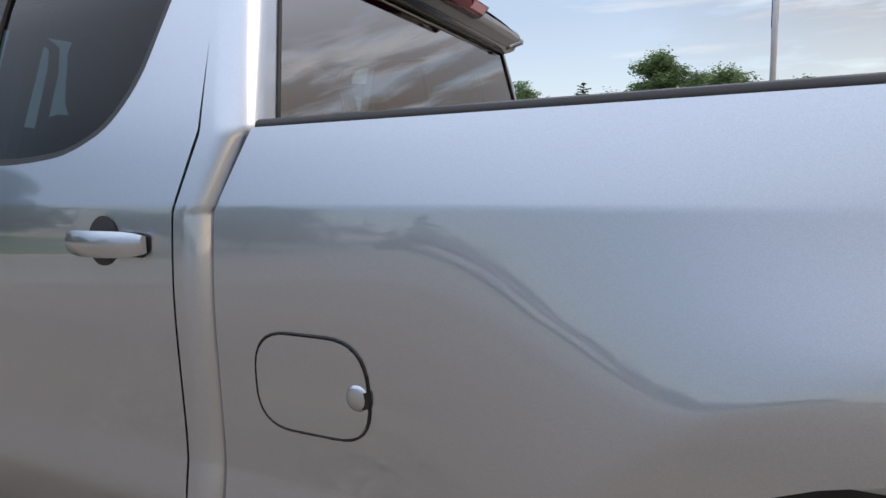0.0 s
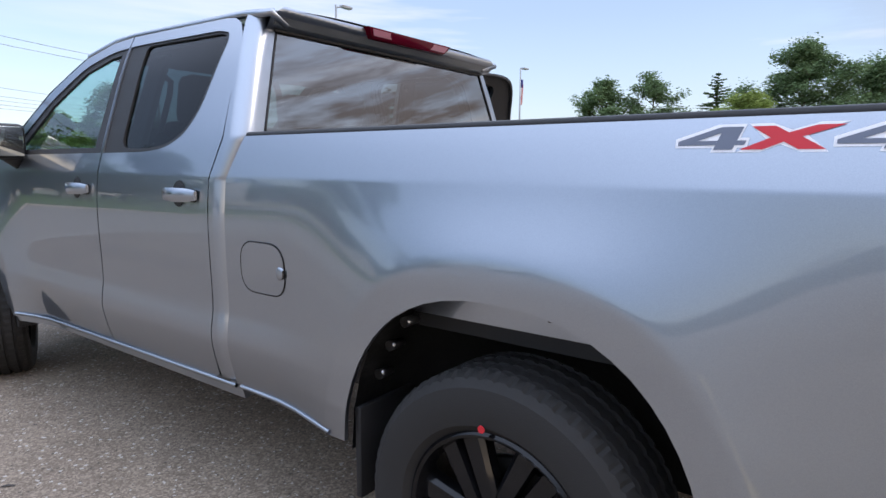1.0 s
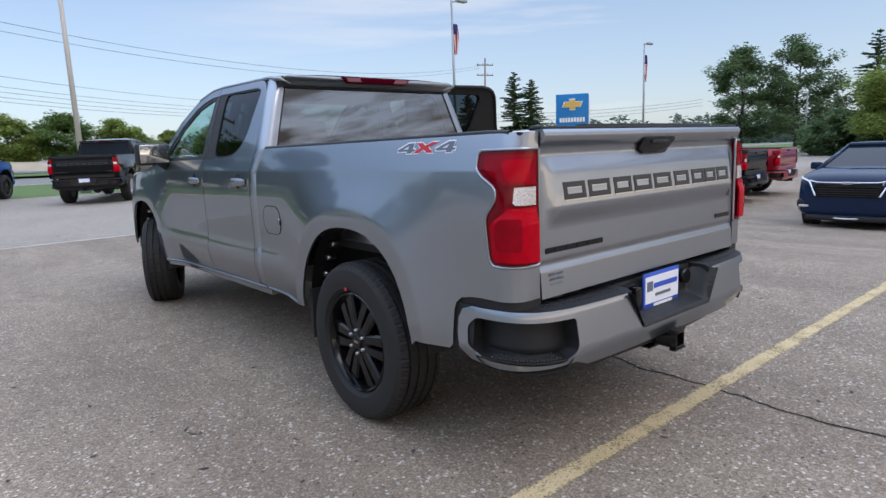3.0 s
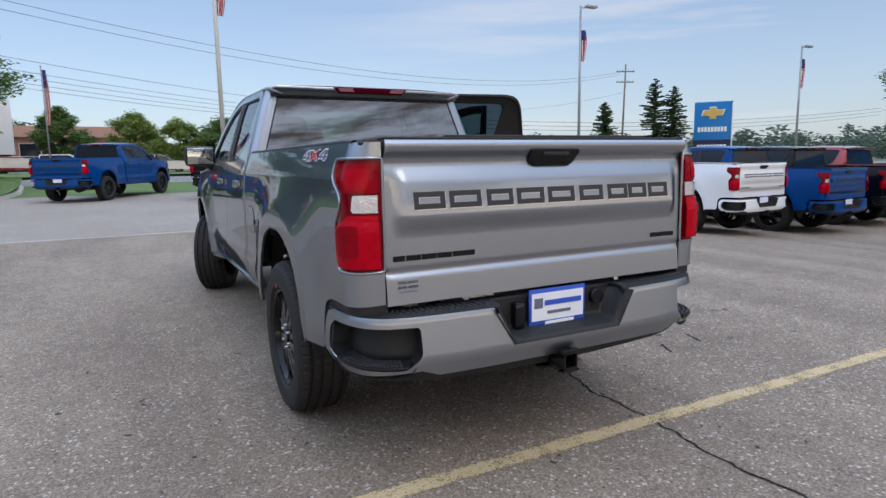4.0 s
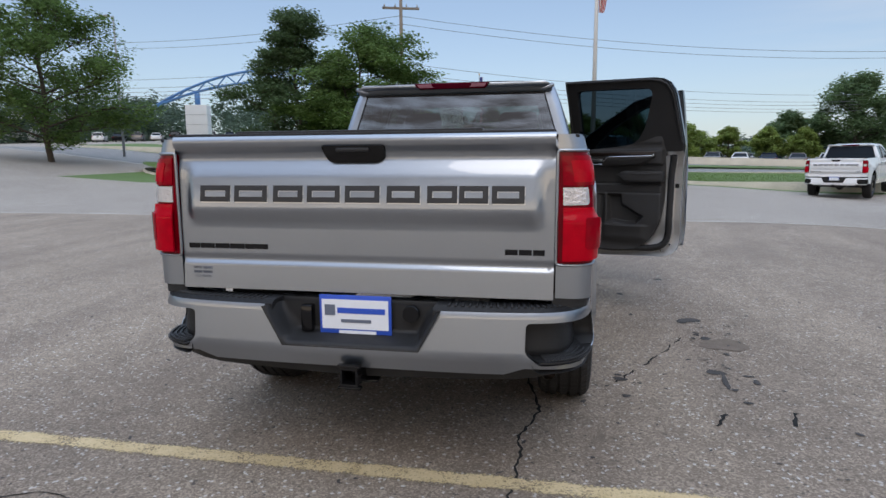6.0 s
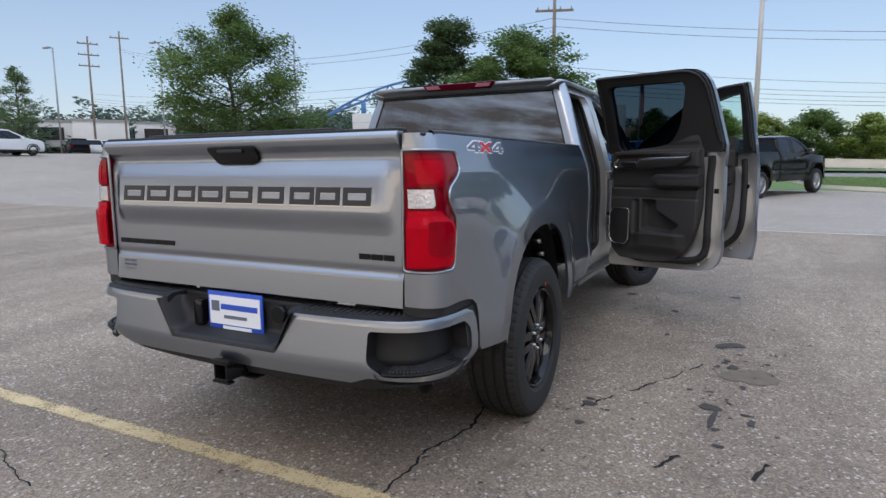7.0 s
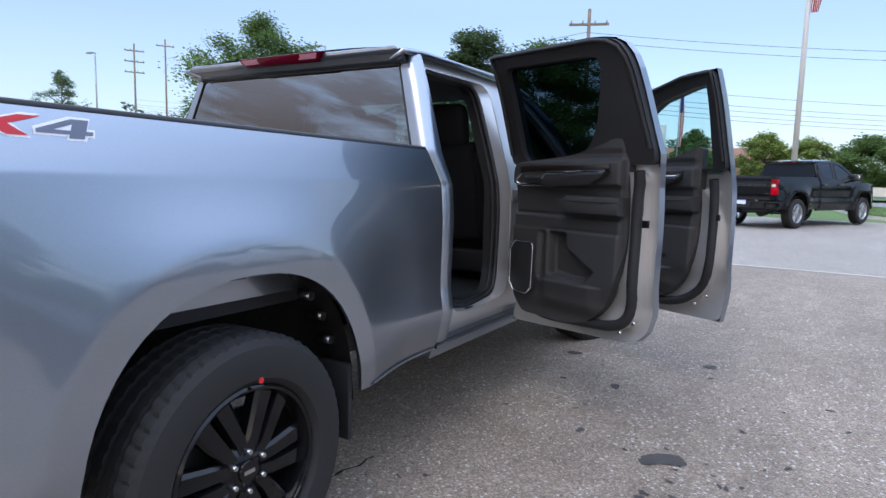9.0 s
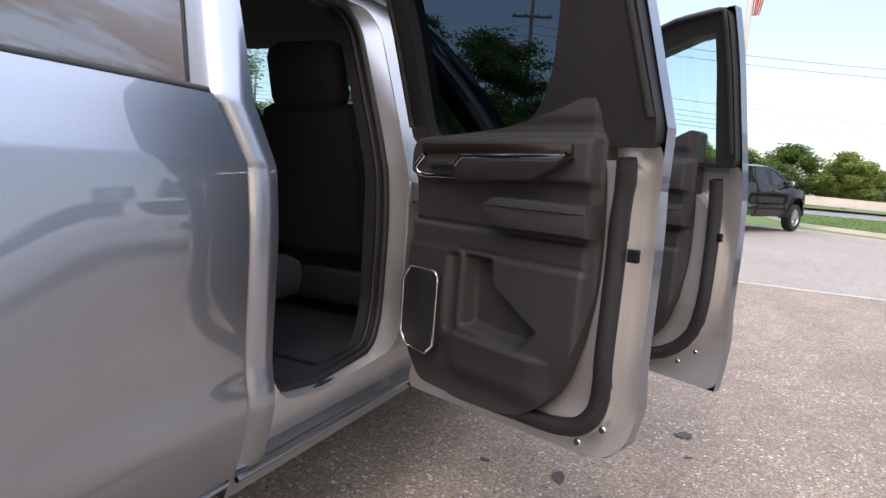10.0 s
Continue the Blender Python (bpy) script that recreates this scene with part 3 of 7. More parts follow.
def prism(poly, place, depth, bevel=0.0):
    """A plate with the outline poly, laid by place(u, v, d) with d from 0 to depth."""
    bm = bmesh.new()
    lo = [bm.verts.new(place(u, v, 0)) for u, v in poly]
    hi = [bm.verts.new(place(u, v, depth)) for u, v in poly]
    n = len(poly)
    bm.faces.new(lo[::-1])
    top = bm.faces.new(hi)
    for i in range(n):
        bm.faces.new((lo[i], lo[(i + 1) % n], hi[(i + 1) % n], hi[i]))
    bmesh.ops.recalc_face_normals(bm, faces=bm.faces)
    if bevel:
        bmesh.ops.bevel(bm, geom=list(top.edges), offset=bevel, segments=2, affect="EDGES", profile=0.5)
    return smooth(bm, 35)


def revolve(profile, n, axis="x", alter=None, crease=38):
    """A body of revolution of (along, radius) pairs about the x axis."""
    bm = bmesh.new()
    rings = []
    for i in range(n):
        a = 2 * math.pi * i / n
        row = []
        for k, (s, r) in enumerate(profile):
            if alter:
                r = alter(i, k, r)
            row.append(bm.verts.new((s, r * math.cos(a), r * math.sin(a))))
        rings.append(row)
    for i in range(n):
        a, b = rings[i], rings[(i + 1) % n]
        for k in range(len(profile) - 1):
            bm.faces.new((a[k], b[k], b[k + 1], a[k + 1]))
    bmesh.ops.recalc_face_normals(bm, faces=bm.faces)
    return smooth(bm, crease)


def lerp_table(table, x):
    return float(np.interp(x, [p[0] for p in table], [p[1] for p in table]))


def step_up(a, b, x):
    f = min(1, max(0, (x - a) / (b - a)))
    return f * f * (3 - 2 * f)

# ---- pickup truck: forward is +y, the rear bumper's face is near y = -0.3, the wheels stand on z = 0 ----
SIDE = [(0.30, 0.90), (0.47, 0.905), (0.52, 0.922), (0.60, 0.947), (0.69, 0.965), (0.74, 0.962), (0.80, 0.951), (0.86, 0.950), (1.0, 0.954),
        (1.10, 0.956), (1.18, 0.953), (1.25, 0.947), (1.293, 0.942), (1.435, 0.904), (1.60, 0.852), (1.75, 0.805), (1.88, 0.752), (2.0, 0.69)]
SZ, SX = np.array([p[0] for p in SIDE]), np.array([p[1] for p in SIDE])
# the section, softened except at the shoulder crease
FZ = np.arange(0.25, 2.05, 0.002)
FX = np.array([float(np.mean(np.interp(z + np.linspace(-1, 1, 21) * min(0.055, 0.003 + 0.8 * abs(z - 1.293), 0.010 + 0.6 * abs(z - 0.80), 0.012 + 0.6 * abs(z - 0.715)), SZ, SX))) for z in FZ])
WHEEL_Y = (0.925, 4.67)
AXLE_Z = 0.415
ARCH_A, ARCH_B, ARCH_P = 0.515, 0.60, 2.35
TAIL_Y, TAIL_R, TAIL_X = -0.185, 0.085, 0.808
TAIL_END = TAIL_Y + TAIL_R - TAIL_R * math.pi / 2 - 0.03


DOOR_ANGLES = (67.0, 62.0)  # how far the two right-hand doors stand open, rear and front


def side_x(y, z):
    """Half the body's width at y, z: shoulder crease, hollow door, kicked-out sill, wheel-arch flares."""
    x = float(np.interp(z, FZ, FX))
    for yc in WHEEL_Y:
        if abs(y - yc) < 1.2 and z < 1.3:
            d = (abs((y - yc) / ARCH_A) ** ARCH_P + (max(0.0, z - AXLE_Z) / ARCH_B) ** ARCH_P) ** (1 / ARCH_P)
            lower = 1 - step_up(1.05, 1.9, d)
            if y < WHEEL_Y[0]:
                lower = 1.0
            if z > 0.62:
                x += (0.95 - x) * lower * step_up(0.94, 0.80, z)
            else:
                x += (0.95 - 0.09 * (0.62 - z) - x) * lower
            rise = (d - 1.165) / 0.70
            x += 0.048 * (1 - min(1.0, 0.5 * (rise + math.sqrt(rise * rise + 0.0012)))) ** 2 * (1 - (1 - min(1.0, max(0.0, (1.293 - z) / 0.28))) ** 2)
    if y > 4.9:
        x -= 0.16 * ((y - 4.9) / 0.75) ** 2
    return x


def bed_place(m):
    def place(u, z):
        y0 = TAIL_Y + TAIL_R
        if u >= y0:
            return (m * side_x(u, z), u, z)
        xs = side_x(y0, z)
        s, arc = y0 - u, TAIL_R * math.pi / 2
        if s < arc:
            a = s / TAIL_R
            return (m * (xs - TAIL_R + TAIL_R * math.cos(a)), y0 - TAIL_R * math.sin(a), z)
        f = (s - arc) / 0.03
        return (m * (xs - TAIL_R + f * (TAIL_X - xs + TAIL_R)), TAIL_Y, z)
    return place


def side_place(m, inset=0.0, off=(0, 0)):
    return lambda y, z: (m * (side_x(y, z) - inset) - off[0], y - off[1], z)


BACK = [(0.4, 2.072), (1.28, 2.072), (1.43, 2.022), (1.855, 2.095), (1.885, 1.995), (1.92, 1.985)]
WIN_EDGE = [(1.3, 0.80), (1.44, 0.80), (1.86, 0.672), (1.95, 0.65)]
CAB_R = 0.066


def cab_place(m):
    def place(v, z):
        yb, xs = lerp_table(BACK, min(z, 1.855)), side_x(2.1, z)
        if v >= CAB_R:
            return (m * xs, yb + v, z)
        s, arc = CAB_R - v, CAB_R * math.pi / 2
        if s < arc:
            a = s / CAB_R
            return (m * (xs - CAB_R + CAB_R * math.cos(a)), yb + CAB_R - CAB_R * math.sin(a), z)
        xi = xs - CAB_R
        return (m * (xi + min(1.2, (s - arc) / 0.06) * (lerp_table(WIN_EDGE, z) - xi)), yb, z)
    return place


def arch_line(yc, z_end, n=26, grow=1.0):
    """The wheel opening, from its front foot over the top to its rear foot."""
    out = []
    a, b = ARCH_A * grow, ARCH_B * grow
    t0 = math.asin(min(1, ((z_end - AXLE_Z) / b) ** (ARCH_P / 2)))
    for i in range(n + 1):
        t = t0 + (math.pi - 2 * t0) * i / n
        c, s = math.cos(t), math.sin(t)
        out.append((yc + a * math.copysign(abs(c) ** (2 / ARCH_P), c), AXLE_Z + b * abs(s) ** (2 / ARCH_P)))
    return out


LAMP = [(TAIL_END, 1.372), (0.0, 1.371), (0.013, 1.355), (0.012, 1.302), (-0.02, 1.272), (-0.085, 1.236), (-0.098, 1.216), (-0.098, 1.19),
        (-0.085, 1.166), (-0.052, 1.128), (-0.047, 1.095), (-0.062, 0.958), (-0.08, 0.934), (TAIL_END, 0.931)]
BED = ([(TAIL_END, 1.432), (1.992, 1.432), (2.056, 1.285), (2.062, 0.545), (1.93, 0.515)] + arch_line(WHEEL_Y[0], 0.52)
       + [(0.39, 0.545), (0.185, 0.553), (0.165, 0.575), (0.156, 0.65), (0.150, 0.722), (0.138, 0.758), (0.108, 0.782), (0.06, 0.792), (0.0, 0.797), (TAIL_END, 0.800)])
FENDER = [(4.112, 0.505), (4.228, 0.68), (4.288, 0.95), (4.308, 1.25), (4.285, 1.36), (4.5, 1.325), (4.95, 1.27), (5.35, 1.20), (5.52, 1.10), (5.56, 0.75), (5.5, 0.62)] + arch_line(WHEEL_Y[1], 0.55)
DLO = [(4.15, 1.378), (2.66, 1.383), (2.50, 1.398), (2.38, 1.45), (2.31, 1.54), (2.235, 1.79), (2.245, 1.828), (2.32, 1.845), (2.98, 1.86), (3.2, 1.852), (3.44, 1.80), (3.76, 1.645)]
REAR_DOOR = [(2.25, 0.530), (2.175, 0.55), (2.135, 0.595), (2.119, 0.68), (2.116, 1.285), (2.092, 1.435), (2.143, 1.765), (2.158, 1.815), (2.188, 1.858), (2.235, 1.882), (2.31, 1.893), (3.03, 1.907), (3.03, 0.497)]
FRONT_DOOR = [(3.038, 0.497), (3.038, 1.907), (3.22, 1.898), (3.46, 1.848), (3.80, 1.69), (4.12, 1.48), (4.265, 1.37), (4.30, 1.25), (4.28, 0.95), (4.22, 0.68), (4.102, 0.485)]
REAR_GLASS = [(2.935, 1.405), (2.68, 1.412), (2.54, 1.428), (2.45, 1.475), (2.39, 1.56), (2.322, 1.775), (2.325, 1.802), (2.342, 1.818), (2.375, 1.824), (2.905, 1.836), (2.93, 1.828), (2.937, 1.80)]
FRONT_GLASS = [(4.02, 1.404), (3.125, 1.406), (3.10, 1.83), (3.19, 1.823), (3.42, 1.772), (3.72, 1.625)]
OUTER_GLASS = rounded([(2.875, 1.400), (2.67, 1.397), (2.51, 1.411), (2.40, 1.461), (2.333, 1.55), (2.258, 1.785), (2.265, 1.82), (2.31, 1.832), (2.85, 1.846), (2.874, 1.835), (2.878, 1.80)], 0.06, 5)
DLO, REAR_GLASS = rounded(DLO, 0.09, 5), rounded(REAR_GLASS, 0.07, 5)
REAR_HOLE = [(2.26, 0.66), (2.195, 0.75), (2.178, 1.28), (2.162, 1.44), (2.205, 1.79), (2.25, 1.835), (2.88, 1.85), (2.935, 1.80), (2.92, 1.3), (2.92, 0.79), (2.84, 0.66), (2.46, 0.63)]
FRONT_HOLE = [(3.14, 0.66), (3.11, 0.75), (3.10, 1.81), (3.13, 1.85), (3.2, 1.848), (3.42, 1.795), (3.76, 1.63), (4.05, 1.44), (4.15, 1.2), (4.12, 0.9), (4.0, 0.7), (3.86, 0.63)]
ROOF_TOP = [(2.022, 1.908), (2.2, 1.93), (2.6, 1.955), (3.0, 1.962), (3.3, 1.952), (3.5, 1.922), (3.9, 1.73), (4.46, 1.385)]
ROOF_EDGE = [(2.022, 1.872), (2.2, 1.890), (3.03, 1.910), (3.22, 1.903), (3.46, 1.853), (3.80, 1.695), (4.12, 1.485), (4.46, 1.35)]


def wheel(parent, m, y, detail, steer=0.0, metal=None):
    """A tyre with grooved tread on a black or bright rim of six split spokes."""
    metal = metal or GLOSSBLACK
    w = empty("wheel", pose(m * 0.856, y, AXLE_Z, 0, 0, steer), parent)
    w["label"] = "black alloy wheel with a road tyre"
    half = 0.138
    prof = [(-half * 0.80, 0.262), (-half * 0.98, 0.285), (-half * 1.04, 0.335), (-half * 0.98, 0.382), (-half * 0.86, 0.404), (-half * 0.74, 0.411)]
    for c in (-0.58, -0.2, 0.2, 0.58):
        prof += [(half * (c - 0.065), 0.4175), (half * (c - 0.055), 0.405), (half * (c + 0.055), 0.405), (half * (c + 0.065), 0.4175)]
    prof += [(half * 0.74, 0.411), (half * 0.86, 0.404), (half * 0.98, 0.382), (half * 1.04, 0.335), (half * 0.98, 0.285), (half * 0.80, 0.262)]
    last = len(prof)

    def sipes(i, j, r):
        if not detail:
            return r
        if j in (4, 5, last - 5, last - 6) and i % 4 == 0:
            return r - 0.006
        if j in (6, 9, 10, 13, 14, 17, 18, 21) and (i + j) % 4 == 0:
            return r - 0.006
        return r
    part("tyre", revolve(prof, 240 if detail else 36, alter=sipes, crease=24), RUBBER, w)
    # rim: lip and barrel, m points outwards
    lip = [(m * 0.118, 0.266), (m * 0.124, 0.258), (m * 0.119, 0.249), (m * 0.09, 0.238), (m * 0.03, 0.228), (-m * 0.09, 0.226), (-m * 0.11, 0.25)]
    part("rim", revolve(lip, 60 if detail else 24), metal, w)
    bm = bmesh.new()
    face = m * 0.095
    n_spoke = 6
    for i in range(n_spoke):
        for side in (-1, 1):
            a = 2 * math.pi * i / n_spoke
            r = Matrix.Rotation(a, 4, "X")
            q = []
            for rad, off, wid, dep in ((0.045, 0.022, 0.021, 0.004), (0.10, 0.030, 0.0245, 0.012), (0.247, 0.044, 0.0335, -0.002)):
                for du, dx in ((-wid, -0.045), (wid, -0.045), (wid, -0.010), (wid * (0.6 if side > 0 else 0.86), 0.0), (-wid * (0.86 if side > 0 else 0.6), 0.0), (-wid, -0.010)):
                    q.append(bm.verts.new(r @ Vector((face + m * (dep + dx), rad, side * off + du))))
            for s in range(2):
                for c in range(6):
                    bm.faces.new((q[s * 6 + c], q[s * 6 + (c + 1) % 6], q[s * 6 + 6 + (c + 1) % 6], q[s * 6 + 6 + c]))
            bm.faces.new(q[12:18])
    bmesh.ops.recalc_face_normals(bm, faces=bm.faces)
    cyl(bm, (face - m * 0.04, 0, 0), (face + m * 0.006, 0, 0), 0.098, 0.086, 24)
    part("spokes", smooth(bm, 30), metal, w)
    if detail:
        for i in range(6):
            a = 2 * math.pi * (i + 0.5) / 6
            c, s = 0.062 * math.cos(a), 0.062 * math.sin(a)
            part("wheel_nut", rod((face - m * 0.005, c, s), (face + m * 0.024, c, s), 0.009, 0.0075, 6), SILVERPART, w)
        part("hub_cap", rod((face, 0, 0), (face + m * 0.018, 0, 0), 0.036, 0.033, 24), GLOSSBLACK, w)
        part("badge", boxes((face + m * 0.018, face + m * 0.0195, -0.02, 0.02, -0.006, 0.006)), SILVERPART, w)
        part("brake_disc", rod((m * 0.0, 0, 0), (m * 0.03, 0, 0), 0.165, None, 32), LINER, w)
        part("paint_dot", rod((m * half * 1.035, 0.02, 0.283), (m * half * 1.05, 0.02, 0.283), 0.010, None, 10), DECALR, w, "red balance dot on the sidewall")
    return w


def tailgate_y(x, z):
    """The tailgate's face: lip, hollow under it, lettered ledge, lower band."""
    plain = lerp_table([(0.77, -0.192), (0.90, -0.182), (0.922, -0.170), (0.936, -0.181), (1.1, -0.180), (1.30, -0.177), (1.335, -0.171), (1.350, -0.166), (1.374, -0.178), (1.394, -0.203), (1.412, -0.213), (1.432, -0.212), (1.446, -0.196), (1.46, -0.15)], z)
    cut = lerp_table([(0.77, -0.192), (0.90, -0.182), (0.922, -0.170), (0.936, -0.181), (1.07, -0.180), (1.128, -0.210), (1.142, -0.214), (1.19, -0.209), (1.27, -0.195), (1.31, -0.181), (1.335, -0.171), (1.350, -0.166), (1.374, -0.178), (1.394, -0.203), (1.412, -0.213), (1.432, -0.212), (1.446, -0.196), (1.46, -0.15)], z)
    f = 1 - step_up(0.715, 0.775, abs(x))
    return plain + (cut - plain) * f


BUMP = [(0.0, -0.318), (0.35, -0.316), (0.60, -0.303), (0.74, -0.285), (0.84, -0.252), (0.91, -0.195), (0.952, -0.11), (0.972, 0.0), (0.977, 0.12)]


def spline(points, n=8):
    """A smooth line through the points."""
    p = [Vector(q) for q in points]
    p = [2 * p[0] - p[1]] + p + [2 * p[-1] - p[-2]]
    out = []
    for i in range(1, len(p) - 2):
        for k in range(n):
            t = k / n
            a, b, c, d = p[i - 1:i + 3]
            out.append(0.5 * (2 * b + (c - a) * t + (2 * a - 5 * b + 4 * c - d) * t * t + (3 * b - a - 3 * c + d) * t ** 3))
    out.append(p[-2])
    return out


BLINE = spline(BUMP)
BLEN = [0.0]
for _i in range(1, len(BLINE)):
    BLEN.append(BLEN[-1] + (BLINE[_i] - BLINE[_i - 1]).length)
BXS, BYS = [p[0] for p in BLINE], [p[1] for p in BLINE]
BUMP_END = BLEN[-1]


def bumper_place(m, inset=0.0):
    """Along the bumper's line from the middle outwards, and up; the face leans in below."""
    def place(u, z):
        u = max(-0.05, min(BUMP_END + 0.02, u))
        x, y = float(np.interp(abs(u), BLEN, BXS)), float(np.interp(abs(u), BLEN, BYS))
        x2, y2 = float(np.interp(abs(u) + 0.01, BLEN, BXS)), float(np.interp(abs(u) + 0.01, BLEN, BYS))
        x1, y1 = float(np.interp(max(0, abs(u) - 0.01), BLEN, BXS)), float(np.interp(max(0, abs(u) - 0.01), BLEN, BYS))
        t = Vector((x2 - x1, y2 - y1)).normalized() if u > -0.04 else Vector((1, 0))
        n = Vector((t.y, -t.x))
        d = lerp_table([(0.45, -0.06), (0.515, -0.03), (0.572, -0.003), (0.585, 0.0), (0.735, -0.018), (0.765, -0.03)], z) - inset
        return (m * (math.copysign(x, u) + n.x * d), y + n.y * d, z)
    return place


def letter_blocks(xs, z0, z1, thick, fill=0.36):
    """Plain paired bars in place of a word."""
    bm = bmesh.new()
    for x0, x1 in xs:
        for za, zb in ((z0, z0 + fill * (z1 - z0)), (z1 - fill * (z1 - z0), z1)):
            bar(bm, [(x0, za), (x1, za), (x1, zb), (x0, zb)], thick)
    bmesh.ops.recalc_face_normals(bm, faces=bm.faces)
    return bm


def bar(bm, corners, thick):
    lo = [bm.verts.new((x, tailgate_y(x, z) + 0.002, z)) for x, z in corners]
    hi = [bm.verts.new((v.co.x, v.co.y - thick, v.co.z)) for v in lo]
    bm.faces.new(hi)
    n = len(lo)
    for i in range(n):
        bm.faces.new((lo[i], lo[(i + 1) % n], hi[(i + 1) % n], hi[i]))


def hollow_block(x0, x1, z0, z1, thick, w):
    """A plain rectangular outline in place of a letter."""
    bm = bmesh.new()
    bar(bm, [(x0, z0), (x1, z0), (x1 - w, z0 + w), (x0 + w, z0 + w)], thick)
    bar(bm, [(x1, z0), (x1, z1), (x1 - w, z1 - w), (x1 - w, z0 + w)], thick)
    bar(bm, [(x1, z1), (x0, z1), (x0 + w, z1 - w), (x1 - w, z1 - w)], thick)
    bar(bm, [(x0, z1), (x0, z0), (x0 + w, z0 + w), (x0 + w, z1 - w)], thick)
    bmesh.ops.recalc_face_normals(bm, faces=bm.faces)
    return bm


def tail_light(parent, m, detail):
    lamp = part("tail_light", panel("tail_light", LAMP, bed_place(m), 0.02 if detail else 0.08, rim=0.03, flip=m < 0), LENSDEEP, parent, "red tail light with a clear reversing lens")
    base = bed_place(m)

    def proud(d):
        def place(u, z):
            p = Vector(base(u, z))
            du = Vector(base(u + 0.003, z)) - Vector(base(u - 0.003, z))
            n = du.cross(Vector((0, 0, 1))) * m
            return tuple(p + n.normalized() * d)
        return place
    st = 0.02 if detail else 0.08
    inner = TAIL_END + 0.012
    top = [(inner, 1.352), (-0.035, 1.352), (-0.026, 1.342), (-0.028, 1.312), (-0.055, 1.288), (-0.118, 1.256), (-0.132, 1.24), (inner, 1.24)]
    low = [(inner, 1.156), (-0.150, 1.156), (-0.135, 1.14), (-0.108, 1.115), (-0.088, 1.092), (-0.094, 0.975), (-0.108, 0.956), (inner, 0.950)]
    mid = [(inner, 1.232), (-0.172, 1.232), (-0.168, 1.176), (-0.178, 1.166), (inner, 1.164)]

    def faceted(lo_side):
        def place(u, z):
            d = 0.006
            if lo_side:
                d = 0.006 + 0.012 * step_up(1.14, 1.10, z) if z < 1.14 else 0.006
                d += 0.006 * step_up(-0.14, -0.17, u)
            return proud(d)(u, z)
        return place
    for poly, name, mat, lowside in ((top, "upper_lens", LENSRED, False), (low, "lower_lens", LENSBRIGHT, True), (mid, "reversing_lens", LENSCLEAR, False)):
        part(name, panel(name, poly, faceted(lowside), st, rim=0.01, flip=m < 0), mat, lamp)
    if detail:
        a = [(-0.195, 1.118), (-0.128, 1.118), (-0.112, 1.09), (-0.112, 1.015), (-0.125, 0.998), (-0.185, 0.994), (-0.195, 1.005)]
        part("light_guide", panel("light_guide", rounded(a, 0.012), proud(0.0255), 0.02, rim=0.012, flip=m < 0), LENSRED, lamp)
        b = [(-0.225, 1.334), (-0.13, 1.334), (-0.12, 1.318), (-0.14, 1.262), (-0.155, 1.252), (-0.225, 1.252)]
        part("light_guide", panel("light_guide", rounded(b, 0.008), proud(0.0085), 0.02, rim=0.004, flip=m < 0), LENSBRIGHT, lamp)
        part("gasket", tube([proud(0.002)(u, z) for u, z in resample(rounded(LAMP, 0.012), 0.02)], 0.0065, 6, True), PAINT, lamp, "painted body edge round the lamp")
    return lamp


POCKET = [(0.64, 1.045), (0.47, 1.045), (0.455, 0.965), (0.21, 0.862), (0.30, 0.795), (0.63, 0.81)]


def edge_distance(p, poly):
    """How far a point lies from a polygon's outline, negative outside it."""
    q, best = Vector(p), 9.0
    for i in range(len(poly)):
        a, b = Vector(poly[i - 1]), Vector(poly[i])
        f = min(1.0, max(0.0, (q - a).dot(b - a) / (b - a).length_squared))
        best = min(best, (q - a - f * (b - a)).length)
    return best if inside(p, poly) else -best


def door_trim_relief(f, z, w):
    """Depth of the inner trim towards the cabin, f from the rear edge to the front: rolls, ledges, groove, map pocket."""
    d = 0.022 * step_up(0.60, 0.70, z) + 0.016 * step_up(1.136, 1.124, z) + 0.010 * step_up(1.062, 1.050, z)
    d -= 0.007 * step_up(0.010, 0.0, abs(z - 1.130)) + 0.006 * step_up(0.008, 0.0, abs(z - 1.056)) * (f < 0.66)
    d += 0.026 * step_up(1.275, 1.30, z) * step_up(1.42, 1.40, z)
    d += 0.010 * step_up(1.44, 1.47, z)
    d *= step_up(0.0, 0.04, f)
    d -= 0.020 * step_up(0.045, 0.015, abs(f - 0.70)) * step_up(1.05, 1.03, z) * step_up(0.77, 0.80, z)
    deep = edge_distance((f * w, z), [(u * w, v) for u, v in POCKET])
    d -= 0.060 * step_up(-0.004, 0.022, deep)
    # the lip of the pocket, and the bowl below
    d += 0.020 * step_up(0.80, 0.785, z) * step_up(0.62, 0.70, z) * step_up(0.10, 0.25, f) * step_up(0.75, 0.62, f)
    return d


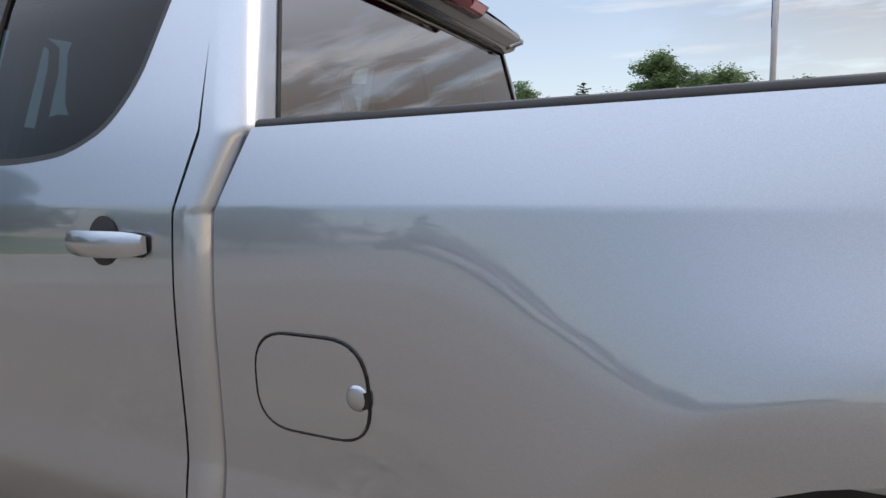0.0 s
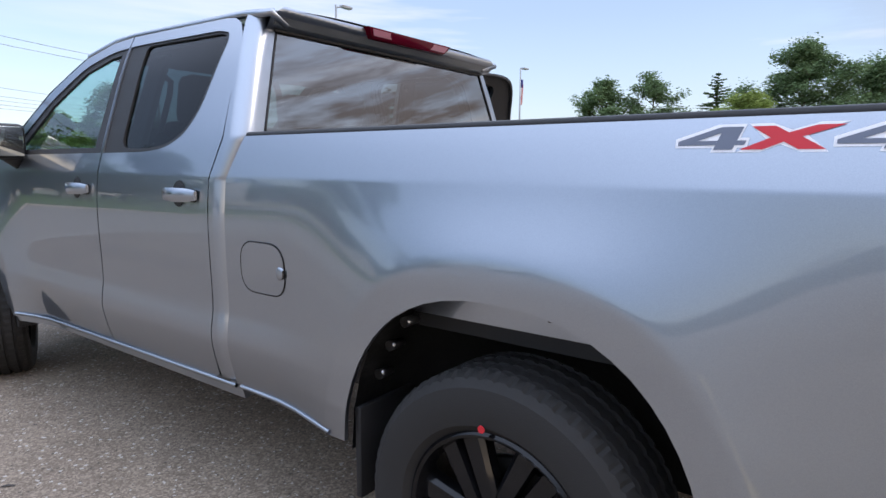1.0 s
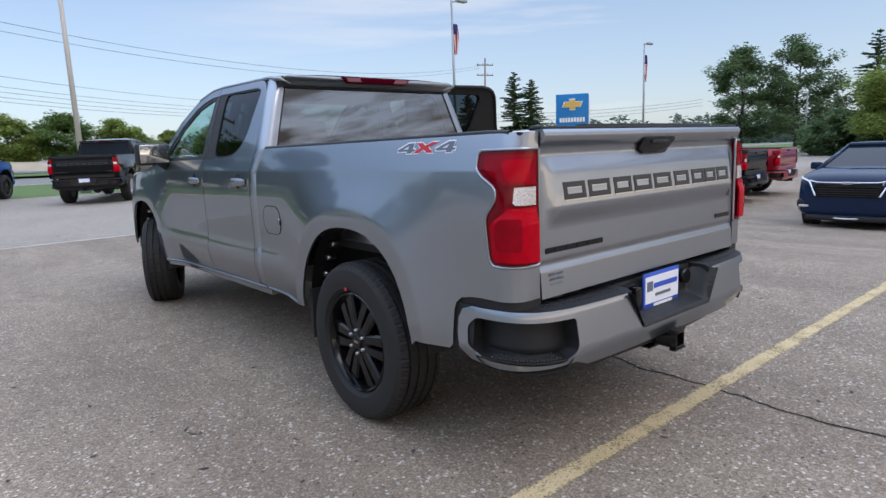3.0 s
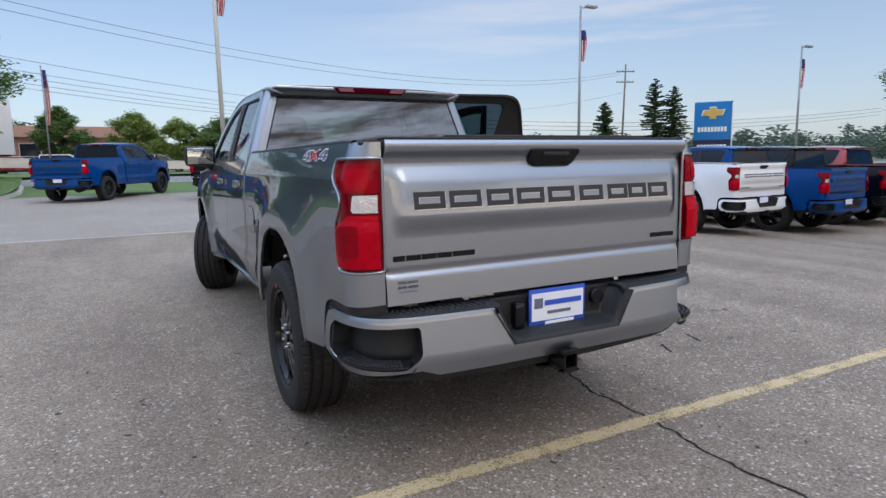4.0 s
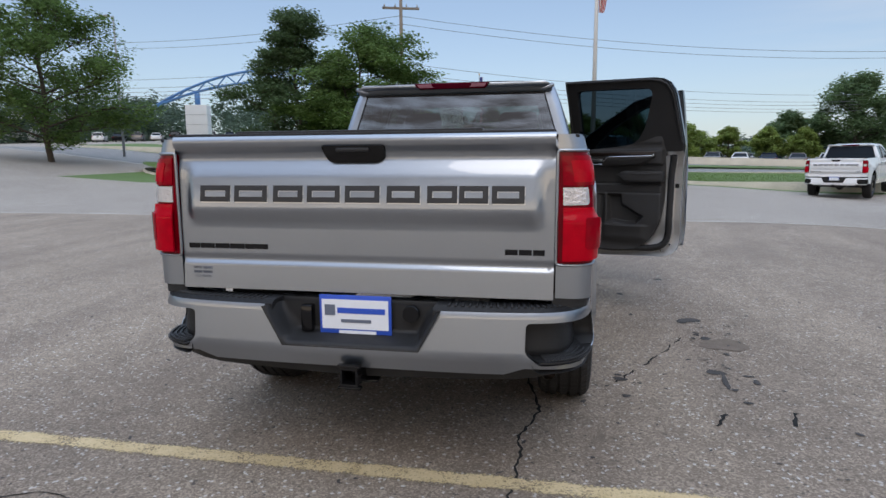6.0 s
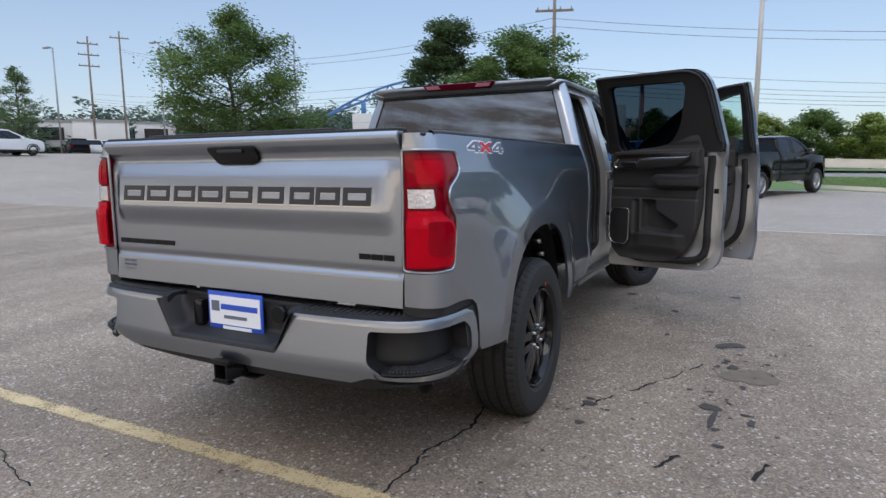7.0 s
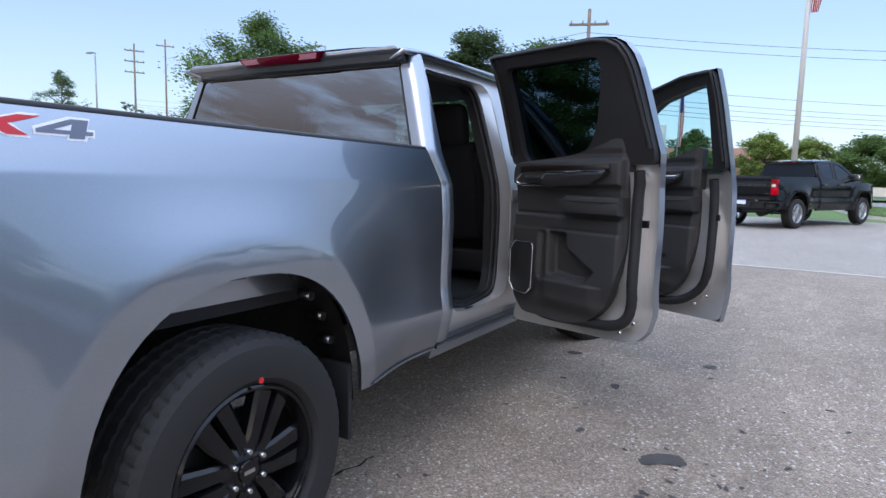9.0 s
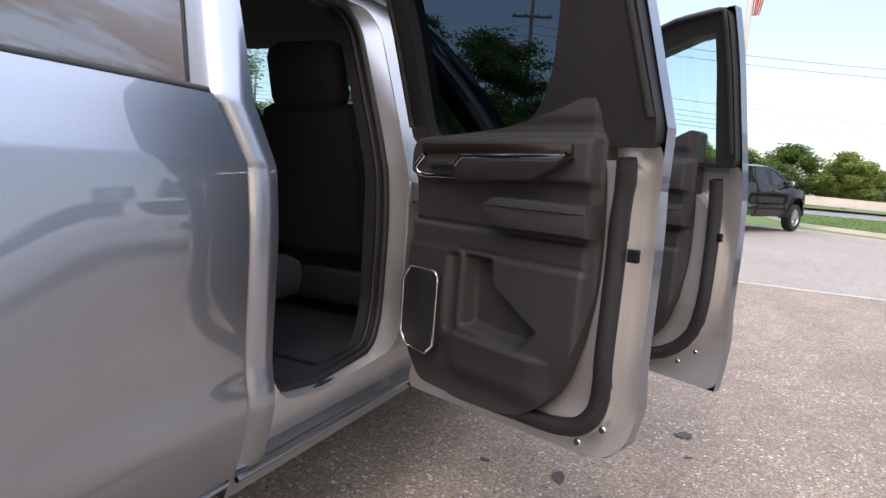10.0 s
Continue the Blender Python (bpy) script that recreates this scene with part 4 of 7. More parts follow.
def open_door(truck, m, poly, holes, glass_poly, hinge, angle, rear, detail=True):
    """A door swung out on its front hinge: skin, painted shell, seal, trim, glass, handle, armrest, speaker."""
    hx, hy = hinge
    skin = panel("door", poly, side_place(m, 0.0, (m * hx, hy)), 0.035, holes=holes, rim=0.045, rim_way=(-m, 0, 0), flip=m < 0)
    door = part("door", skin, PAINT, truck, "open silver-gray door with a black trim panel")
    door.matrix_basis = pose(m * (hx + (0.04 if rear else 0.005)), hy - (0.0 if rear else 0.02), 0.005, 0, 0, m * angle)
    off = (m * hx, hy)
    y0, y1 = min(p[0] for p in poly), max(p[0] for p in poly)
    low = clip(poly, 1, 1.405, True)
    # painted inner shell, set in from the skin's edge
    def shrink(pl, d):
        c = (sum(p[0] for p in pl) / len(pl), sum(p[1] for p in pl) / len(pl))
        out = []
        for p in pl:
            v = Vector((c[0] - p[0], c[1] - p[1]))
            k = 1 if d > 0 else -1
            out.append((p[0] + k * math.copysign(min(abs(d), abs(v.x)), v.x), p[1] + k * math.copysign(min(abs(d), abs(v.y)), v.y)))
        return out
    shell = rounded(shrink(low, 0.050), 0.36, 10)
    part("door_flange", panel("door_flange", rounded(low, 0.05), side_place(m, 0.044, off), 0.05, flip=m > 0), PAINTLIT, door)
    part("inner_shell", panel("inner_shell", shell, side_place(m, 0.10, off), 0.05, rim=0.06, rim_way=(m, 0, 0), flip=m > 0), PAINTLIT, door)
    up = clip(poly, 1, 1.385, False)
    hole = glass_poly
    part("window_frame", panel("window_frame", rounded(shrink(up, 0.006), 0.04), side_place(m, 0.085, off), 0.04, holes=[hole], rim=0.05, rim_way=(m, 0, 0), flip=m > 0), PLASTIC, door, "dark plastic window frame")
    g = part("window_glass", panel("window_glass", shrink(hole, -0.035), side_place(m, 0.045, off), 0.06, flip=m > 0), SIDEGLASS if rear else CLEARGLASS, door, "tinted window glass")
    g.visible_shadow = False
    part("outer_trim", panel("outer_trim", holes[0], side_place(m, 0.006, off), 0.05, holes=[hole], rim=0.03, rim_way=(-m, 0, 0), flip=m < 0), PLASTIC, door)
    # trim panel
    ty0, ty1 = y0 + (0.14 if rear else 0.16), y1 - (0.07 if rear else 0.16)
    trim = rounded([(ty0 + 0.36, 0.575), (ty0 + 0.21, 0.592), (ty0 + 0.10, 0.67), (ty0 + 0.03, 0.80), (ty0, 1.0), (ty0, 1.525), (ty0 + 0.025, 1.535), (ty0 + 0.13, 1.488), (ty0 + 0.34, 1.437), (ty1, 1.405), (ty1, 0.66), (ty1 - 0.07, 0.58)], 0.06, 5)

    def trim_place(y, z):
        return (m * (side_x(y, min(z, 1.29)) - 0.115 - door_trim_relief((y - ty0) / (ty1 - ty0), z, ty1 - ty0)) - off[0], y - off[1], z)
    part("trim_panel", panel("trim_panel", trim, trim_place, 0.0125, rim=0.05, rim_way=(m, 0, 0), flip=m > 0), TRIM, door, "dark gray moulded trim panel")

    def at(y, z, d=0.0):
        p = trim_place(y, z)
        return (p[0] - m * d, p[1], p[2])
    seal = rounded(shrink(clip(poly, 1, 1.80, True), 0.072), 0.34, 9)
    part("weatherstrip", tube([(m * (side_x(y, z) - 0.108) - off[0], y - off[1], z) for y, z in resample(seal[seal.index(max(seal, key=lambda p: p[1] - 10 * p[0])):] + seal[:seal.index(max(seal, key=lambda p: p[1] - 10 * p[0]))], 0.04) if z < 1.36 and y < y1 - 0.08], 0.027, 8), PLASTIC, door)
    frame_seal = [(p[0], p[1]) for p in shrink(up, 0.02)]
    part("frame_seal", tube([(m * (side_x(y, z) - 0.092) - off[0], y - off[1], z) for y, z in resample(frame_seal, 0.04) if z > 1.44], 0.011, 6), PLASTIC, door)
    # pull, wood strip, chrome line, armrest
    w = ty1 - ty0

    def strip(u0, u1, z0, z1, d, slant=0.0):
        c = [(ty0 + w * u0, z0), (ty0 + w * u1, z0 - slant), (ty0 + w * u1, z1 - slant), (ty0 + w * u0, z1)]
        return prism(c if m < 0 else c[::-1], lambda y, z, k: at(y, z, -0.02 + k), d, 0.006)
    part("accent_strip", strip(0.10, 0.93, 1.362, 1.392, 0.030, 0.004), WOOD, door, "dark wood-look accent strip")
    pull = [(ty0 + w * u, z) for u, z in ((0.09, 1.354), (0.13, 1.332), (0.25, 1.288), (0.66, 1.270), (0.69, 1.29), (0.62, 1.345))]
    part("pull_bar", prism(pull if m < 0 else pull[::-1], lambda y, z, k: at(y, z, -0.02 + k), 0.060, 0.010), TRIM, door)
    part("chrome_line", tube([at(ty0 + w * u, z, 0.034) for u, z in ((0.10, 1.366), (0.12, 1.357), (0.40, 1.352), (0.62, 1.350), (0.665, 1.322))], 0.0075, 6), CHROME, door)
    part("release_handle", tube([at(ty0 + w * u, z, 0.014) for u, z in ((0.895, 1.352), (0.955, 1.312), (0.945, 1.290), (0.90, 1.284), (0.68, 1.288))], 0.0085, 6), CHROME, door, "chrome inner door handle")
    part("handle_lever", strip(0.69, 0.87, 1.310, 1.332, 0.032), SILVERPART, door)
    part("handle_cup", strip(0.68, 0.92, 1.292, 1.352, 0.016), GLOSSBLACK, door)
    arm = [(ty0, 1.150), (ty0 + w * 0.40, 1.150), (ty0 + w * 0.50, 1.205), (ty0 + w * 0.42, 1.236), (ty0, 1.236)]
    armrest = part("armrest", prism(arm if m < 0 else arm[::-1], lambda y, z, k: at(y, z, -0.02 + k), 0.10, 0.012), TRIM, door)
    part("armrest_seam", tube([at(ty0 + w * u, 1.212, 0.077) for u in (0.005, 0.2, 0.40, 0.475)], 0.003, 5), PLASTIC, armrest)
    # speaker with a bright ring
    sp = [(ty1 - 0.175, 0.725), (ty1 - 0.14, 0.69), (ty1 - 0.035, 0.70), (ty1 - 0.005, 0.74), (ty1 - 0.005, 0.93), (ty1 - 0.04, 0.972), (ty1 - 0.165, 0.972), (ty1 - 0.178, 0.955)]
    spk = part("speaker", prism(sp if m < 0 else sp[::-1], lambda y, z, k: (m * (side_x(y, 0.8) - 0.158 - k) - off[0], y - off[1], z), 0.026, 0.005), PLASTIC, door, "dark speaker grille with a chrome ring")
    part("ring", tube([(m * (side_x(y, 0.8) - 0.184) - off[0], y - off[1], z) for y, z in resample(sp, 0.03)], 0.0045, 5, True), CHROME, spk)
    # latch, bump stops, hinges
    bm = bmesh.new()
    yy = y0 + 0.05
    box(bm, m * (side_x(yy, 1.12) - 0.118) - off[0], m * (side_x(yy, 1.12) - 0.10) - off[0], yy - 0.018 - off[1], yy + 0.012 - off[1], 1.10, 1.135, 0.003)
    part("latch", bm, GLOSSBLACK, door)
    for yb, zb in ((y0 + 0.15, 0.585), (y0 + 0.085, 0.64)):
        xx = m * (side_x(yb, zb) - 0.10) - off[0]
        part("bolt", rod((xx, yb - off[1], zb), (xx - m * 0.01, yb - off[1], zb), 0.011, 0.009, 10), CHROME, door)
    for zh in (0.86, 1.22):
        part("hinge", boxes((m * (side_x(y1, zh) - 0.10) - off[0], m * (side_x(y1, zh) - 0.03) - off[0], y1 - 0.03 - off[1], y1 + 0.045 - off[1], zh - 0.035, zh + 0.035), bevel=0.006), PAINT, door)
    part("check_strap", boxes((m * (side_x(y1, 1.0) - 0.09) - off[0] , m * (side_x(y1, 1.0) - 0.075) - off[0], y1 - 0.03 - off[1], y1 + 0.10 - off[1], 0.90, 0.925), bevel=0.004), GLOSSBLACK, door)
    return door


def door_handle(door, m, y, z, detail):
    x = side_x(y, z)
    if not detail:
        return part("handle", boxes((m * (x + 0.004), m * (x + 0.048), y - 0.10, y + 0.10, z - 0.023, z + 0.020)), PAINT, door, "pull handle")
    # a bowed bar that tapers to its ends, over a dark hollow
    bm = bmesh.new()
    rows = []
    for i in range(15):
        f = -1 + 2 * i / 14
        half = 0.026 * (1 - 0.30 * abs(f) ** 4)
        out = 0.040 - 0.022 * f * f
        ring = [(out * 0.35, -half * 0.9), (out * 0.85, -half), (out, -half * 0.55), (out * 1.06, 0.0), (out, half * 0.6), (out * 0.8, half), (out * 0.35, half * 0.9)]
        rows.append([bm.verts.new((m * (x + d), y + 0.112 * f, z + v)) for d, v in ring])
    for p, q in zip(rows, rows[1:]):
        for k in range(7):
            bm.faces.new((p[k], p[(k + 1) % 7], q[(k + 1) % 7], q[k]))
    bm.faces.new(rows[0]); bm.faces.new(rows[-1][::-1])
    bmesh.ops.recalc_face_normals(bm, faces=bm.faces)
    h = part("handle", smooth(bm, 50), PAINT, door, "silver-gray pull handle")
    cup = [(y + 0.018 + 0.046 * math.cos(a), z + 0.003 + 0.050 * math.sin(a)) for a in np.linspace(0, 2 * math.pi, 25)[:-1]]
    part("handle_cup", panel("handle_cup", cup, side_place(m, -0.002), 0.02, flip=m < 0), PLASTIC, door)
    foot = rounded([(y - 0.108, z - 0.027), (y + 0.108, z - 0.025), (y + 0.108, z + 0.018), (y - 0.108, z + 0.020)], 0.016, 4)
    part("handle_seat", panel("handle_seat", foot, side_place(m, -0.0015), 0.02, flip=m < 0), PLASTIC, door)
    return h


def mirror_unit(parent, m):
    mir = part("door_mirror", boxes((m * 0.905, m * 1.175, 3.91, 4.03, 1.352, 1.54), bevel=0.03), PLASTIC, parent, "black door mirror")
    part("mirror_glass", boxes((m * 0.925, m * 1.157, 3.901, 3.911, 1.370, 1.524), bevel=0.004), MIRROR, mir)
    bm = bmesh.new()
    cyl(bm, (m * 0.90, 4.0, 1.33), (m * 1.0, 3.97, 1.385), 0.045, 0.035, 10)
    part("mirror_arm", bm, PLASTIC, mir)
    return mir


def pickup(name, label, paint, m0=None, detail=False, open_right=False, lettered=True, group="", big_tyres=1.0, rims=None):
    """A four-door pickup with a box bed, built on an Empty at its base."""
    truck = tagged(empty(name, m0), label, "pickup truck", group)
    st = 0.03 if detail else 0.13
    for m in (-1, 1):
        bed = part("bed_side", panel("bed_side", BED, bed_place(m), st, holes=[rounded(LAMP, 0.006)], rim=0.014, flip=m < 0, lines=[arch_line(WHEEL_Y[0], 0.50, 40, g) for g in ((1.13, 1.15, 1.165, 1.18, 1.2) if detail else ())] + [[(-0.09, z), (2.04, z)] for z in (1.30, 1.293, 1.286)]), paint, truck)
        if detail:
            part("rail_cap", tube([(m * 0.892, y, 1.434 - 0.004 * step_up(0.0, -0.13, y)) for y in (-0.125, -0.11, -0.08, 0.0, *np.linspace(0.2, 1.985, 12))], 0.0125, 8), PLASTIC, bed)
        else:
            part("rail_cap", boxes((m * 0.87, m * 0.902, -0.15, 1.985, 1.425, 1.44)), PLASTIC, bed)
        if detail:
            part("corner_cap", boxes((m * 0.80, m * 0.888, -0.168, -0.11, 1.420, 1.4335), bevel=0.006), PLASTIC, bed)
        tail_light(truck, m, detail)
        if detail:
            gap = [(0.20, 0.56), (0.18, 0.61), (0.17, 0.72), (0.15, 0.775), (0.11, 0.80), (TAIL_END, 0.815), (TAIL_END, 0.764), (0.0, 0.757), (0.06, 0.69), (0.09, 0.56)]
            part("bumper_gap", panel("bumper_gap", rounded(gap, 0.02), lambda u, z, m=m: (lambda p: (p[0] * 0.986, p[1] + 0.004, p[2]))(bed_place(m)(u, z)), 0.03, flip=m < 0), PLASTIC, truck, "black gap between bed side and bumper")
        part("front_fender", panel("front_fender", FENDER, side_place(m), st, rim=0.02, flip=m < 0, lines=[arch_line(WHEEL_Y[1], 0.50, 40, g) for g in ((1.13, 1.15, 1.165, 1.18, 1.2) if detail else ())]), paint, truck)
        v_out = CAB_R - CAB_R * math.pi / 2 - 0.06
        corner = [(v_out, 1.41), (v_out, 1.89), (0.07, 1.89), (0.066, 1.80), (0.095, 1.435), (0.086, 1.285), (0.085, 0.55), (v_out + 0.05, 0.53), (v_out + 0.05, 1.41)]
        part("cab_corner", panel("cab_corner", corner, cab_place(m), 0.012 if detail else st, rim=0.02, flip=m < 0), paint, truck)
        body = [(2.1, 0.47), (2.1, 1.90), (3.2, 1.905), (3.45, 1.85), (3.78, 1.69), (4.22, 1.40), (4.22, 0.66), (4.08, 0.47)]
        opened = open_right and m > 0
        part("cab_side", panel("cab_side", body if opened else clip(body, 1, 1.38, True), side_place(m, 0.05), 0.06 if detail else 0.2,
             holes=[rounded(REAR_HOLE, 0.05), rounded(FRONT_HOLE, 0.05)] if opened else (), rim=0.03, rim_way=(-m, 0, 0), flip=m < 0), PAINTLIT if opened else paint, truck)
        part("rocker_panel", panel("rocker_panel", [(2.06, 0.545), (4.08, 0.52), (4.08, 0.455), (2.06, 0.47)], side_place(m, 0.012), 0.08 if detail else 0.3, rim=0.05, flip=m < 0), paint, truck)
        if detail:
            part("rocker_edge", tube([(m * (side_x(y, 0.53) + 0.002), y, 0.527 - 0.012 * (y - 2.1)) for y in np.linspace(2.07, 4.06, 14)], 0.009, 6), paint, truck)
            part("bed_edge", tube([(m * (side_x(y, 0.53) + 0.002), y, 0.53) for y in np.linspace(1.50, 2.04, 6)], 0.008, 6), paint, truck)
        for rear in (True, False):
            poly, gl = (REAR_DOOR, REAR_GLASS) if rear else (FRONT_DOOR, FRONT_GLASS)
            if rear and not (open_right and m > 0):
                poly = [(2.205, 0.533), (2.172, 0.548), (2.163, 0.59), (2.163, 0.68), (2.163, 1.285), (2.124, 1.435)] + REAR_DOOR[6:]
            if rear and not (open_right and m > 0):
                gl = OUTER_GLASS
            dlo = clip(DLO, 0, 3.025 if rear else 3.043, rear)
            if open_right and m > 0:
                # the swung frames stand a little higher than the closed ones
                poly, dlo, gl = ([(y, z if z < 1.40 else 1.40 + (z - 1.40) * (1.13 if rear else 1.09)) for y, z in pts] for pts in (poly, dlo, gl))
                hinge = (0.93, 3.0) if rear else (0.93, 4.25)
                open_door(truck, m, poly, [dlo], gl, hinge, DOOR_ANGLES[0] if rear else DOOR_ANGLES[1], rear)
                continue
            door = part("door", panel("door", poly, side_place(m), st, holes=[dlo], rim=0.03, flip=m < 0, lines=[[(2.12, z), (4.03, z)] for z in (1.30, 1.293, 1.286, 0.74, 0.80)]), paint, truck, "closed door with black window trim")
            part("window_trim", panel("window_trim", dlo, side_place(m, 0.007), st * 1.3, holes=[gl], rim=0.012, flip=m < 0), PLASTIC, door)
            g = part("window_glass", panel("window_glass", gl, side_place(m, 0.016), st * 2, flip=m < 0), (SIDEGLASS if rear else CLEARGLASS) if detail else DARKGLASS, door)
            g.visible_shadow = False
            door_handle(door, m, 2.335 if rear else 3.215, 1.222, detail)
        if not (open_right and m > 0):
            mirror_unit(truck, m)
        for i, yw in enumerate(WHEEL_Y):
            w = wheel(truck, m, yw, detail, -23.0 if detail and i == 1 else 0.0, rims)
            if big_tyres != 1.0:
                w.scale = (1.0, big_tyres, big_tyres)
                w.location.z = AXLE_Z
            line = arch_line(yw, 0.46, 16, 1.06)
            bm = bmesh.new()
            rows = [[bm.verts.new((m * x, y, z)) for y, z in line] for x in (0.925, 0.78, 0.56)]
            for a, b in zip(rows, rows[1:]):
                for k in range(len(line) - 1):
                    bm.faces.new((a[k], a[k + 1], b[k + 1], b[k]))
            bm.faces.new(rows[-1])
            liner = part("wheel_liner", smooth(bm, 40), LINER, truck)
            if detail:
                for k in (2, 3, 4):
                    y, z = line[k]
                    part("liner_bolt", rod((m * 0.86, y - 0.012, z - 0.02), (m * 0.80, y - 0.012, z - 0.02), 0.017, 0.014, 8), SILVERPART, liner)
                if i == 0:
                    zt = max(z for y, z in line)
                    part("body_flange", boxes((m * 0.79, m * 0.805, yw - 0.36, yw + 0.14, zt - 0.085, zt - 0.055), (m * 0.79, m * 0.802, yw - 0.10, yw - 0.05, zt - 0.115, zt - 0.08), bevel=0.003), LINER, liner, "dark body flange inside the arch")
            fy = yw + (0.49 if i == 0 else -0.52)
            part("mud_flap", boxes((m * 0.70, m * 0.955, fy - 0.012, fy + 0.012, 0.33 if i == 0 else 0.40, 0.62), bevel=0.006), PLASTIC, truck)
    # roof and windscreen: one crowned sheet, cut where the glass begins
    for label2, ya, yb, smin, smax, mat in (("roof", 2.022, 3.44, -1, 1, paint), ("windscreen", 3.44, 4.46, -0.88, 0.88, CLEARGLASS), ("windscreen_pillar", 3.44, 4.46, 0.88, 1, paint), ("windscreen_pillar", 3.44, 4.46, -1, -0.88, paint)):
        bm = bmesh.new()
        ny, ns = (20, 40) if detail else (6, 12)
        if abs(smax - smin) < 0.5:
            ns = 3
        rows = []
        for j in range(ny + 1):
            y = ya + (yb - ya) * j / ny
            ze, zt = lerp_table(ROOF_EDGE, y), lerp_table(ROOF_TOP, y)
            xe = side_x(min(y, 4.0), ze)
            rows.append([bm.verts.new((s * xe, y, ze + (zt - ze) * (1 - abs(s) ** 5) + 0.004)) for s in (smin + (smax - smin) * k / ns for k in range(ns + 1))])
        for a, b in zip(rows, rows[1:]):
            for k in range(ns):
                bm.faces.new((a[k], a[k + 1], b[k + 1], b[k]))
        o = part(label2, smooth(bm, 60), mat, truck)
        if mat is CLEARGLASS:
            o.visible_shadow = False
    for m in (-1, 1):
        ys = np.linspace(2.03, 3.46, 18 if detail else 6)
        part("roof_rail", tube([(m * 0.66, 2.06, 1.85)] + [(m * (side_x(y, lerp_table(ROOF_EDGE, y)) - 0.012), y, lerp_table(ROOF_EDGE, y) + 0.004) for y in ys], 0.015, 8), paint, truck)
    # back of the cab with the rear window and the stop lamp
    def back_place(x, z):
        return (x, lerp_table(BACK, z), z)
    zz = [1.38, 1.44, 1.60, 1.75, 1.838]
    win = [(lerp_table(WIN_EDGE, z), z) for z in zz] + [(-lerp_table(WIN_EDGE, z), z) for z in zz[::-1]]
    g = part("rear_window", panel("rear_window", win, lambda x, z: (x, 2.024 + (z - 1.43) * 0.172, z), 0.2, flip=False), PRIVACY if detail else DARKGLASS, truck, "dark tinted rear window")
    g.visible_shadow = False
    part("window_seal", tube([(x * 0.998, lerp_table(BACK, min(z, 1.85)) - 0.001, z) for x, z in resample(win, 0.08)], 0.005, 6, True), PLASTIC, truck)
    hood = [(0.722, 1.830), (0.738, 1.842), (0.738, 1.862), (0.728, 1.880), (0.69, 1.905), (-0.69, 1.905), (-0.728, 1.880), (-0.738, 1.862), (-0.738, 1.842), (-0.722, 1.830)]
    lip_line = [(1.82, 2.104), (1.830, 2.096), (1.835, 2.072), (1.841, 2.060), (1.866, 2.040), (1.874, 2.028), (1.892, 2.020), (1.912, 2.030)]
    part("roof_lip", panel("roof_lip", hood, lambda x, z: (x, lerp_table(lip_line, z), z), 0.03 if detail else 0.15, flip=False, lines=[[(-0.73, z), (0.73, z)] for z in ((1.835, 1.841, 1.853, 1.866, 1.870, 1.874, 1.883, 1.892) if detail else ())]), paint, truck)
    # added panel that paints the lip's shaded face
    lip = [(0.718, 1.843), (0.718, 1.860), (0.708, 1.868), (-0.708, 1.868), (-0.718, 1.860), (-0.718, 1.843)]
    part("lip_face", panel("lip_face", lip, lambda x, z: (x, 2.055 - 0.8 * (z - 1.841), z), 0.06 if detail else 0.3, rim=0.012, rim_way=(0, 1, 0), flip=False), LIPSHADE, truck, "roof lip face with its shade put into the gray")
    part("lip_trim", boxes((-0.692, 0.692, 2.080, 2.100, 1.824, 1.835), bevel=0.003), PLASTIC, truck, "black seam under the roof lip")
    stop = [(-0.285, 1.906), (0.285, 1.906), (0.268, 1.880), (0.245, 1.864), (-0.245, 1.864), (-0.268, 1.880)]
    lamp = part("stop_lamp", prism(stop, lambda x, z, d: (x, 2.068 - 0.45 * (z - 1.862) - d, z), 0.060, 0.006), LENSMAROON, truck, "high stop lamp with clear end lenses")
    for s in (-1, 1):
        part("cargo_lens", prism([(s * 0.262, 1.898), (s * 0.15, 1.898), (s * 0.15, 1.886), (s * 0.135, 1.874), (s * 0.245, 1.874)], lambda x, z, d: (x, 2.009 - 0.45 * (z - 1.862) - d, z), 0.004), LENSPINK, lamp)
    # bed: floor, inner walls, headboard
    part("bed_floor", boxes((-0.80, 0.80, -0.12, 2.03, 0.86, 0.90)), PLASTIC, truck)
    for m in (-1, 1):
        part("bed_inner_wall", boxes((m * 0.78, m * 0.80, -0.13, 2.03, 0.90, 1.425)), paint, truck)
    part("headboard", boxes((-0.80, 0.80, 2.03, 2.045, 0.90, 1.425)), paint, truck)
    # tailgate
    gate = [(-0.801, 0.792), (0.801, 0.792), (0.801, 1.44), (-0.801, 1.44)]
    tg = part("tailgate", panel("tailgate", gate, lambda x, z: (x, tailgate_y(x, z), z), 0.02 if detail else 0.07, rim=0.04, rim_way=(0, 1, 0), flip=False, lines=[[(-0.78, z), (0.78, z)] for z in ((0.902, 0.922, 0.936, 1.07, 1.128, 1.142, 1.266, 1.286, 1.335, 1.350, 1.374, 1.394, 1.412) if detail else ())]), paint, truck)
    part("top_cap", boxes((-0.80, 0.80, -0.193, -0.13, 1.437, 1.452), (-0.52, 0.52, -0.186, -0.135, 1.445, 1.461), bevel=0.005), PLASTIC, tg)
    cup = rounded([(-0.135, 1.398), (0.135, 1.398), (0.125, 1.345), (0.095, 1.328), (-0.095, 1.328), (-0.125, 1.345)], 0.012)
    th = part("handle", prism(cup, lambda x, z, d: (x, tailgate_y(x, z) + 0.006 - d, z), 0.016, 0.005), GLOSSBLACK, tg, "black tailgate handle with a camera")
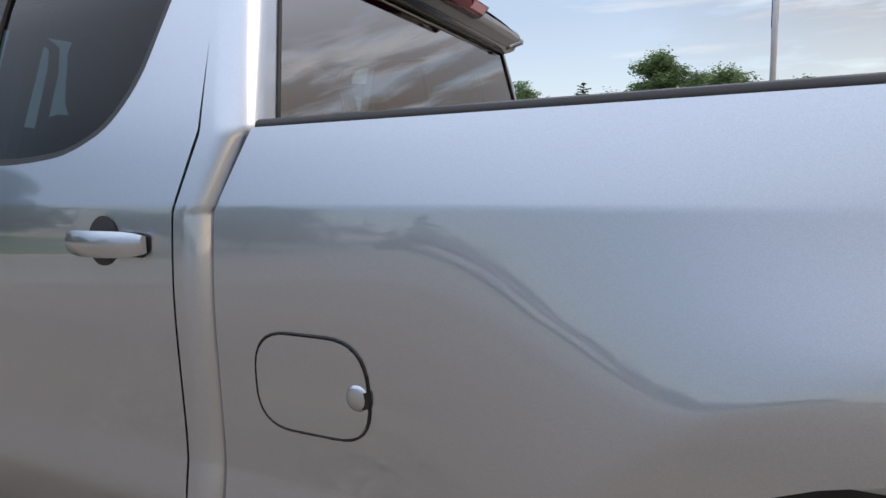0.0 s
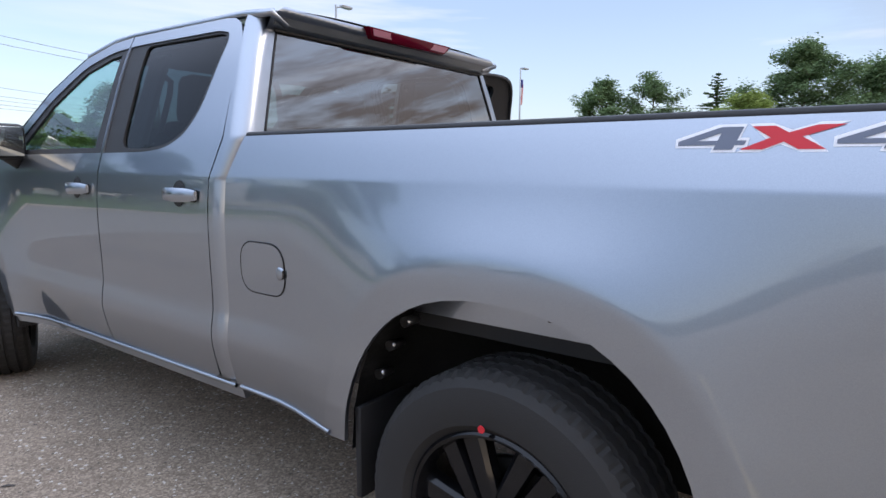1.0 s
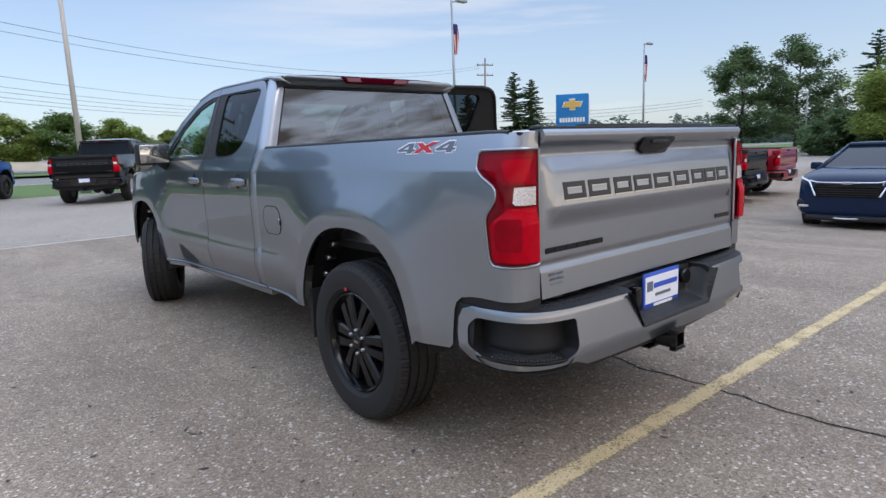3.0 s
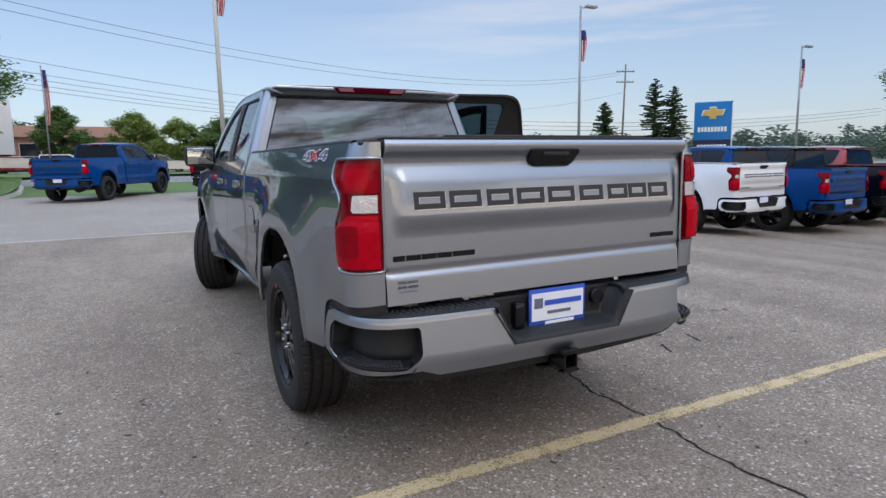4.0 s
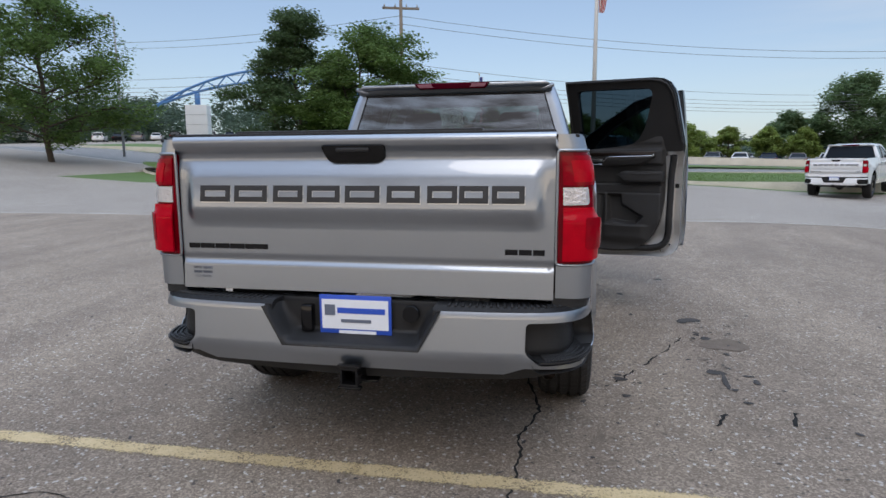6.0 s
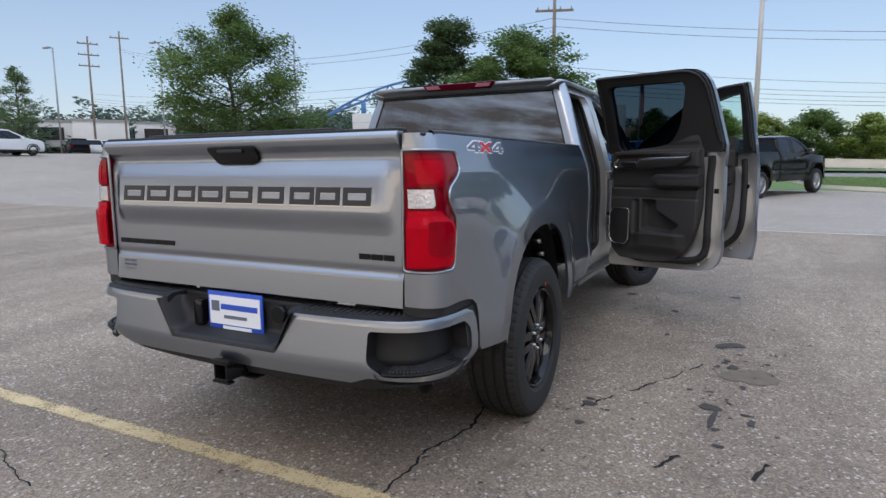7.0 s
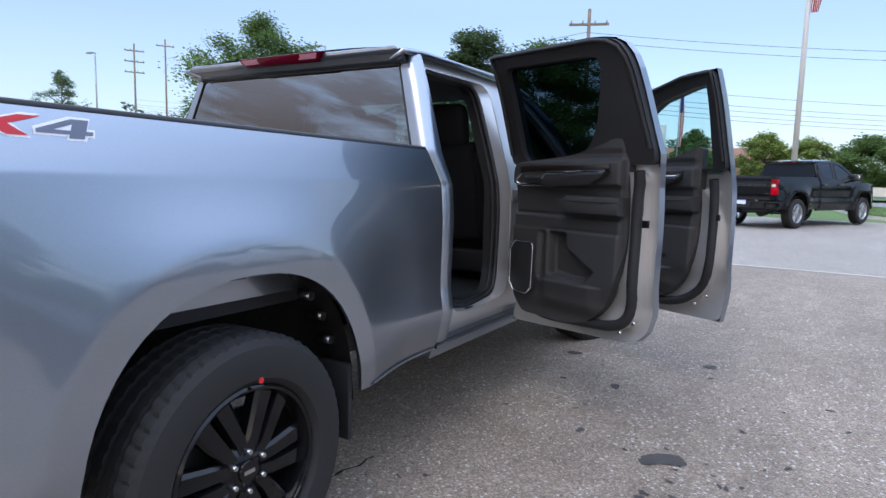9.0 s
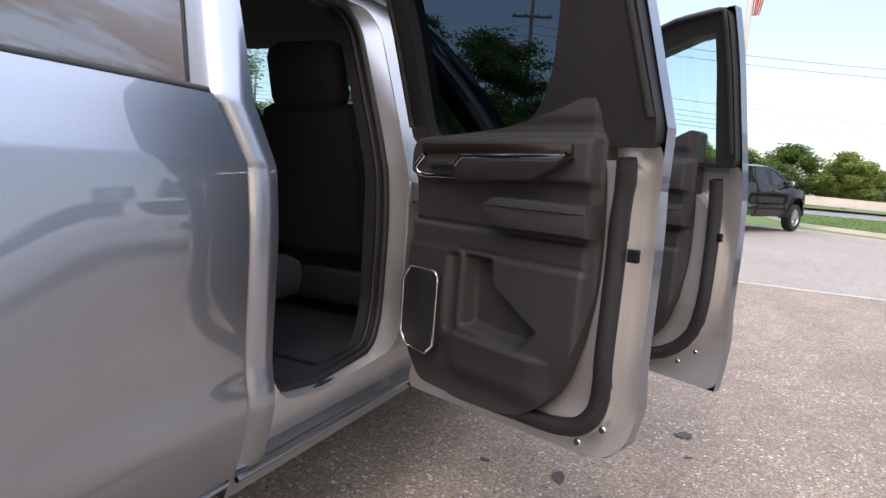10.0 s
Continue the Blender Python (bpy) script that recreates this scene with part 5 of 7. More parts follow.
    if detail:
        part("grip", boxes((-0.07, 0.07, -0.218, -0.19, 1.372, 1.390), bevel=0.006), PLASTIC, th)
    if lettered:
        xs = [(-0.686, -0.548), (-0.528, -0.380), (-0.352, -0.222), (-0.202, -0.060), (-0.038, 0.108), (0.138, 0.274), (0.304, 0.424), (0.432, 0.546), (0.560, 0.686)]
        if detail:
            for a, b in xs:
                part("lettering_block", hollow_block(a, b, 1.170, 1.238, 0.0045, 0.021), GLYPH, tg)
                part("block_edge", hollow_block(a + 0.004, b + 0.004, 1.1655, 1.2335, 0.0028, 0.021), SILVERPART, tg)
        else:
            part("lettering", letter_blocks(xs, 1.172, 1.238, 0.004), GLYPH, tg, "row of dark inlaid bars")
        if detail:
            for a, b in ((-0.77, -0.72), (-0.715, -0.65), (-0.645, -0.58), (-0.575, -0.51), (-0.505, -0.40), (0.61, 0.66), (0.665, 0.715), (0.72, 0.765)):
                part("badge_bar", letter_blocks([(a, b)], 0.966, 0.988, 0.006, 0.5), GLOSSBLACK, tg, "small gloss black badge bar")
            part("sticker", letter_blocks([(-0.755, -0.715), (-0.71, -0.665)], 0.855, 0.885, 0.002), DECALG, tg, "dark dealer sticker")
            part("sticker", letter_blocks([(-0.752, -0.67)], 0.838, 0.846, 0.002), DECALG, tg, "dark dealer sticker")
        else:
            part("badge", letter_blocks([(-0.77, -0.42), (0.62, 0.77)], 0.964, 0.986, 0.005), GLYPH, tg)
    # bumper
    bumper = empty("bumper", None, truck)
    bumper["label"] = "painted rear bumper with black steps"
    bst = 0.025 if detail else 0.1
    for m in (-1, 1):
        face = [(0.0, 0.505), (0.62, 0.505), (0.70, 0.535), (BUMP_END - 0.20, 0.515), (BUMP_END - 0.06, 0.535), (BUMP_END - 0.012, 0.58), (BUMP_END, 0.64), (BUMP_END, 0.70), (BUMP_END - 0.02, 0.738), (BUMP_END - 0.07, 0.755), (0.374, 0.755), (0.285, 0.596), (0.0, 0.596)]
        pocket = rounded([(0.705, 0.716), (BUMP_END - 0.10, 0.716), (BUMP_END - 0.055, 0.676), (BUMP_END - 0.062, 0.60), (BUMP_END - 0.15, 0.548), (0.76, 0.545), (0.70, 0.60)], 0.02)
        part("face", panel("face", face, bumper_place(m), bst, holes=[pocket], rim=0.004, flip=m < 0), paint, bumper, "painted bumper face")
        # corner step: back wall, floor and rim
        deep = panel("step_pocket", pocket, bumper_place(m, 0.085), bst, rim=-0.082, flip=m < 0)
        part("step_pocket", deep, PLASTIC, bumper, "black corner step")
        part("step_end", panel("step_end", [(BUMP_END - 0.086, 0.56), (BUMP_END - 0.004, 0.61), (BUMP_END - 0.004, 0.695), (BUMP_END - 0.03, 0.72), (BUMP_END - 0.086, 0.72)], bumper_place(m, 0.008), bst, flip=m > 0), PLASTIC, bumper)
        part("step_floor", panel("step_floor", [(0.72, -0.09), (BUMP_END - 0.08, -0.09), (BUMP_END - 0.10, -0.002), (0.76, -0.002)],
             lambda u, d, m=m: tuple(Vector(bumper_place(m, -d)(u, 0.565))[:2]) + (0.562,), bst, rim=0.008, rim_way=(0, 0, -1), flip=m < 0), PLASTIC, bumper)
        if detail:
            bm = bmesh.new()
            for i in range(22):
                u = 0.78 + i * (BUMP_END - 0.95) / 22
                for d in (-0.075, -0.055, -0.035, -0.015):
                    p = Vector(bumper_place(m, -d)(u + (0.008 if int(d * 100) % 4 else 0), 0.565))
                    cyl(bm, (p.x, p.y, 0.560), (p.x, p.y, 0.570), 0.009, 0.006, 6)
            part("step_studs", bm, PLASTIC, bumper)
        # black pad on top, with ribs
        pad = [(0.34, 0.0), (BUMP_END, 0.0), (BUMP_END, 0.05), (0.95, 0.10), (0.80, 0.13), (0.34, 0.13)]
        part("top_pad", panel("top_pad", pad, lambda u, d, m=m: tuple(Vector(bumper_place(m, d + 0.004)(u, 0.75))[:2]) + (0.768 - 0.012 * step_up(0.02, 0.0, d),), bst, rim=0.03, rim_way=(0, 0, -1), flip=m < 0), PLASTIC, bumper, "black step pad")
        if detail:
            bm = bmesh.new()
            for i in range(18):
                u = 0.40 + i * 0.028
                a, b = bumper_place(m, 0.03)(u, 0.75), bumper_place(m, 0.11)(u, 0.75)
                cyl(bm, (a[0], a[1], 0.768), (b[0], b[1], 0.768), 0.006, 0.006, 6)
            part("step_ribs", bm, PLASTIC, bumper)
        part("valance", panel("valance", [(0, 0.44), (0.66, 0.46), (BUMP_END, 0.53), (BUMP_END, 0.57), (0.0, 0.52)], bumper_place(m, 0.05), 0.1, rim=0.03, flip=m < 0), PLASTIC, bumper)
    # middle recess with the plate
    rec = [(-0.372, 0.752), (-0.287, 0.592), (0.287, 0.592), (0.372, 0.752)]
    part("plate_recess", panel("plate_recess", rec, lambda x, z: (x, -0.321 + 0.115 * min(1, step_up(0.60, 0.64, z) * 1.0) * step_up(0.0, 0.05, 0.285 + (z - 0.60) * 0.56 - abs(x)), z), 0.02 if detail else 0.1, flip=False), PLASTIC, bumper)
    part("step_ledge", boxes((-0.40, 0.40, -0.185, -0.12, 0.70, 0.766), bevel=0.004), PLASTIC, bumper)
    plate = part("plate", boxes((-0.155, 0.155, -0.232, -0.224, 0.622, 0.79), bevel=0.003), PLATEB, bumper, "dealer plate in a blue frame")
    part("plate_face", boxes((-0.143, 0.143, -0.235, -0.230, 0.648, 0.772)), PLATEW, plate)
    if detail:
        part("plate_writing", boxes((-0.075, 0.13, -0.237, -0.234, 0.715, 0.738)), PLATEB, plate)
        part("plate_writing", boxes((-0.06, 0.07, -0.237, -0.234, 0.676, 0.690)), DECALG, plate)
        part("plate_writing", boxes((-0.13, -0.085, -0.237, -0.234, 0.705, 0.750)), DECALG, plate)
        part("plate_writing", boxes((-0.07, 0.09, -0.235, -0.231, 0.629, 0.642)), PLATEW, plate)
        for s in (-1, 1):
            part("lamp_pod", boxes((s * 0.235, s * 0.185, -0.245, -0.20, 0.63, 0.745), bevel=0.008) if s < 0 else rod((0.235, -0.20, 0.72), (0.235, -0.232, 0.72), 0.036, 0.034, 20), GLOSSBLACK, bumper)
    # hitch, frame, axle, exhaust
    hitch = part("tow_hitch", boxes((-0.12, 0.12, -0.2, -0.1, 0.45, 0.52), bevel=0.006), GLOSSBLACK, truck, "black tow hitch receiver")
    part("receiver", boxes((-0.037, 0.037, -0.33, 0.1, 0.435, 0.445), (-0.037, 0.037, -0.33, 0.1, 0.503, 0.513), (-0.037, -0.028, -0.33, 0.1, 0.445, 0.503), (0.028, 0.037, -0.33, 0.1, 0.445, 0.503), bevel=0.002), GLOSSBLACK, hitch)
    for za in (0.424, 0.5135):
        part("receiver_collar", boxes((-0.048, 0.048, -0.332, -0.30, za, za + 0.0105), bevel=0.003), GLOSSBLACK, hitch)
    part("chain_plate", boxes((-0.075, 0.085, -0.22, -0.13, 0.418, 0.430), bevel=0.004), GLOSSBLACK, hitch)
    part("frame_rail", boxes((-0.55, -0.47, -0.15, 5.2, 0.48, 0.62), (0.47, 0.55, -0.15, 5.2, 0.48, 0.62), (-0.5, 0.5, 1.9, 4.2, 0.50, 0.56)), LINER, truck)
    bm = bmesh.new()
    cyl(bm, (-0.7, WHEEL_Y[0], AXLE_Z), (0.7, WHEEL_Y[0], AXLE_Z), 0.05, None, 10)
    cyl(bm, (0, WHEEL_Y[0] - 0.15, AXLE_Z), (0, WHEEL_Y[0] + 0.15, AXLE_Z), 0.14, 0.10, 12)
    part("rear_axle", bm, LINER, truck)
    part("exhaust", tube([(0.62, 1.6, 0.42), (0.66, 0.5, 0.45), (0.70, 0.16, 0.47), (0.76, 0.06, 0.44), (0.79, 0.0, 0.425)], 0.032, 10), STEEL, truck, "steel exhaust tail pipe")
    # front: bonnet, nose, bumper
    bm = bmesh.new()
    rows = []
    for j in range(9):
        y = 4.42 + 1.16 * j / 8
        zt = 1.36 - 0.05 * j / 8 - 0.06 * (j / 8) ** 3
        xe = side_x(y, 1.2) - 0.01
        rows.append([bm.verts.new((s * xe, y, zt - 0.05 * abs(s) ** 4 - (0.02 if abs(s) < 0.5 else 0))) for s in np.linspace(-1, 1, 13)])
    for a, b in zip(rows, rows[1:]):
        for k in range(12):
            bm.faces.new((a[k], a[k + 1], b[k + 1], b[k]))
    part("bonnet", smooth(bm, 50), paint, truck)
    part("grille", boxes((-0.70, 0.70, 5.50, 5.64, 0.70, 1.19), bevel=0.05), GLOSSBLACK, truck)

    def nose(u, z):
        """The front, bowed back to the fenders at its ends."""
        return (u, 5.70 - 0.17 * abs(u / 0.86) ** 4 - 0.06 * max(0.0, z - 0.72), z)
    part("front_bumper", panel("front_bumper", [(-0.86, 0.46), (0.86, 0.46), (0.865, 0.76), (0.70, 0.80), (0.62, 0.70), (-0.62, 0.70), (-0.70, 0.80), (-0.865, 0.76)], nose, 0.06 if detail else 0.15, rim=0.16, rim_way=(0, -1, 0), flip=True), paint, truck)
    part("front_skirt", boxes((-0.80, 0.80, 5.40, 5.60, 0.38, 0.48), bevel=0.04), PLASTIC, truck)
    for m in (-1, 1):
        lens = [(m * 0.66, 0.98), (m * 0.86, 1.02), (m * 0.855, 1.14), (m * 0.80, 1.18), (m * 0.66, 1.17)]
        part("headlight", panel("headlight", lens, nose, 0.06 if detail else 0.12, rim=0.14, rim_way=(0, -1, 0), flip=m > 0), LENSCLEAR, truck)
        part("cheek", panel("cheek", [(m * 0.66, 0.74), (m * 0.862, 0.76), (m * 0.86, 1.015), (m * 0.66, 0.975)], lambda u, z: (u, nose(u, z)[1] - 0.012, z), 0.1, rim=0.12, rim_way=(0, -1, 0), flip=m > 0), GLOSSBLACK, truck)
    if detail:
        decals(truck)
    interior(truck, detail)
    return truck


FOUR = [(0.0, 0.20), (0.0, 0.38), (0.70, 1.0), (1.06, 1.0), (0.97, 0.40), (1.12, 0.40), (1.09, 0.20), (0.94, 0.20), (0.91, 0.0), (0.60, 0.0), (0.63, 0.20)]
FOUR_EYE = [(0.33, 0.40), (0.66, 0.40), (0.71, 0.74)]
EX = [(0.0, 0.0), (0.46, 0.5), (0.16, 1.0), (0.52, 1.0), (0.72, 0.70), (1.12, 1.0), (1.52, 1.0), (0.92, 0.52), (1.26, 0.0), (0.88, 0.0), (0.66, 0.32), (0.36, 0.0)]


def decals(truck):
    """The 4X4 lettering on both bed sides, the fuel flap and the side step of the bed."""
    for m in (-1, 1):
        y0, z0, hgt, k = (0.540, 1.370, 0.043, 0.110) if m < 0 else (0.135, 1.370, 0.043, 0.110)

        def lay(pts, dx):
            return [(y0 + m * (dx + p[0]) * k, z0 + p[1] * hgt) for p in pts]

        def grown(pts, dx, g):
            q = lay(pts, dx)
            c = Vector((sum(p[0] for p in q) / len(q), sum(p[1] for p in q) / len(q)))
            return [(p[0] + math.copysign(g, p[0] - c.x), p[1] + math.copysign(g, p[1] - c.y)) for p in q]
        root = empty("drive_decal", None, truck)
        root["label"] = "gray and red 4X4 decal with a white edge"
        for pts, dx, mat, hole in ((FOUR, 0.0, DECALG, FOUR_EYE), (EX, 1.02, DECALR, None), (FOUR, 2.42, DECALG, FOUR_EYE)):
            part("outline", panel("outline", grown(pts, dx, 0.005), side_place(m, -0.001), 0.03, flip=m < 0), DECALW, root)
            part("character", panel("character", lay(pts, dx), side_place(m, -0.0022), 0.03, holes=[lay(hole, dx)] if hole else (), flip=m < 0), mat, root)
    flap = rounded([(1.73, 0.905), (1.97, 0.905), (1.97, 1.08), (1.74, 1.08)], 0.075, 8)
    f = part("fuel_flap", panel("fuel_flap", rounded([(1.733, 0.908), (1.967, 0.908), (1.967, 1.077), (1.743, 1.077)], 0.073, 8), side_place(-1, -0.0025), 0.02, rim=0.004, flip=True), PAINT, truck, "silver-gray fuel flap")
    part("flap_gap", tube([(-side_x(y, z) - 0.0002, y, z) for y, z in resample(flap, 0.02)], 0.0028, 5, True), GLOSSBLACK, f)
    part("finger_notch", prism(rounded([(1.732, 0.972), (1.747, 0.967), (1.747, 0.995), (1.732, 1.0)], 0.005), lambda y, z, d: (-side_x(y, z) - d, y, z), 0.006, 0.0), GLOSSBLACK, f)
    bm = bmesh.new()
    bmesh.ops.create_uvsphere(bm, u_segments=16, v_segments=8, radius=1, matrix=pose(-0.956, 1.757, 0.985) @ Matrix.Diagonal((0.007, 0.022, 0.023, 1)))
    part("finger_cup", smooth(bm, 60), PAINT, f)



def seat(parent, x, y, wide=0.50):
    s = empty("front_seat", pose(x, y, 0.0), parent)
    s["label"] = "black cloth front seat with a headrest"
    h = wide / 2
    tilt = pose(0, 0.0, 0.98, 14, 0, 0)
    bm = bmesh.new()
    box(bm, -h + 0.05, h - 0.05, -0.055, 0.06, -0.05, 0.57, 0.045, tilt)
    part("backrest", smooth(bm, 50), FABRIC, s)
    for k in (-1, 1):
        bm = bmesh.new()
        box(bm, k * (h - 0.085), k * h, -0.06, 0.10, -0.02, 0.52, 0.035, tilt)
        part("side_bolster", smooth(bm, 50), FABRIC, s)
    bm = bmesh.new()
    box(bm, -0.165, 0.165, -0.07, 0.06, 0.545, 0.80, 0.055, tilt)
    part("headrest", smooth(bm, 50), FABRIC, s)
    bm = bmesh.new()
    for k in (-1, 1):
        cyl(bm, tilt @ Vector((k * 0.06, 0, 0.54)), tilt @ Vector((k * 0.06, 0, 0.64)), 0.007, None, 8)
    part("headrest_post", bm, CHROME, s)
    bm = bmesh.new()
    box(bm, -h, h, 0.02, 0.52, 0.86, 1.0, 0.05)
    part("cushion", smooth(bm, 50), FABRIC, s)
    bm = bmesh.new()
    box(bm, -h - 0.02, h + 0.02, 0.0, 0.5, 0.72, 0.87, 0.02)
    part("base", smooth(bm, 50), PLASTIC, s)
    for k in (-1, 1):
        part("recliner_cover", rod((k * (h - 0.01), 0.02, 0.95), (k * (h + 0.035), 0.02, 0.95), 0.065, 0.05, 16), PLASTIC, s)


def interior(truck, detail):
    part("cabin_floor", boxes((-0.86, 0.86, 2.10, 4.30, 0.62, 0.66)), MAT, truck, "black floor covering")
    part("headliner", boxes((-0.66, 0.66, 2.12, 3.40, 1.845, 1.86)), HEADLINER, truck)
    part("cabin_back_wall", boxes((-0.80, 0.80, 2.13, 2.16, 0.62, 1.40)), FABRIC, truck)
    if not detail:
        for x in (-0.42, 0.42):
            part("front_seat", boxes((x - 0.24, x + 0.24, 3.05, 3.20, 0.9, 1.55), (x - 0.13, x + 0.13, 3.0, 3.1, 1.6, 1.78), bevel=0.04), FABRIC, truck)
        part("dashboard", boxes((-0.8, 0.8, 3.95, 4.3, 0.9, 1.33), bevel=0.05), PLASTIC, truck)
        return
    for x in (-0.43, 0.43):
        seat(truck, x, 3.10, 0.56)
    bm = bmesh.new()
    box(bm, -0.70, 0.70, 2.17, 2.62, 0.86, 1.0, 0.05)
    box(bm, -0.70, 0.70, 2.165, 2.28, 0.95, 1.48, 0.05, pose(0, 0, 0, 0, 0, 0))
    part("rear_bench", smooth(bm, 50), FABRIC, truck, "black cloth rear bench seat")
    for x in (-0.45, 0.45):
        bm = bmesh.new()
        box(bm, x - 0.12, x + 0.12, 2.175, 2.26, 1.46, 1.62, 0.035)
        part("rear_headrest", smooth(bm, 50), FABRIC, truck)
    part("dashboard", boxes((-0.82, 0.82, 3.92, 4.32, 0.9, 1.34), bevel=0.06), PLASTIC, truck)
    part("centre_screen", boxes((-0.12, 0.14, 3.895, 3.925, 1.16, 1.33), bevel=0.008), GLOSSBLACK, truck)
    part("centre_console", boxes((-0.16, 0.16, 2.95, 3.95, 0.66, 1.02), bevel=0.04), PLASTIC, truck)
    ring = [(-0.43 + 0.18 * math.cos(a), 3.70 + 0.05 * math.sin(a), 1.19 + 0.175 * math.sin(a)) for a in np.linspace(0, 2 * math.pi, 33)[:-1]]
    bm = tube(ring, 0.015, 8, True)
    cyl(bm, (-0.43, 3.70, 1.19), (-0.43, 3.9, 1.10), 0.06, 0.04, 12)
    box(bm, -0.60, -0.26, 3.69, 3.71, 1.17, 1.20)
    part("steering_wheel", bm, PLASTIC, truck)
    for m in (-1, 1):
        # trim and grip on the middle pillar
        part("pillar_trim", panel("pillar_trim", rounded([(2.975, 1.28), (3.085, 1.28), (3.085, 1.84), (2.95, 1.84)], 0.02), side_place(m, 0.165), 0.05, rim=0.03, rim_way=(m, 0, 0), flip=m > 0), PILLAR, truck, "pale gray pillar trim")
        part("grab_handle", tube([(m * (side_x(3.0, z) - 0.165 - d), 2.975, z) for z, d in ((1.40, 0.0), (1.42, 0.04), (1.48, 0.05), (1.66, 0.05), (1.72, 0.04), (1.74, 0.0))], 0.014, 8), PILLAR, truck, "pale gray grab handle")
        for hole, back, ahead in ((REAR_HOLE, 0.012, 0.08), (FRONT_HOLE, 0.02, 0.03)) if m > 0 else ():
            yc = sum(p[0] for p in hole) / len(hole)
            inner = [(y + back if y < yc else y - ahead, z + (0.014 if z < 1.2 else -0.010)) for y, z in hole]
            outer, inner = rounded(hole, 0.05, 6), rounded(inner, 0.05, 6)
            loops = [[(m * (side_x(*p) - d), *p) for p in lp] for lp, d in ((outer, 0.052), (inner, 0.105), (inner, 0.18))]
            n = len(outer)
            for name, mat, k, label in (("door_jamb", PAINTLIT, 0, "painted silver door jamb"), ("jamb_lining", PLASTIC, 1, "black plastic lining of the door opening")):
                bm = bmesh.new()
                rows = [[bm.verts.new(p) for p in loops[k + q]] for q in (0, 1)]
                for a in range(n):
                    bm.faces.new((rows[0][a], rows[0][(a + 1) % n], rows[1][(a + 1) % n], rows[1][a]))
                bmesh.ops.recalc_face_normals(bm, faces=bm.faces)
                part(name, smooth(bm, 60), mat, truck, label)
            for d, r in ((0.098, 0.013), (0.13, 0.010)):
                part("door_seal", tube([(m * (side_x(y, z) - d), y, z) for y, z in resample(inner, 0.04)], r, 6, True), PLASTIC, truck, "black rubber door seal")
        part("sill_plate", boxes((m * 0.76, m * 0.885, 2.26, 2.92, 0.628, 0.642), bevel=0.004), PLASTIC, truck)
    part("floor_mat", boxes((0.2, 0.80, 2.55, 3.0, 0.66, 0.672), bevel=0.004), MAT, truck)
    # roof rack grooves on both sides of the roof
    for m in (-1, 1):
        part("roof_groove", tube([(m * (0.70 - 0.02 * abs(y - 2.7)), y, lerp_table(ROOF_EDGE, y) + 0.018) for y in np.linspace(2.08, 3.30, 14)], 0.006, 6), PLASTIC, truck)
    # belt hanging behind the rear window and the aerial-like latch seen in the glass
    part("rear_belt", tube([(-0.665, 2.22, 1.76), (-0.63, 2.2, 1.70), (-0.60, 2.19, 1.62), (-0.595, 2.18, 1.46)], 0.014, 6), PLASTIC, truck)
    part("belt_anchor", boxes((-0.69, -0.60, 2.2, 2.24, 1.66, 1.78), bevel=0.015), PLASTIC, truck)
    part("rear_belt", tube([(0.12, 2.16, 1.50), (0.14, 2.17, 1.62), (0.17, 2.2, 1.70), (0.22, 2.22, 1.71)], 0.009, 5), PLASTIC, truck)

# ---- ground ----


def ground_z(y, x=0.0):
    """Level round the subject, rising gently ahead, more so to the west, and falling to the east."""
    z = 0.0 if y < 1 else 0.0145 * (y - 1) ** 2 / (y + 3)
    far = step_up(22, 60, y)
    z *= 1 - 0.55 * far * step_up(4, 28, x)
    z -= 0.42 * step_up(4, 13, x) * (1 - step_up(24, 40, y))
    z += 2.2 * step_up(-18, -46, x) * step_up(4, 20, y)
    return z + 0.032 * max(0.0, y - 48) * step_up(6, -25, x)


LOT_EDGE = 10.25


def build_ground():
    ys = sorted({*np.linspace(-60, 0, 7), *np.arange(-6, 60, 1.5), LOT_EDGE, 24.5, 35, 36, 47, 48, *np.arange(60, 220, 12), 300, 500, 900, 1600, -200, -900, -1600})
    xs = sorted({*np.linspace(-60, 60, 25), *np.arange(2, 16, 1.0), -1600, -600, -250, -120, 120, 250, 600, 1600})
    bm = bmesh.new()
    grid = [[bm.verts.new((x, y, ground_z(min(y, 220), x))) for x in xs] for y in ys]
    for j in range(len(ys) - 1):
        for i in range(len(xs) - 1):
            f = bm.faces.new((grid[j][i], grid[j][i + 1], grid[j + 1][i + 1], grid[j + 1][i]))
            y, x = (ys[j] + ys[j + 1]) / 2, (xs[i] + xs[i + 1]) / 2
            if y < LOT_EDGE:
                f.material_index = 0
            elif y < 24.5 or (x < -25 and y < 36) or (x < -45 and y < 110):
                f.material_index = 1
            elif 36 < y < 47 or (60 < y < 84):
                f.material_index = 2
            else:
                f.material_index = 3
            f.smooth = True
    me = bpy.data.meshes.new("ground")
    bm.to_mesh(me)
    bm.free()
    for mat in (ASPHALT, PALELOT, ROADMAT, TURF):
        me.materials.append(mat)
    tagged(new("ground", me), "worn gray asphalt lot with grass and a road beyond", "ground", kind="structure")


build_ground()


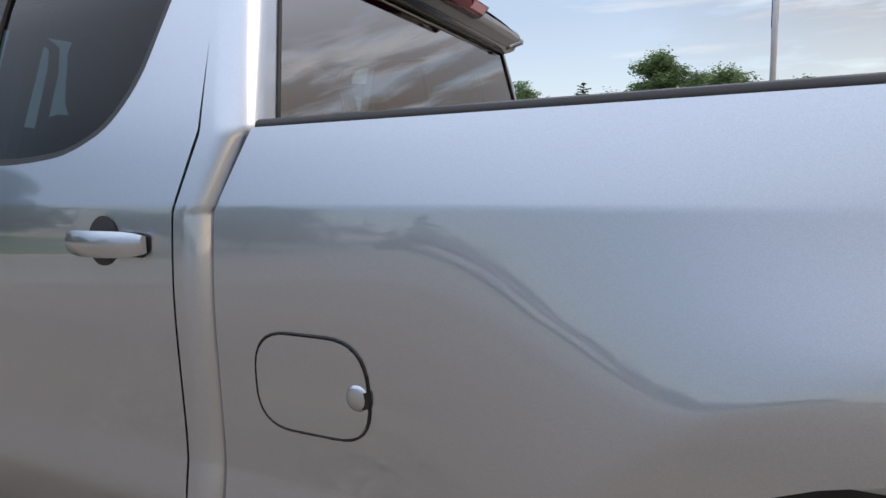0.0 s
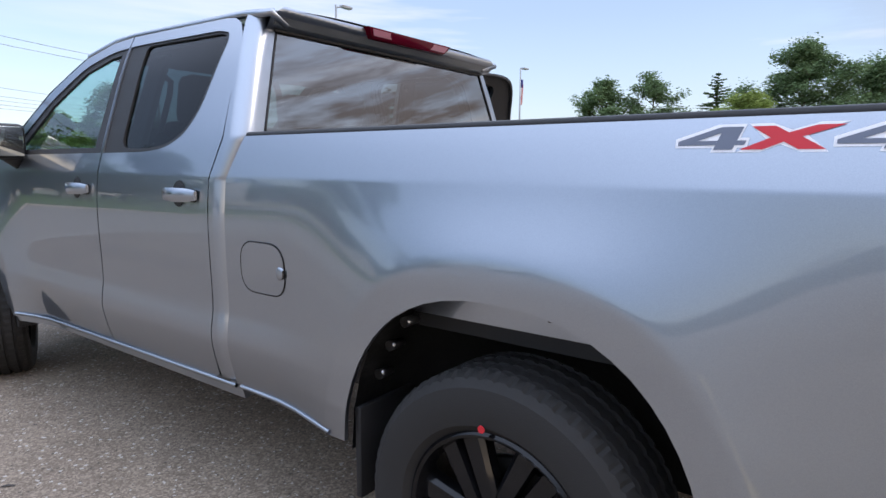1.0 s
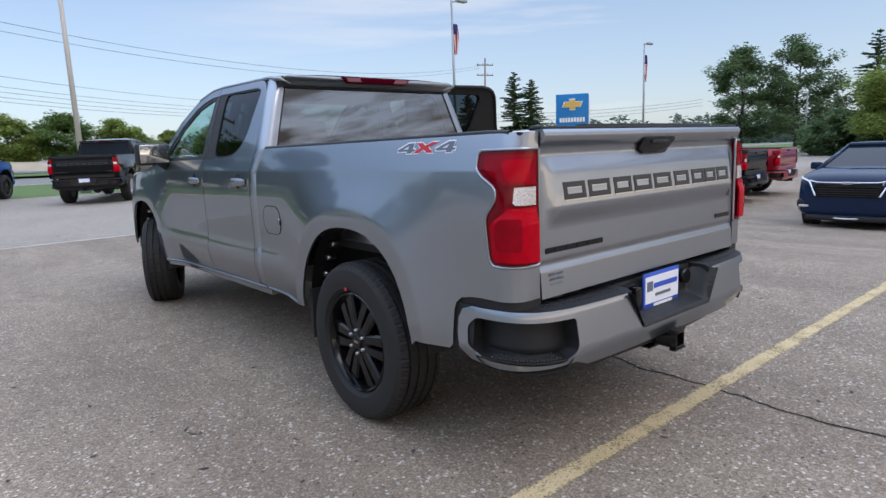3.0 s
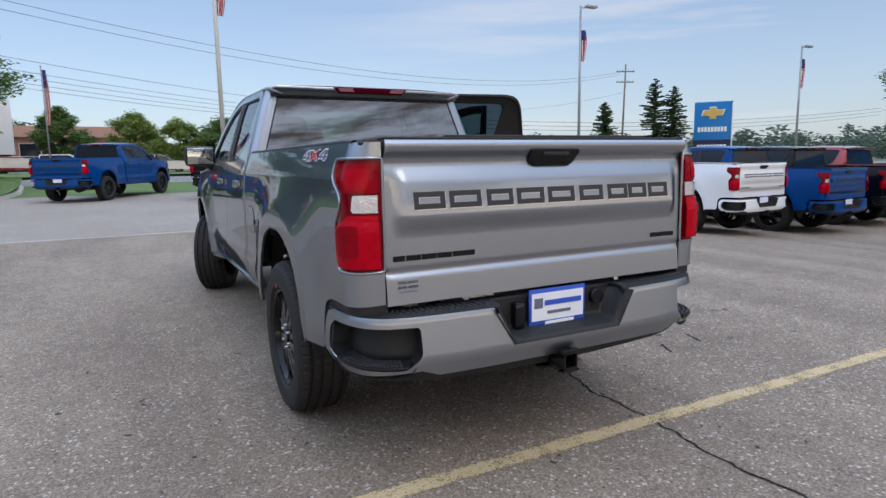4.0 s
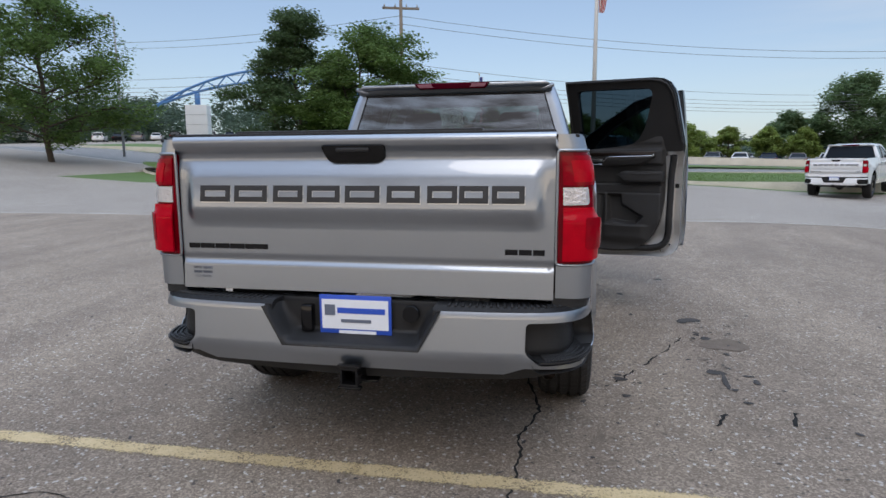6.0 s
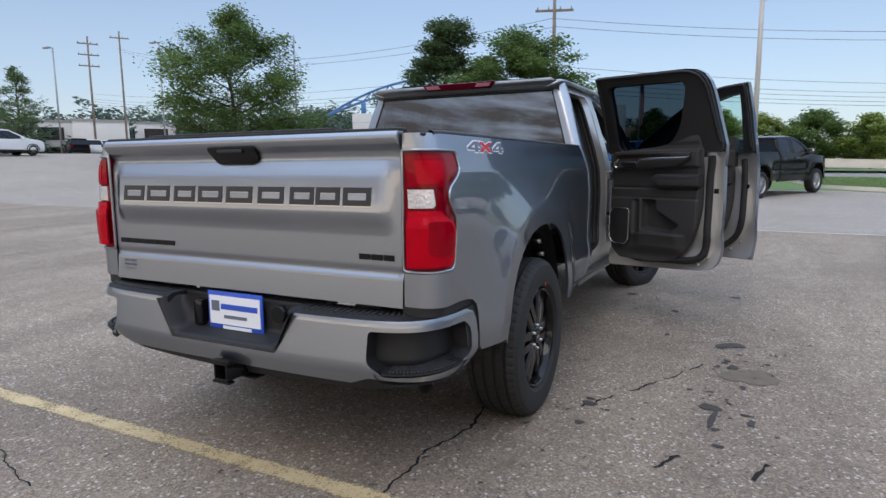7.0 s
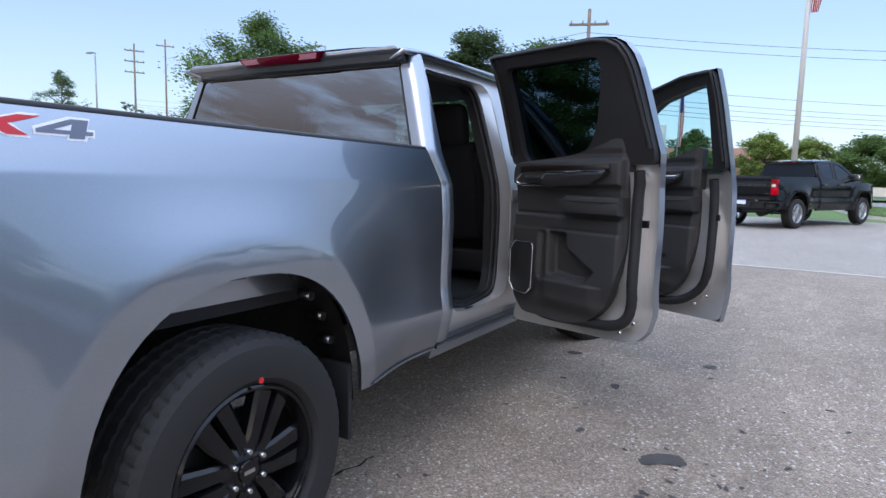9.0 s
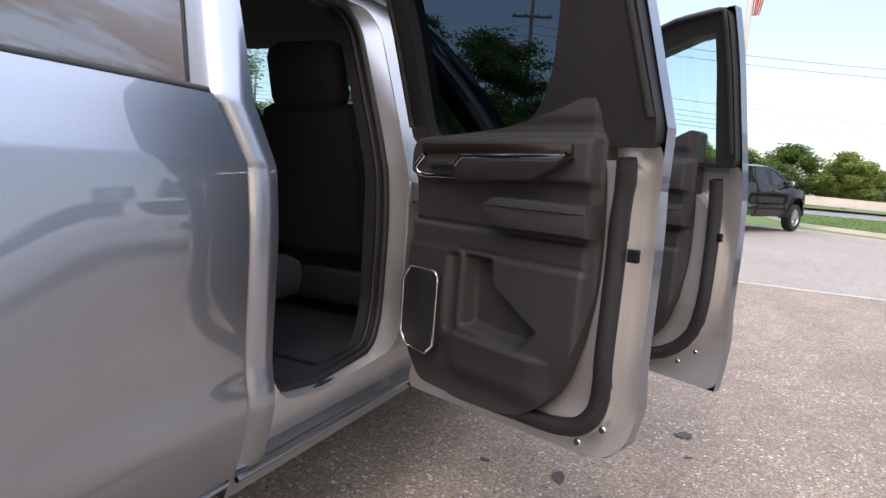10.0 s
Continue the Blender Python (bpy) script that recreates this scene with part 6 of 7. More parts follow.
def ribbon(name, line, width, mat, label, category, lift=0.004, jitter=0.0, seed=1, kind="structure"):
    """A thin strip on the ground along a line, its edges a little uneven."""
    rnd = random.Random(seed)
    bm = bmesh.new()
    pts = [Vector(p) for p in line]
    prev = None
    for i, p in enumerate(pts):
        a, b = pts[max(0, i - 1)], pts[min(len(pts) - 1, i + 1)]
        d = (b - a).normalized()
        n = Vector((-d.y, d.x))
        w = width / 2
        w1, w2 = w * (1 + jitter * rnd.uniform(-1, 1)), w * (1 + jitter * rnd.uniform(-1, 1))
        z = ground_z(p.y, p.x) + lift
        row = (bm.verts.new((p.x + n.x * w1, p.y + n.y * w1, z)), bm.verts.new((p.x - n.x * w2, p.y - n.y * w2, z)))
        if prev:
            bm.faces.new((prev[0], prev[1], row[1], row[0]))
        prev = row
    bmesh.ops.recalc_face_normals(bm, faces=bm.faces)
    for f in bm.faces:
        if f.normal.z < 0:
            f.normal_flip()
    return tagged(part(name, bm, mat, None), label, category, kind=kind)


ribbon("parking_line", [(x, -0.185 + 0.006 * math.sin(x * 3)) for x in np.arange(-9, 7.6, 0.05)], 0.156, YELLOWLINE, "faded yellow painted parking line on asphalt", "line", jitter=0.13)
ribbon("lot_seam", [(x, LOT_EDGE + 0.03 * math.sin(x)) for x in np.arange(-20, 30, 0.5)], 0.10, WHITELINE, "pale seam line across the lot", "line", jitter=0.3)


def crack(line, width, seed):
    rnd = random.Random(seed)
    pts = resample(line, 0.035, False)
    ox, out = 0.0, []
    for i, p in enumerate(pts):
        ox = 0.85 * ox + rnd.uniform(-0.014, 0.014)
        d = Vector(line[-1]) - Vector(line[0])
        n = Vector((-d.y, d.x)).normalized()
        out.append((p[0] + n.x * ox, p[1] + n.y * ox))
    ribbon("asphalt_crack", out, width, CRACKFILL, "thin dark crack running through the asphalt", "crack", lift=0.003, jitter=0.75, seed=seed)


crack([(0.62, -2.6), (0.63, -1.0), (0.66, -0.31), (0.66, 0.2), (0.72, 0.71), (0.62, 1.3), (0.7, 1.9)], 0.013, 3)
for _k, _l in enumerate(([(1.17, 1.09), (1.30, 1.32)], [(1.36, 1.43), (1.50, 1.66)], [(1.53, 1.72), (1.62, 1.92)], [(1.64, 1.97), (1.72, 2.11)])):
    crack(_l, 0.012, 40 + _k)
crack([(2.0, 0.62), (2.05, 0.80)], 0.024, 47)
crack([(1.62, 0.55), (1.70, 0.72)], 0.016, 48)
crack([(-2.0, -0.9), (-1.2, -0.6), (-0.7, -0.75)], 0.006, 6)


def blot(x, y, rx, ry, turn, seed, mat=None, lift=0.0045):
    rnd = random.Random(seed)
    bm = bmesh.new()
    n = 26
    ph = [rnd.uniform(0, 6.28) for _ in range(4)]
    vs = []
    for i in range(n):
        a = 2 * math.pi * i / n
        r = 1 + 0.16 * math.sin(2 * a + ph[0]) + 0.10 * math.sin(3 * a + ph[1]) + 0.06 * math.sin(5 * a + ph[2]) + 0.07 * math.sin(11 * a + ph[3])
        px, py = rx * r * math.cos(a), ry * r * math.sin(a)
        c, s = math.cos(radians(turn)), math.sin(radians(turn))
        vs.append(bm.verts.new((x + c * px - s * py, y + s * px + c * py, ground_z(y, x) + lift)))
    bm.faces.new(vs)
    tagged(part("oil_stain", bm, mat or STAIN, None), "dark irregular oil stain on the asphalt", "stain", "stains on the lot", kind="structure")


blot(1.80, 1.37, 0.052, 0.05, 20, 11)
blot(1.82, 1.21, 0.017, 0.13, -8, 12)
blot(1.84, 1.08, 0.022, 0.02, 0, 15)
blot(1.88, 2.63, 0.085, 0.07, 20, 13)
blot(1.82, 2.57, 0.05, 0.045, 60, 16)
blot(1.90, 2.12, 0.035, 0.045, 30, 14)
blot(1.85, 2.2, 0.02, 0.02, 0, 17)
blot(2.0, 1.98, 0.15, 0.16, 0, 18, DAMP, 0.0035)
for _x, _y, _a, _b in ((1.2, 1.15, 0.045, 0.03), (1.19, 1.22, 0.03, 0.015), (2.0, 1.23, 0.022, 0.04), (1.98, 1.33, 0.03, 0.018), (1.86, 0.89, 0.025, 0.02), (1.96, 1.76, 0.02, 0.03), (1.68, 1.6, 0.018, 0.014), (1.88, 4.31, 0.04, 0.05), (1.41, 3.52, 0.03, 0.05), (0.95, 4.1, 0.05, 0.05), (1.43, 2.74, 0.02, 0.03), (1.21, 0.88, 0.03, 0.02)):
    blot(_x, _y, _a, _b, 0, int(_x * 100 + _y * 1000))
_rnd = random.Random(21)
for _k in range(46):
    _x, _y = _rnd.uniform(0.9, 3.4), _rnd.uniform(0.4, 4.2)
    blot(_x, _y, _rnd.uniform(0.008, 0.026), _rnd.uniform(0.006, 0.016), _rnd.uniform(0, 180), 100 + _k)
for _k in range(40):
    _x, _y = _rnd.uniform(-3.2, -1.0), _rnd.uniform(0.2, 5.0)
    blot(_x, _y, _rnd.uniform(0.008, 0.03), _rnd.uniform(0.004, 0.012), _rnd.uniform(0, 180), 200 + _k)
for _k in range(36):
    _x, _y = _rnd.uniform(-2.2, 2.6), _rnd.uniform(-1.6, 1.0)
    blot(_x, _y, _rnd.uniform(0.006, 0.02), _rnd.uniform(0.004, 0.012), _rnd.uniform(0, 180), 300 + _k)
# drops spattered round the larger stains
for _cx, _cy in ((1.88, 2.63), (1.80, 1.37), (1.90, 2.12), (1.2, 1.15)):
    for _k in range(9):
        _a, _r = _rnd.uniform(0, 6.28), _rnd.uniform(0.08, 0.24)
        blot(_cx + _r * math.cos(_a), _cy + _r * math.sin(_a), _rnd.uniform(0.005, 0.018), _rnd.uniform(0.004, 0.012), _rnd.uniform(0, 180), 500 + _k)

# ---- the subject ----
pickup("pickup_truck", "silver-gray metallic four-door pickup with two doors standing open", PAINT, detail=True, open_right=True)

# ---- parked pickups ----


def park(x, y, heading, drop=0.0):
    """A pose for a truck whose rear axle's middle stands at x, y; heading in degrees, 0 along +y, clockwise negative."""
    return pose(x, y, ground_z(y, x) + drop, 1.0, 0, heading) @ pose(0, -WHEEL_Y[0], 0)


pickup("pickup_truck", "black four-door pickup with bright wheels on the pale lot", BLACK, park(1.49, 19.8, -28), group="parked pickups", rims=SILVERPART)
pickup("pickup_truck", "bright blue pickup parked beside the grass island", BLUE, park(-3.15, 21.6, -29), group="parked pickups")
pickup("pickup_truck", "white pickup parked at the far edge of the lot", WHITE, park(10.9, 22.2, -33), group="parked pickups")
pickup("pickup_truck", "white pickup on large black wheels", WHITE, park(9.35, 6.5, 5.5, 0.02), group="parked pickups", big_tyres=1.06)
pickup("pickup_truck", "blue pickup parked beside the white one", BLUE, park(12.1, 6.4, 4.5), group="parked pickups")
pickup("pickup_truck", "black pickup in the parked row", BLACK, park(14.8, 6.6, 4.5), group="parked pickups")
pickup("pickup_truck", "red pickup at the end of the row", RED, park(17.5, 6.8, 4.5), group="parked pickups")
pickup("pickup_truck", "black pickup standing on the road by the entrance", BLACK, park(-26.6, 51.2, -75), group="parked pickups")

# ---- cars ----


def car(label, paint, m0, suv=True, detail=False, group="parked cars", name="parked_car"):
    """A closed car, forward +y: body, glasshouse, lamps, grille, wheels."""
    c = tagged(empty(name, m0), label, "car", group)
    L, W, H = (4.65, 0.92, 1.63) if suv else (4.6, 0.90, 1.45)
    belt = (1.12 if detail else 1.04) if suv else 0.92
    nose = [(3.45, W, 0.26, belt + 0.05), (4.0, W - 0.01, 0.27, belt + 0.005), (4.35, W - 0.03, 0.28, belt - 0.05), (L - 0.12, W - 0.10, 0.26, belt - 0.13), (L, W - 0.22, 0.32, belt - 0.22)] if suv else [(3.4, W, 0.26, belt - 0.03), (4.0, W - 0.02, 0.27, belt - 0.09), (4.4, W - 0.08, 0.30, belt - 0.18), (L - 0.06, W - 0.20, 0.34, belt - 0.30), (L, W - 0.28, 0.42, belt - 0.42)]
    st = [(0.0, 0.78, 0.42, belt - 0.05), (0.12, 0.88, 0.32, belt), (0.9, W, 0.26, belt), (2.4, W, 0.26, belt - 0.01)] + nose
    bm = bmesh.new()
    rows = []
    for y, w, z0, z1 in st:
        ring = [(w * 0.86, z0), (w, z0 + 0.12), (w * 1.0, z0 + 0.30), (w * 0.985, z1 - 0.14), (w * 0.95, z1 - 0.02), (w * 0.80, z1 + 0.015), (w * 0.4, z1 + 0.03)]
        full = [(-x, z) for x, z in ring] + [(x, z) for x, z in ring[::-1]]
        rows.append([bm.verts.new((x, y, z)) for x, z in full])
    for a, b in zip(rows, rows[1:]):
        for k in range(len(a)):
            bm.faces.new((a[k], a[(k + 1) % len(a)], b[(k + 1) % len(a)], b[k]))
    bm.faces.new(rows[0]); bm.faces.new(rows[-1][::-1])
    bmesh.ops.recalc_face_normals(bm, faces=bm.faces)
    body = part("body", smooth(bm, 45), paint, c)
    if detail:
        body.modifiers.new("rounding", "SUBSURF").levels = 2
        body.modifiers["rounding"].render_levels = 2
    ry0, ry1 = (0.35, 2.45) if suv else (0.9, 2.6)
    by0, by1 = (0.08, 3.55) if suv else (0.35, 3.45)
    wb, wr = W * 0.90, W * 0.66
    low = [(-wb, by0), (wb, by0), (wb, by1), (-wb, by1)]
    top = [(-wr, ry0), (wr, ry0), (wr, ry1), (-wr, ry1)]
    names = ("rear_window", "side_window", "windscreen", "side_window")
    for i in range(4):
        bm = bmesh.new()
        j = (i + 1) % 4
        q = [Vector((*low[i], belt - 0.01)), Vector((*low[j], belt - 0.01)), Vector((*top[j], H - 0.07)), Vector((*top[i], H - 0.07))]
        bm.faces.new([bm.verts.new(p) for p in q])
        bmesh.ops.recalc_face_normals(bm, faces=bm.faces)
        part(names[i], bm, DARKGLASS, c, "dark glass")
        part("pillar", rod(q[0], q[3], 0.045, 0.04, 6), paint, c)
        if i in (1, 3):
            for f in (0.36, 0.66):
                part("pillar", rod(q[0].lerp(q[1], f), q[3].lerp(q[2], f), 0.035, 0.03, 6), GLOSSBLACK, c)
    bm = bmesh.new()
    box(bm, -wr - 0.02, wr + 0.02, ry0 - 0.1, ry1 + 0.05, H - 0.10, H - 0.01, 0.042)
    part("roof", smooth(bm, 50), paint, c)
    for x in (-1, 1):
        for y in (0.85, 3.72):
            w = empty("wheel", pose(x * (W - 0.10), y, 0.34), c)
            part("tyre", revolve([(-0.1, 0.22), (-0.115, 0.28), (-0.09, 0.335), (0.09, 0.335), (0.115, 0.28), (0.1, 0.22)], 28), RUBBER, w)
            bm = bmesh.new()
            for k in range(5):
                r = Matrix.Rotation(2 * math.pi * k / 5, 4, "X")
                box(bm, x * 0.05, x * 0.09, -0.03, 0.03, 0.0, 0.21, 0, r)
            part("rim", bm, SILVERPART, w)
            part("rim_dish", rod((x * 0.0, 0, 0), (x * 0.04, 0, 0), 0.225, None, 24), GLOSSBLACK, w)
            part("arch", tube([(x * (W + 0.0), y + 0.40 * math.cos(a), 0.36 + 0.38 * math.sin(a)) for a in np.linspace(0, math.pi, 13)], 0.035, 6), PLASTIC, c)
        part("tail_light", boxes((x * 0.55, x * 0.86, 0.0, 0.14, belt - 0.24, belt - 0.08), bevel=0.02), LENSRED, c)
        part("sill", boxes((x * (W - 0.05), x * (W + 0.01), 1.2, 3.35, 0.22, 0.34), bevel=0.02), PLASTIC, c)
        hl = [(0.46, belt - 0.19), (0.62, belt - 0.15), (0.84, belt - 0.09), (0.84, belt - 0.17), (0.60, belt - 0.25), (0.50, belt - 0.25)] if suv else [(0.42, belt - 0.24), (0.60, belt - 0.20), (0.78, belt - 0.16), (0.76, belt - 0.25), (0.58, belt - 0.33)]
        part("headlight", prism([(x * u, v) for u, v in hl], lambda u, v, d: (u, L - 0.10 - 0.75 * max(0, abs(u) - 0.48) + d, v), 0.06 if not suv else 0.10), LENSCLEAR, c, "slim clear headlight")
        part("mirror", boxes((x * (W + 0.0), x * (W + 0.2), 2.95, 3.07, belt - 0.02, belt + 0.13), bevel=0.03), paint, c)
    part("grille", boxes((-0.52, 0.52, L - 0.10, L + 0.02, belt - 0.45, belt - 0.17) if suv else (-0.56, 0.56, L - 0.10, L + 0.02, belt - 0.55, belt - 0.26), bevel=0.03), GLOSSBLACK, c)
    part("lower_grille", boxes((-0.66, 0.66, L - 0.14, L + 0.02, 0.24, 0.34 if detail else 0.46), bevel=0.03), PLASTIC, c)
    if detail:
        for k in range(6):
            part("grille_bar", boxes((-0.48, 0.48, L + 0.015, L + 0.03, belt - 0.43 + k * 0.042, belt - 0.42 + k * 0.042)), PLASTIC, c)
        part("chrome_bar", tube([(-0.62, L - 0.04, belt - 0.15), (-0.48, L + 0.03, belt - 0.18), (0, L + 0.04, belt - 0.19), (0.48, L + 0.03, belt - 0.18), (0.62, L - 0.04, belt - 0.15)], 0.014, 6), CHROME, c)
        part("emblem", boxes((-0.08, 0.08, L + 0.045, L + 0.06, belt - 0.215, belt - 0.165), bevel=0.005), CHROME, c)
        for x in (-1, 1):
            part("chrome_hook", tube([(x * 0.80, L - 0.16, belt - 0.11), (x * 0.62, L - 0.02, belt - 0.17), (x * 0.50, L + 0.035, belt - 0.43)], 0.020, 6), CHROME, c)
            part("fog_surround", boxes((x * 0.58, x * 0.84, L - 0.34, L - 0.05, 0.46, 0.62), bevel=0.04), PLASTIC, c)
            part("fog_lamp", boxes((x * 0.60, x * 0.80, L - 0.30, L - 0.035, 0.47, 0.52), bevel=0.015), LENSCLEAR, c)
        part("bumper_line", tube([(-0.62, L - 0.06, 0.30), (0, L + 0.035, 0.285), (0.62, L - 0.06, 0.30)], 0.018, 6), CHROME, c)
    return c


def parked(x, y, heading):
    return pose(x, y, ground_z(min(y, 200), x), 0, 0, heading) @ pose(0, -2.3, 0)


car("dark blue compact sport utility car facing the lot", NAVY, parked(12.3, 1.92, 91), True, True)
car("silver car parked beside the dark blue one", WHITE, parked(13.5, -1.2, 90), True)
for _k, (_x, _y, _p) in enumerate(((-40.8, 20.2, WHITE), (-43.5, 20.0, WHITE), (-46.2, 19.8, WHITE), (-48.9, 19.6, RED), (-51.6, 19.4, RED), (-54.3, 19.2, WHITE), (-58, 36.0, BLACK), (-59.5, 38.5, WHITE), (-61, 41.0, WHITE))):
    car(("white", "red", "black", "gray")[(0 if _p is WHITE else 1 if _p is RED else 2 if _p is BLACK else 3)] + " sport utility car in a far row", _p, parked(_x, _y, 4 if _k < 6 else 65), True, group="far parked row")
for _k in range(7):
    car(("gray", "white", "black")[_k % 3] + " car parked along the road", (GREY, WHITE, BLACK)[_k % 3], parked(-20.5 + _k * 3.6, 57.0 + 0.4 * _k, 75 if _k % 2 else -95), _k % 2 == 0, group="cars by the road")
for _k in range(6):
    car(("gray", "white", "blue")[_k % 3] + " car in the car park beyond the road", (GREY, WHITE, NAVY)[_k % 3], parked(17.5 + _k * 2.7, 70.5 - 0.5 * _k, -20), False, group="cars beyond the road")
for _k in range(12):
    car(("white", "gray")[_k % 3 == 2] + " car in a far hillside row", (WHITE, WHITE, GREY)[_k % 3], parked(11.0 + _k * 2.4, 108.0 - 0.5 * _k, 15), False, group="hillside car row")
for _k in range(10):
    car(("white", "black", "gray")[_k % 3] + " car in a distant lot", (WHITE, BLACK, GREY)[_k % 3], parked(-78 + _k * 2.7, 90.0 + 1.4 * _k, 30), _k % 2 == 0, group="distant lot")
car("dark car driving lane side by the entrance", RED, parked(-9.5, 56.5, -90), False, group="cars by the road")

# ---- grass islands and kerbs ----


def island(name, outline, mound, label):
    """A kerbed bed of grass with a low mound; short blades on it."""
    bm = bmesh.new()
    poly = rounded(outline, 2.2, 6)
    me = panel(name, poly, lambda x, y: (x, y, ground_z(y, x) + 0.165 + mound * step_up(22.5, 31, y)), 0.9, flip=False)
    g = tagged(part(name, me, TURF, None), label, "grass", kind="structure")
    c = Vector((sum(p[0] for p in poly) / len(poly), sum(p[1] for p in poly) / len(poly)))
    n = len(poly)
    rows = []
    for x, y in poly:
        v = (c - Vector((x, y))).normalized() * 0.18
        z = ground_z(y, x)
        rows.append([bm.verts.new(q) for q in ((x - v.x * 0.1, y - v.y * 0.1, z - 0.35), (x, y, z + 0.13), (x + v.x * 0.2, y + v.y * 0.2, z + 0.15), (x + v.x, y + v.y, z + 0.15), (x + v.x * 1.02, y + v.y * 1.02, z - 0.3))])
    for i in range(n):
        a, b = rows[i], rows[(i + 1) % n]
        for k in range(4):
            bm.faces.new((a[k], b[k], b[k + 1], a[k + 1]))
    bmesh.ops.recalc_face_normals(bm, faces=bm.faces)
    tagged(part("kerb", smooth(bm, 40), KERB, None), "pale concrete kerb round the grass", "kerb", kind="structure")
    # blades
    rnd = random.Random(5)
    vs, fs = [], []
    xs, ys = [p[0] for p in poly], [p[1] for p in poly]
    for _ in range(36000):
        x, y = rnd.uniform(max(min(xs), -30), min(max(xs), 30)), rnd.uniform(min(ys), min(max(ys), 36))
        if not inside((x, y), poly):
            continue
        z = ground_z(y, x) + 0.155 + mound * step_up(22.5, 31, y)
        h, w, a = rnd.uniform(0.03, 0.065), 0.014, rnd.uniform(0, 3.14)
        k = len(vs)
        vs += [(x - w * math.cos(a), y - w * math.sin(a), z), (x + w * math.cos(a), y + w * math.sin(a), z), (x + rnd.uniform(-0.04, 0.04), y, z + h)]
        fs.append((k, k + 1, k + 2))
    me = bpy.data.meshes.new("grass")
    me.from_pydata(vs, [], fs)
    tagged(part("grass", me, GRASS, None), "short green lawn blades", "grass", kind="stuff")


island("grass_island", [(-5.9, 20.5), (-5.5, 26.5), (-6.5, 35.2), (-22, 35.4), (-26.5, 33.2), (-24.5, 30.5), (-11.2, 21.9), (-8.6, 21.3)], 0.35, "mown green grass island with two trees")
island("grass_strip", [(4.6, 25.2), (60, 27.5), (60, 35), (3.5, 35)], 0.0, "green grass strip along the road")
island("grass_verge", [(-45, 47.5), (45, 47.5), (45, 53), (-45, 56)], 0.0, "grass verge beyond the road")
for _y, _w in ((36.0, 0.25), (47.0, 0.25)):
    ribbon("road_edge", [(x, _y) for x in np.arange(-60, 60.1, 4)], _w, KERB, "pale concrete road edge", "kerb", lift=0.03)

# ---- trees ----


def leaf_mesh(name, centres, size, rnd, flat=0.5, per=3):
    """Small bent leaves scattered round the given points."""
    vs, fs = [], []
    for c, spread in centres:
        for _ in range(per):
            g = Vector((rnd.gauss(0, 1), rnd.gauss(0, 1), rnd.gauss(0, 1)))
            if g.length > 1.9:
                g *= 1.9 * rnd.random() ** 0.4 / g.length
            p = Vector(c) + Vector((g.x, g.y, g.z * flat)) * spread
            a, b = rnd.uniform(0, 6.28), rnd.uniform(-0.9, 0.9)
            u = Vector((math.cos(a), math.sin(a), 0.35 * b))
            v = Vector((-math.sin(a) * 0.6, math.cos(a) * 0.6, b))
            s = size * rnd.uniform(0.7, 1.5)
            k = len(vs)
            vs += [tuple(p - u * s), tuple(p - v * s * 0.5 + u * s * 0.1), tuple(p + u * s), tuple(p + v * s * 0.5 - Vector((0, 0, 0.15 * s)))]
            fs.append((k, k + 1, k + 2, k + 3))
    me = bpy.data.meshes.new(name)
    me.from_pydata(vs, [], fs)
    return me


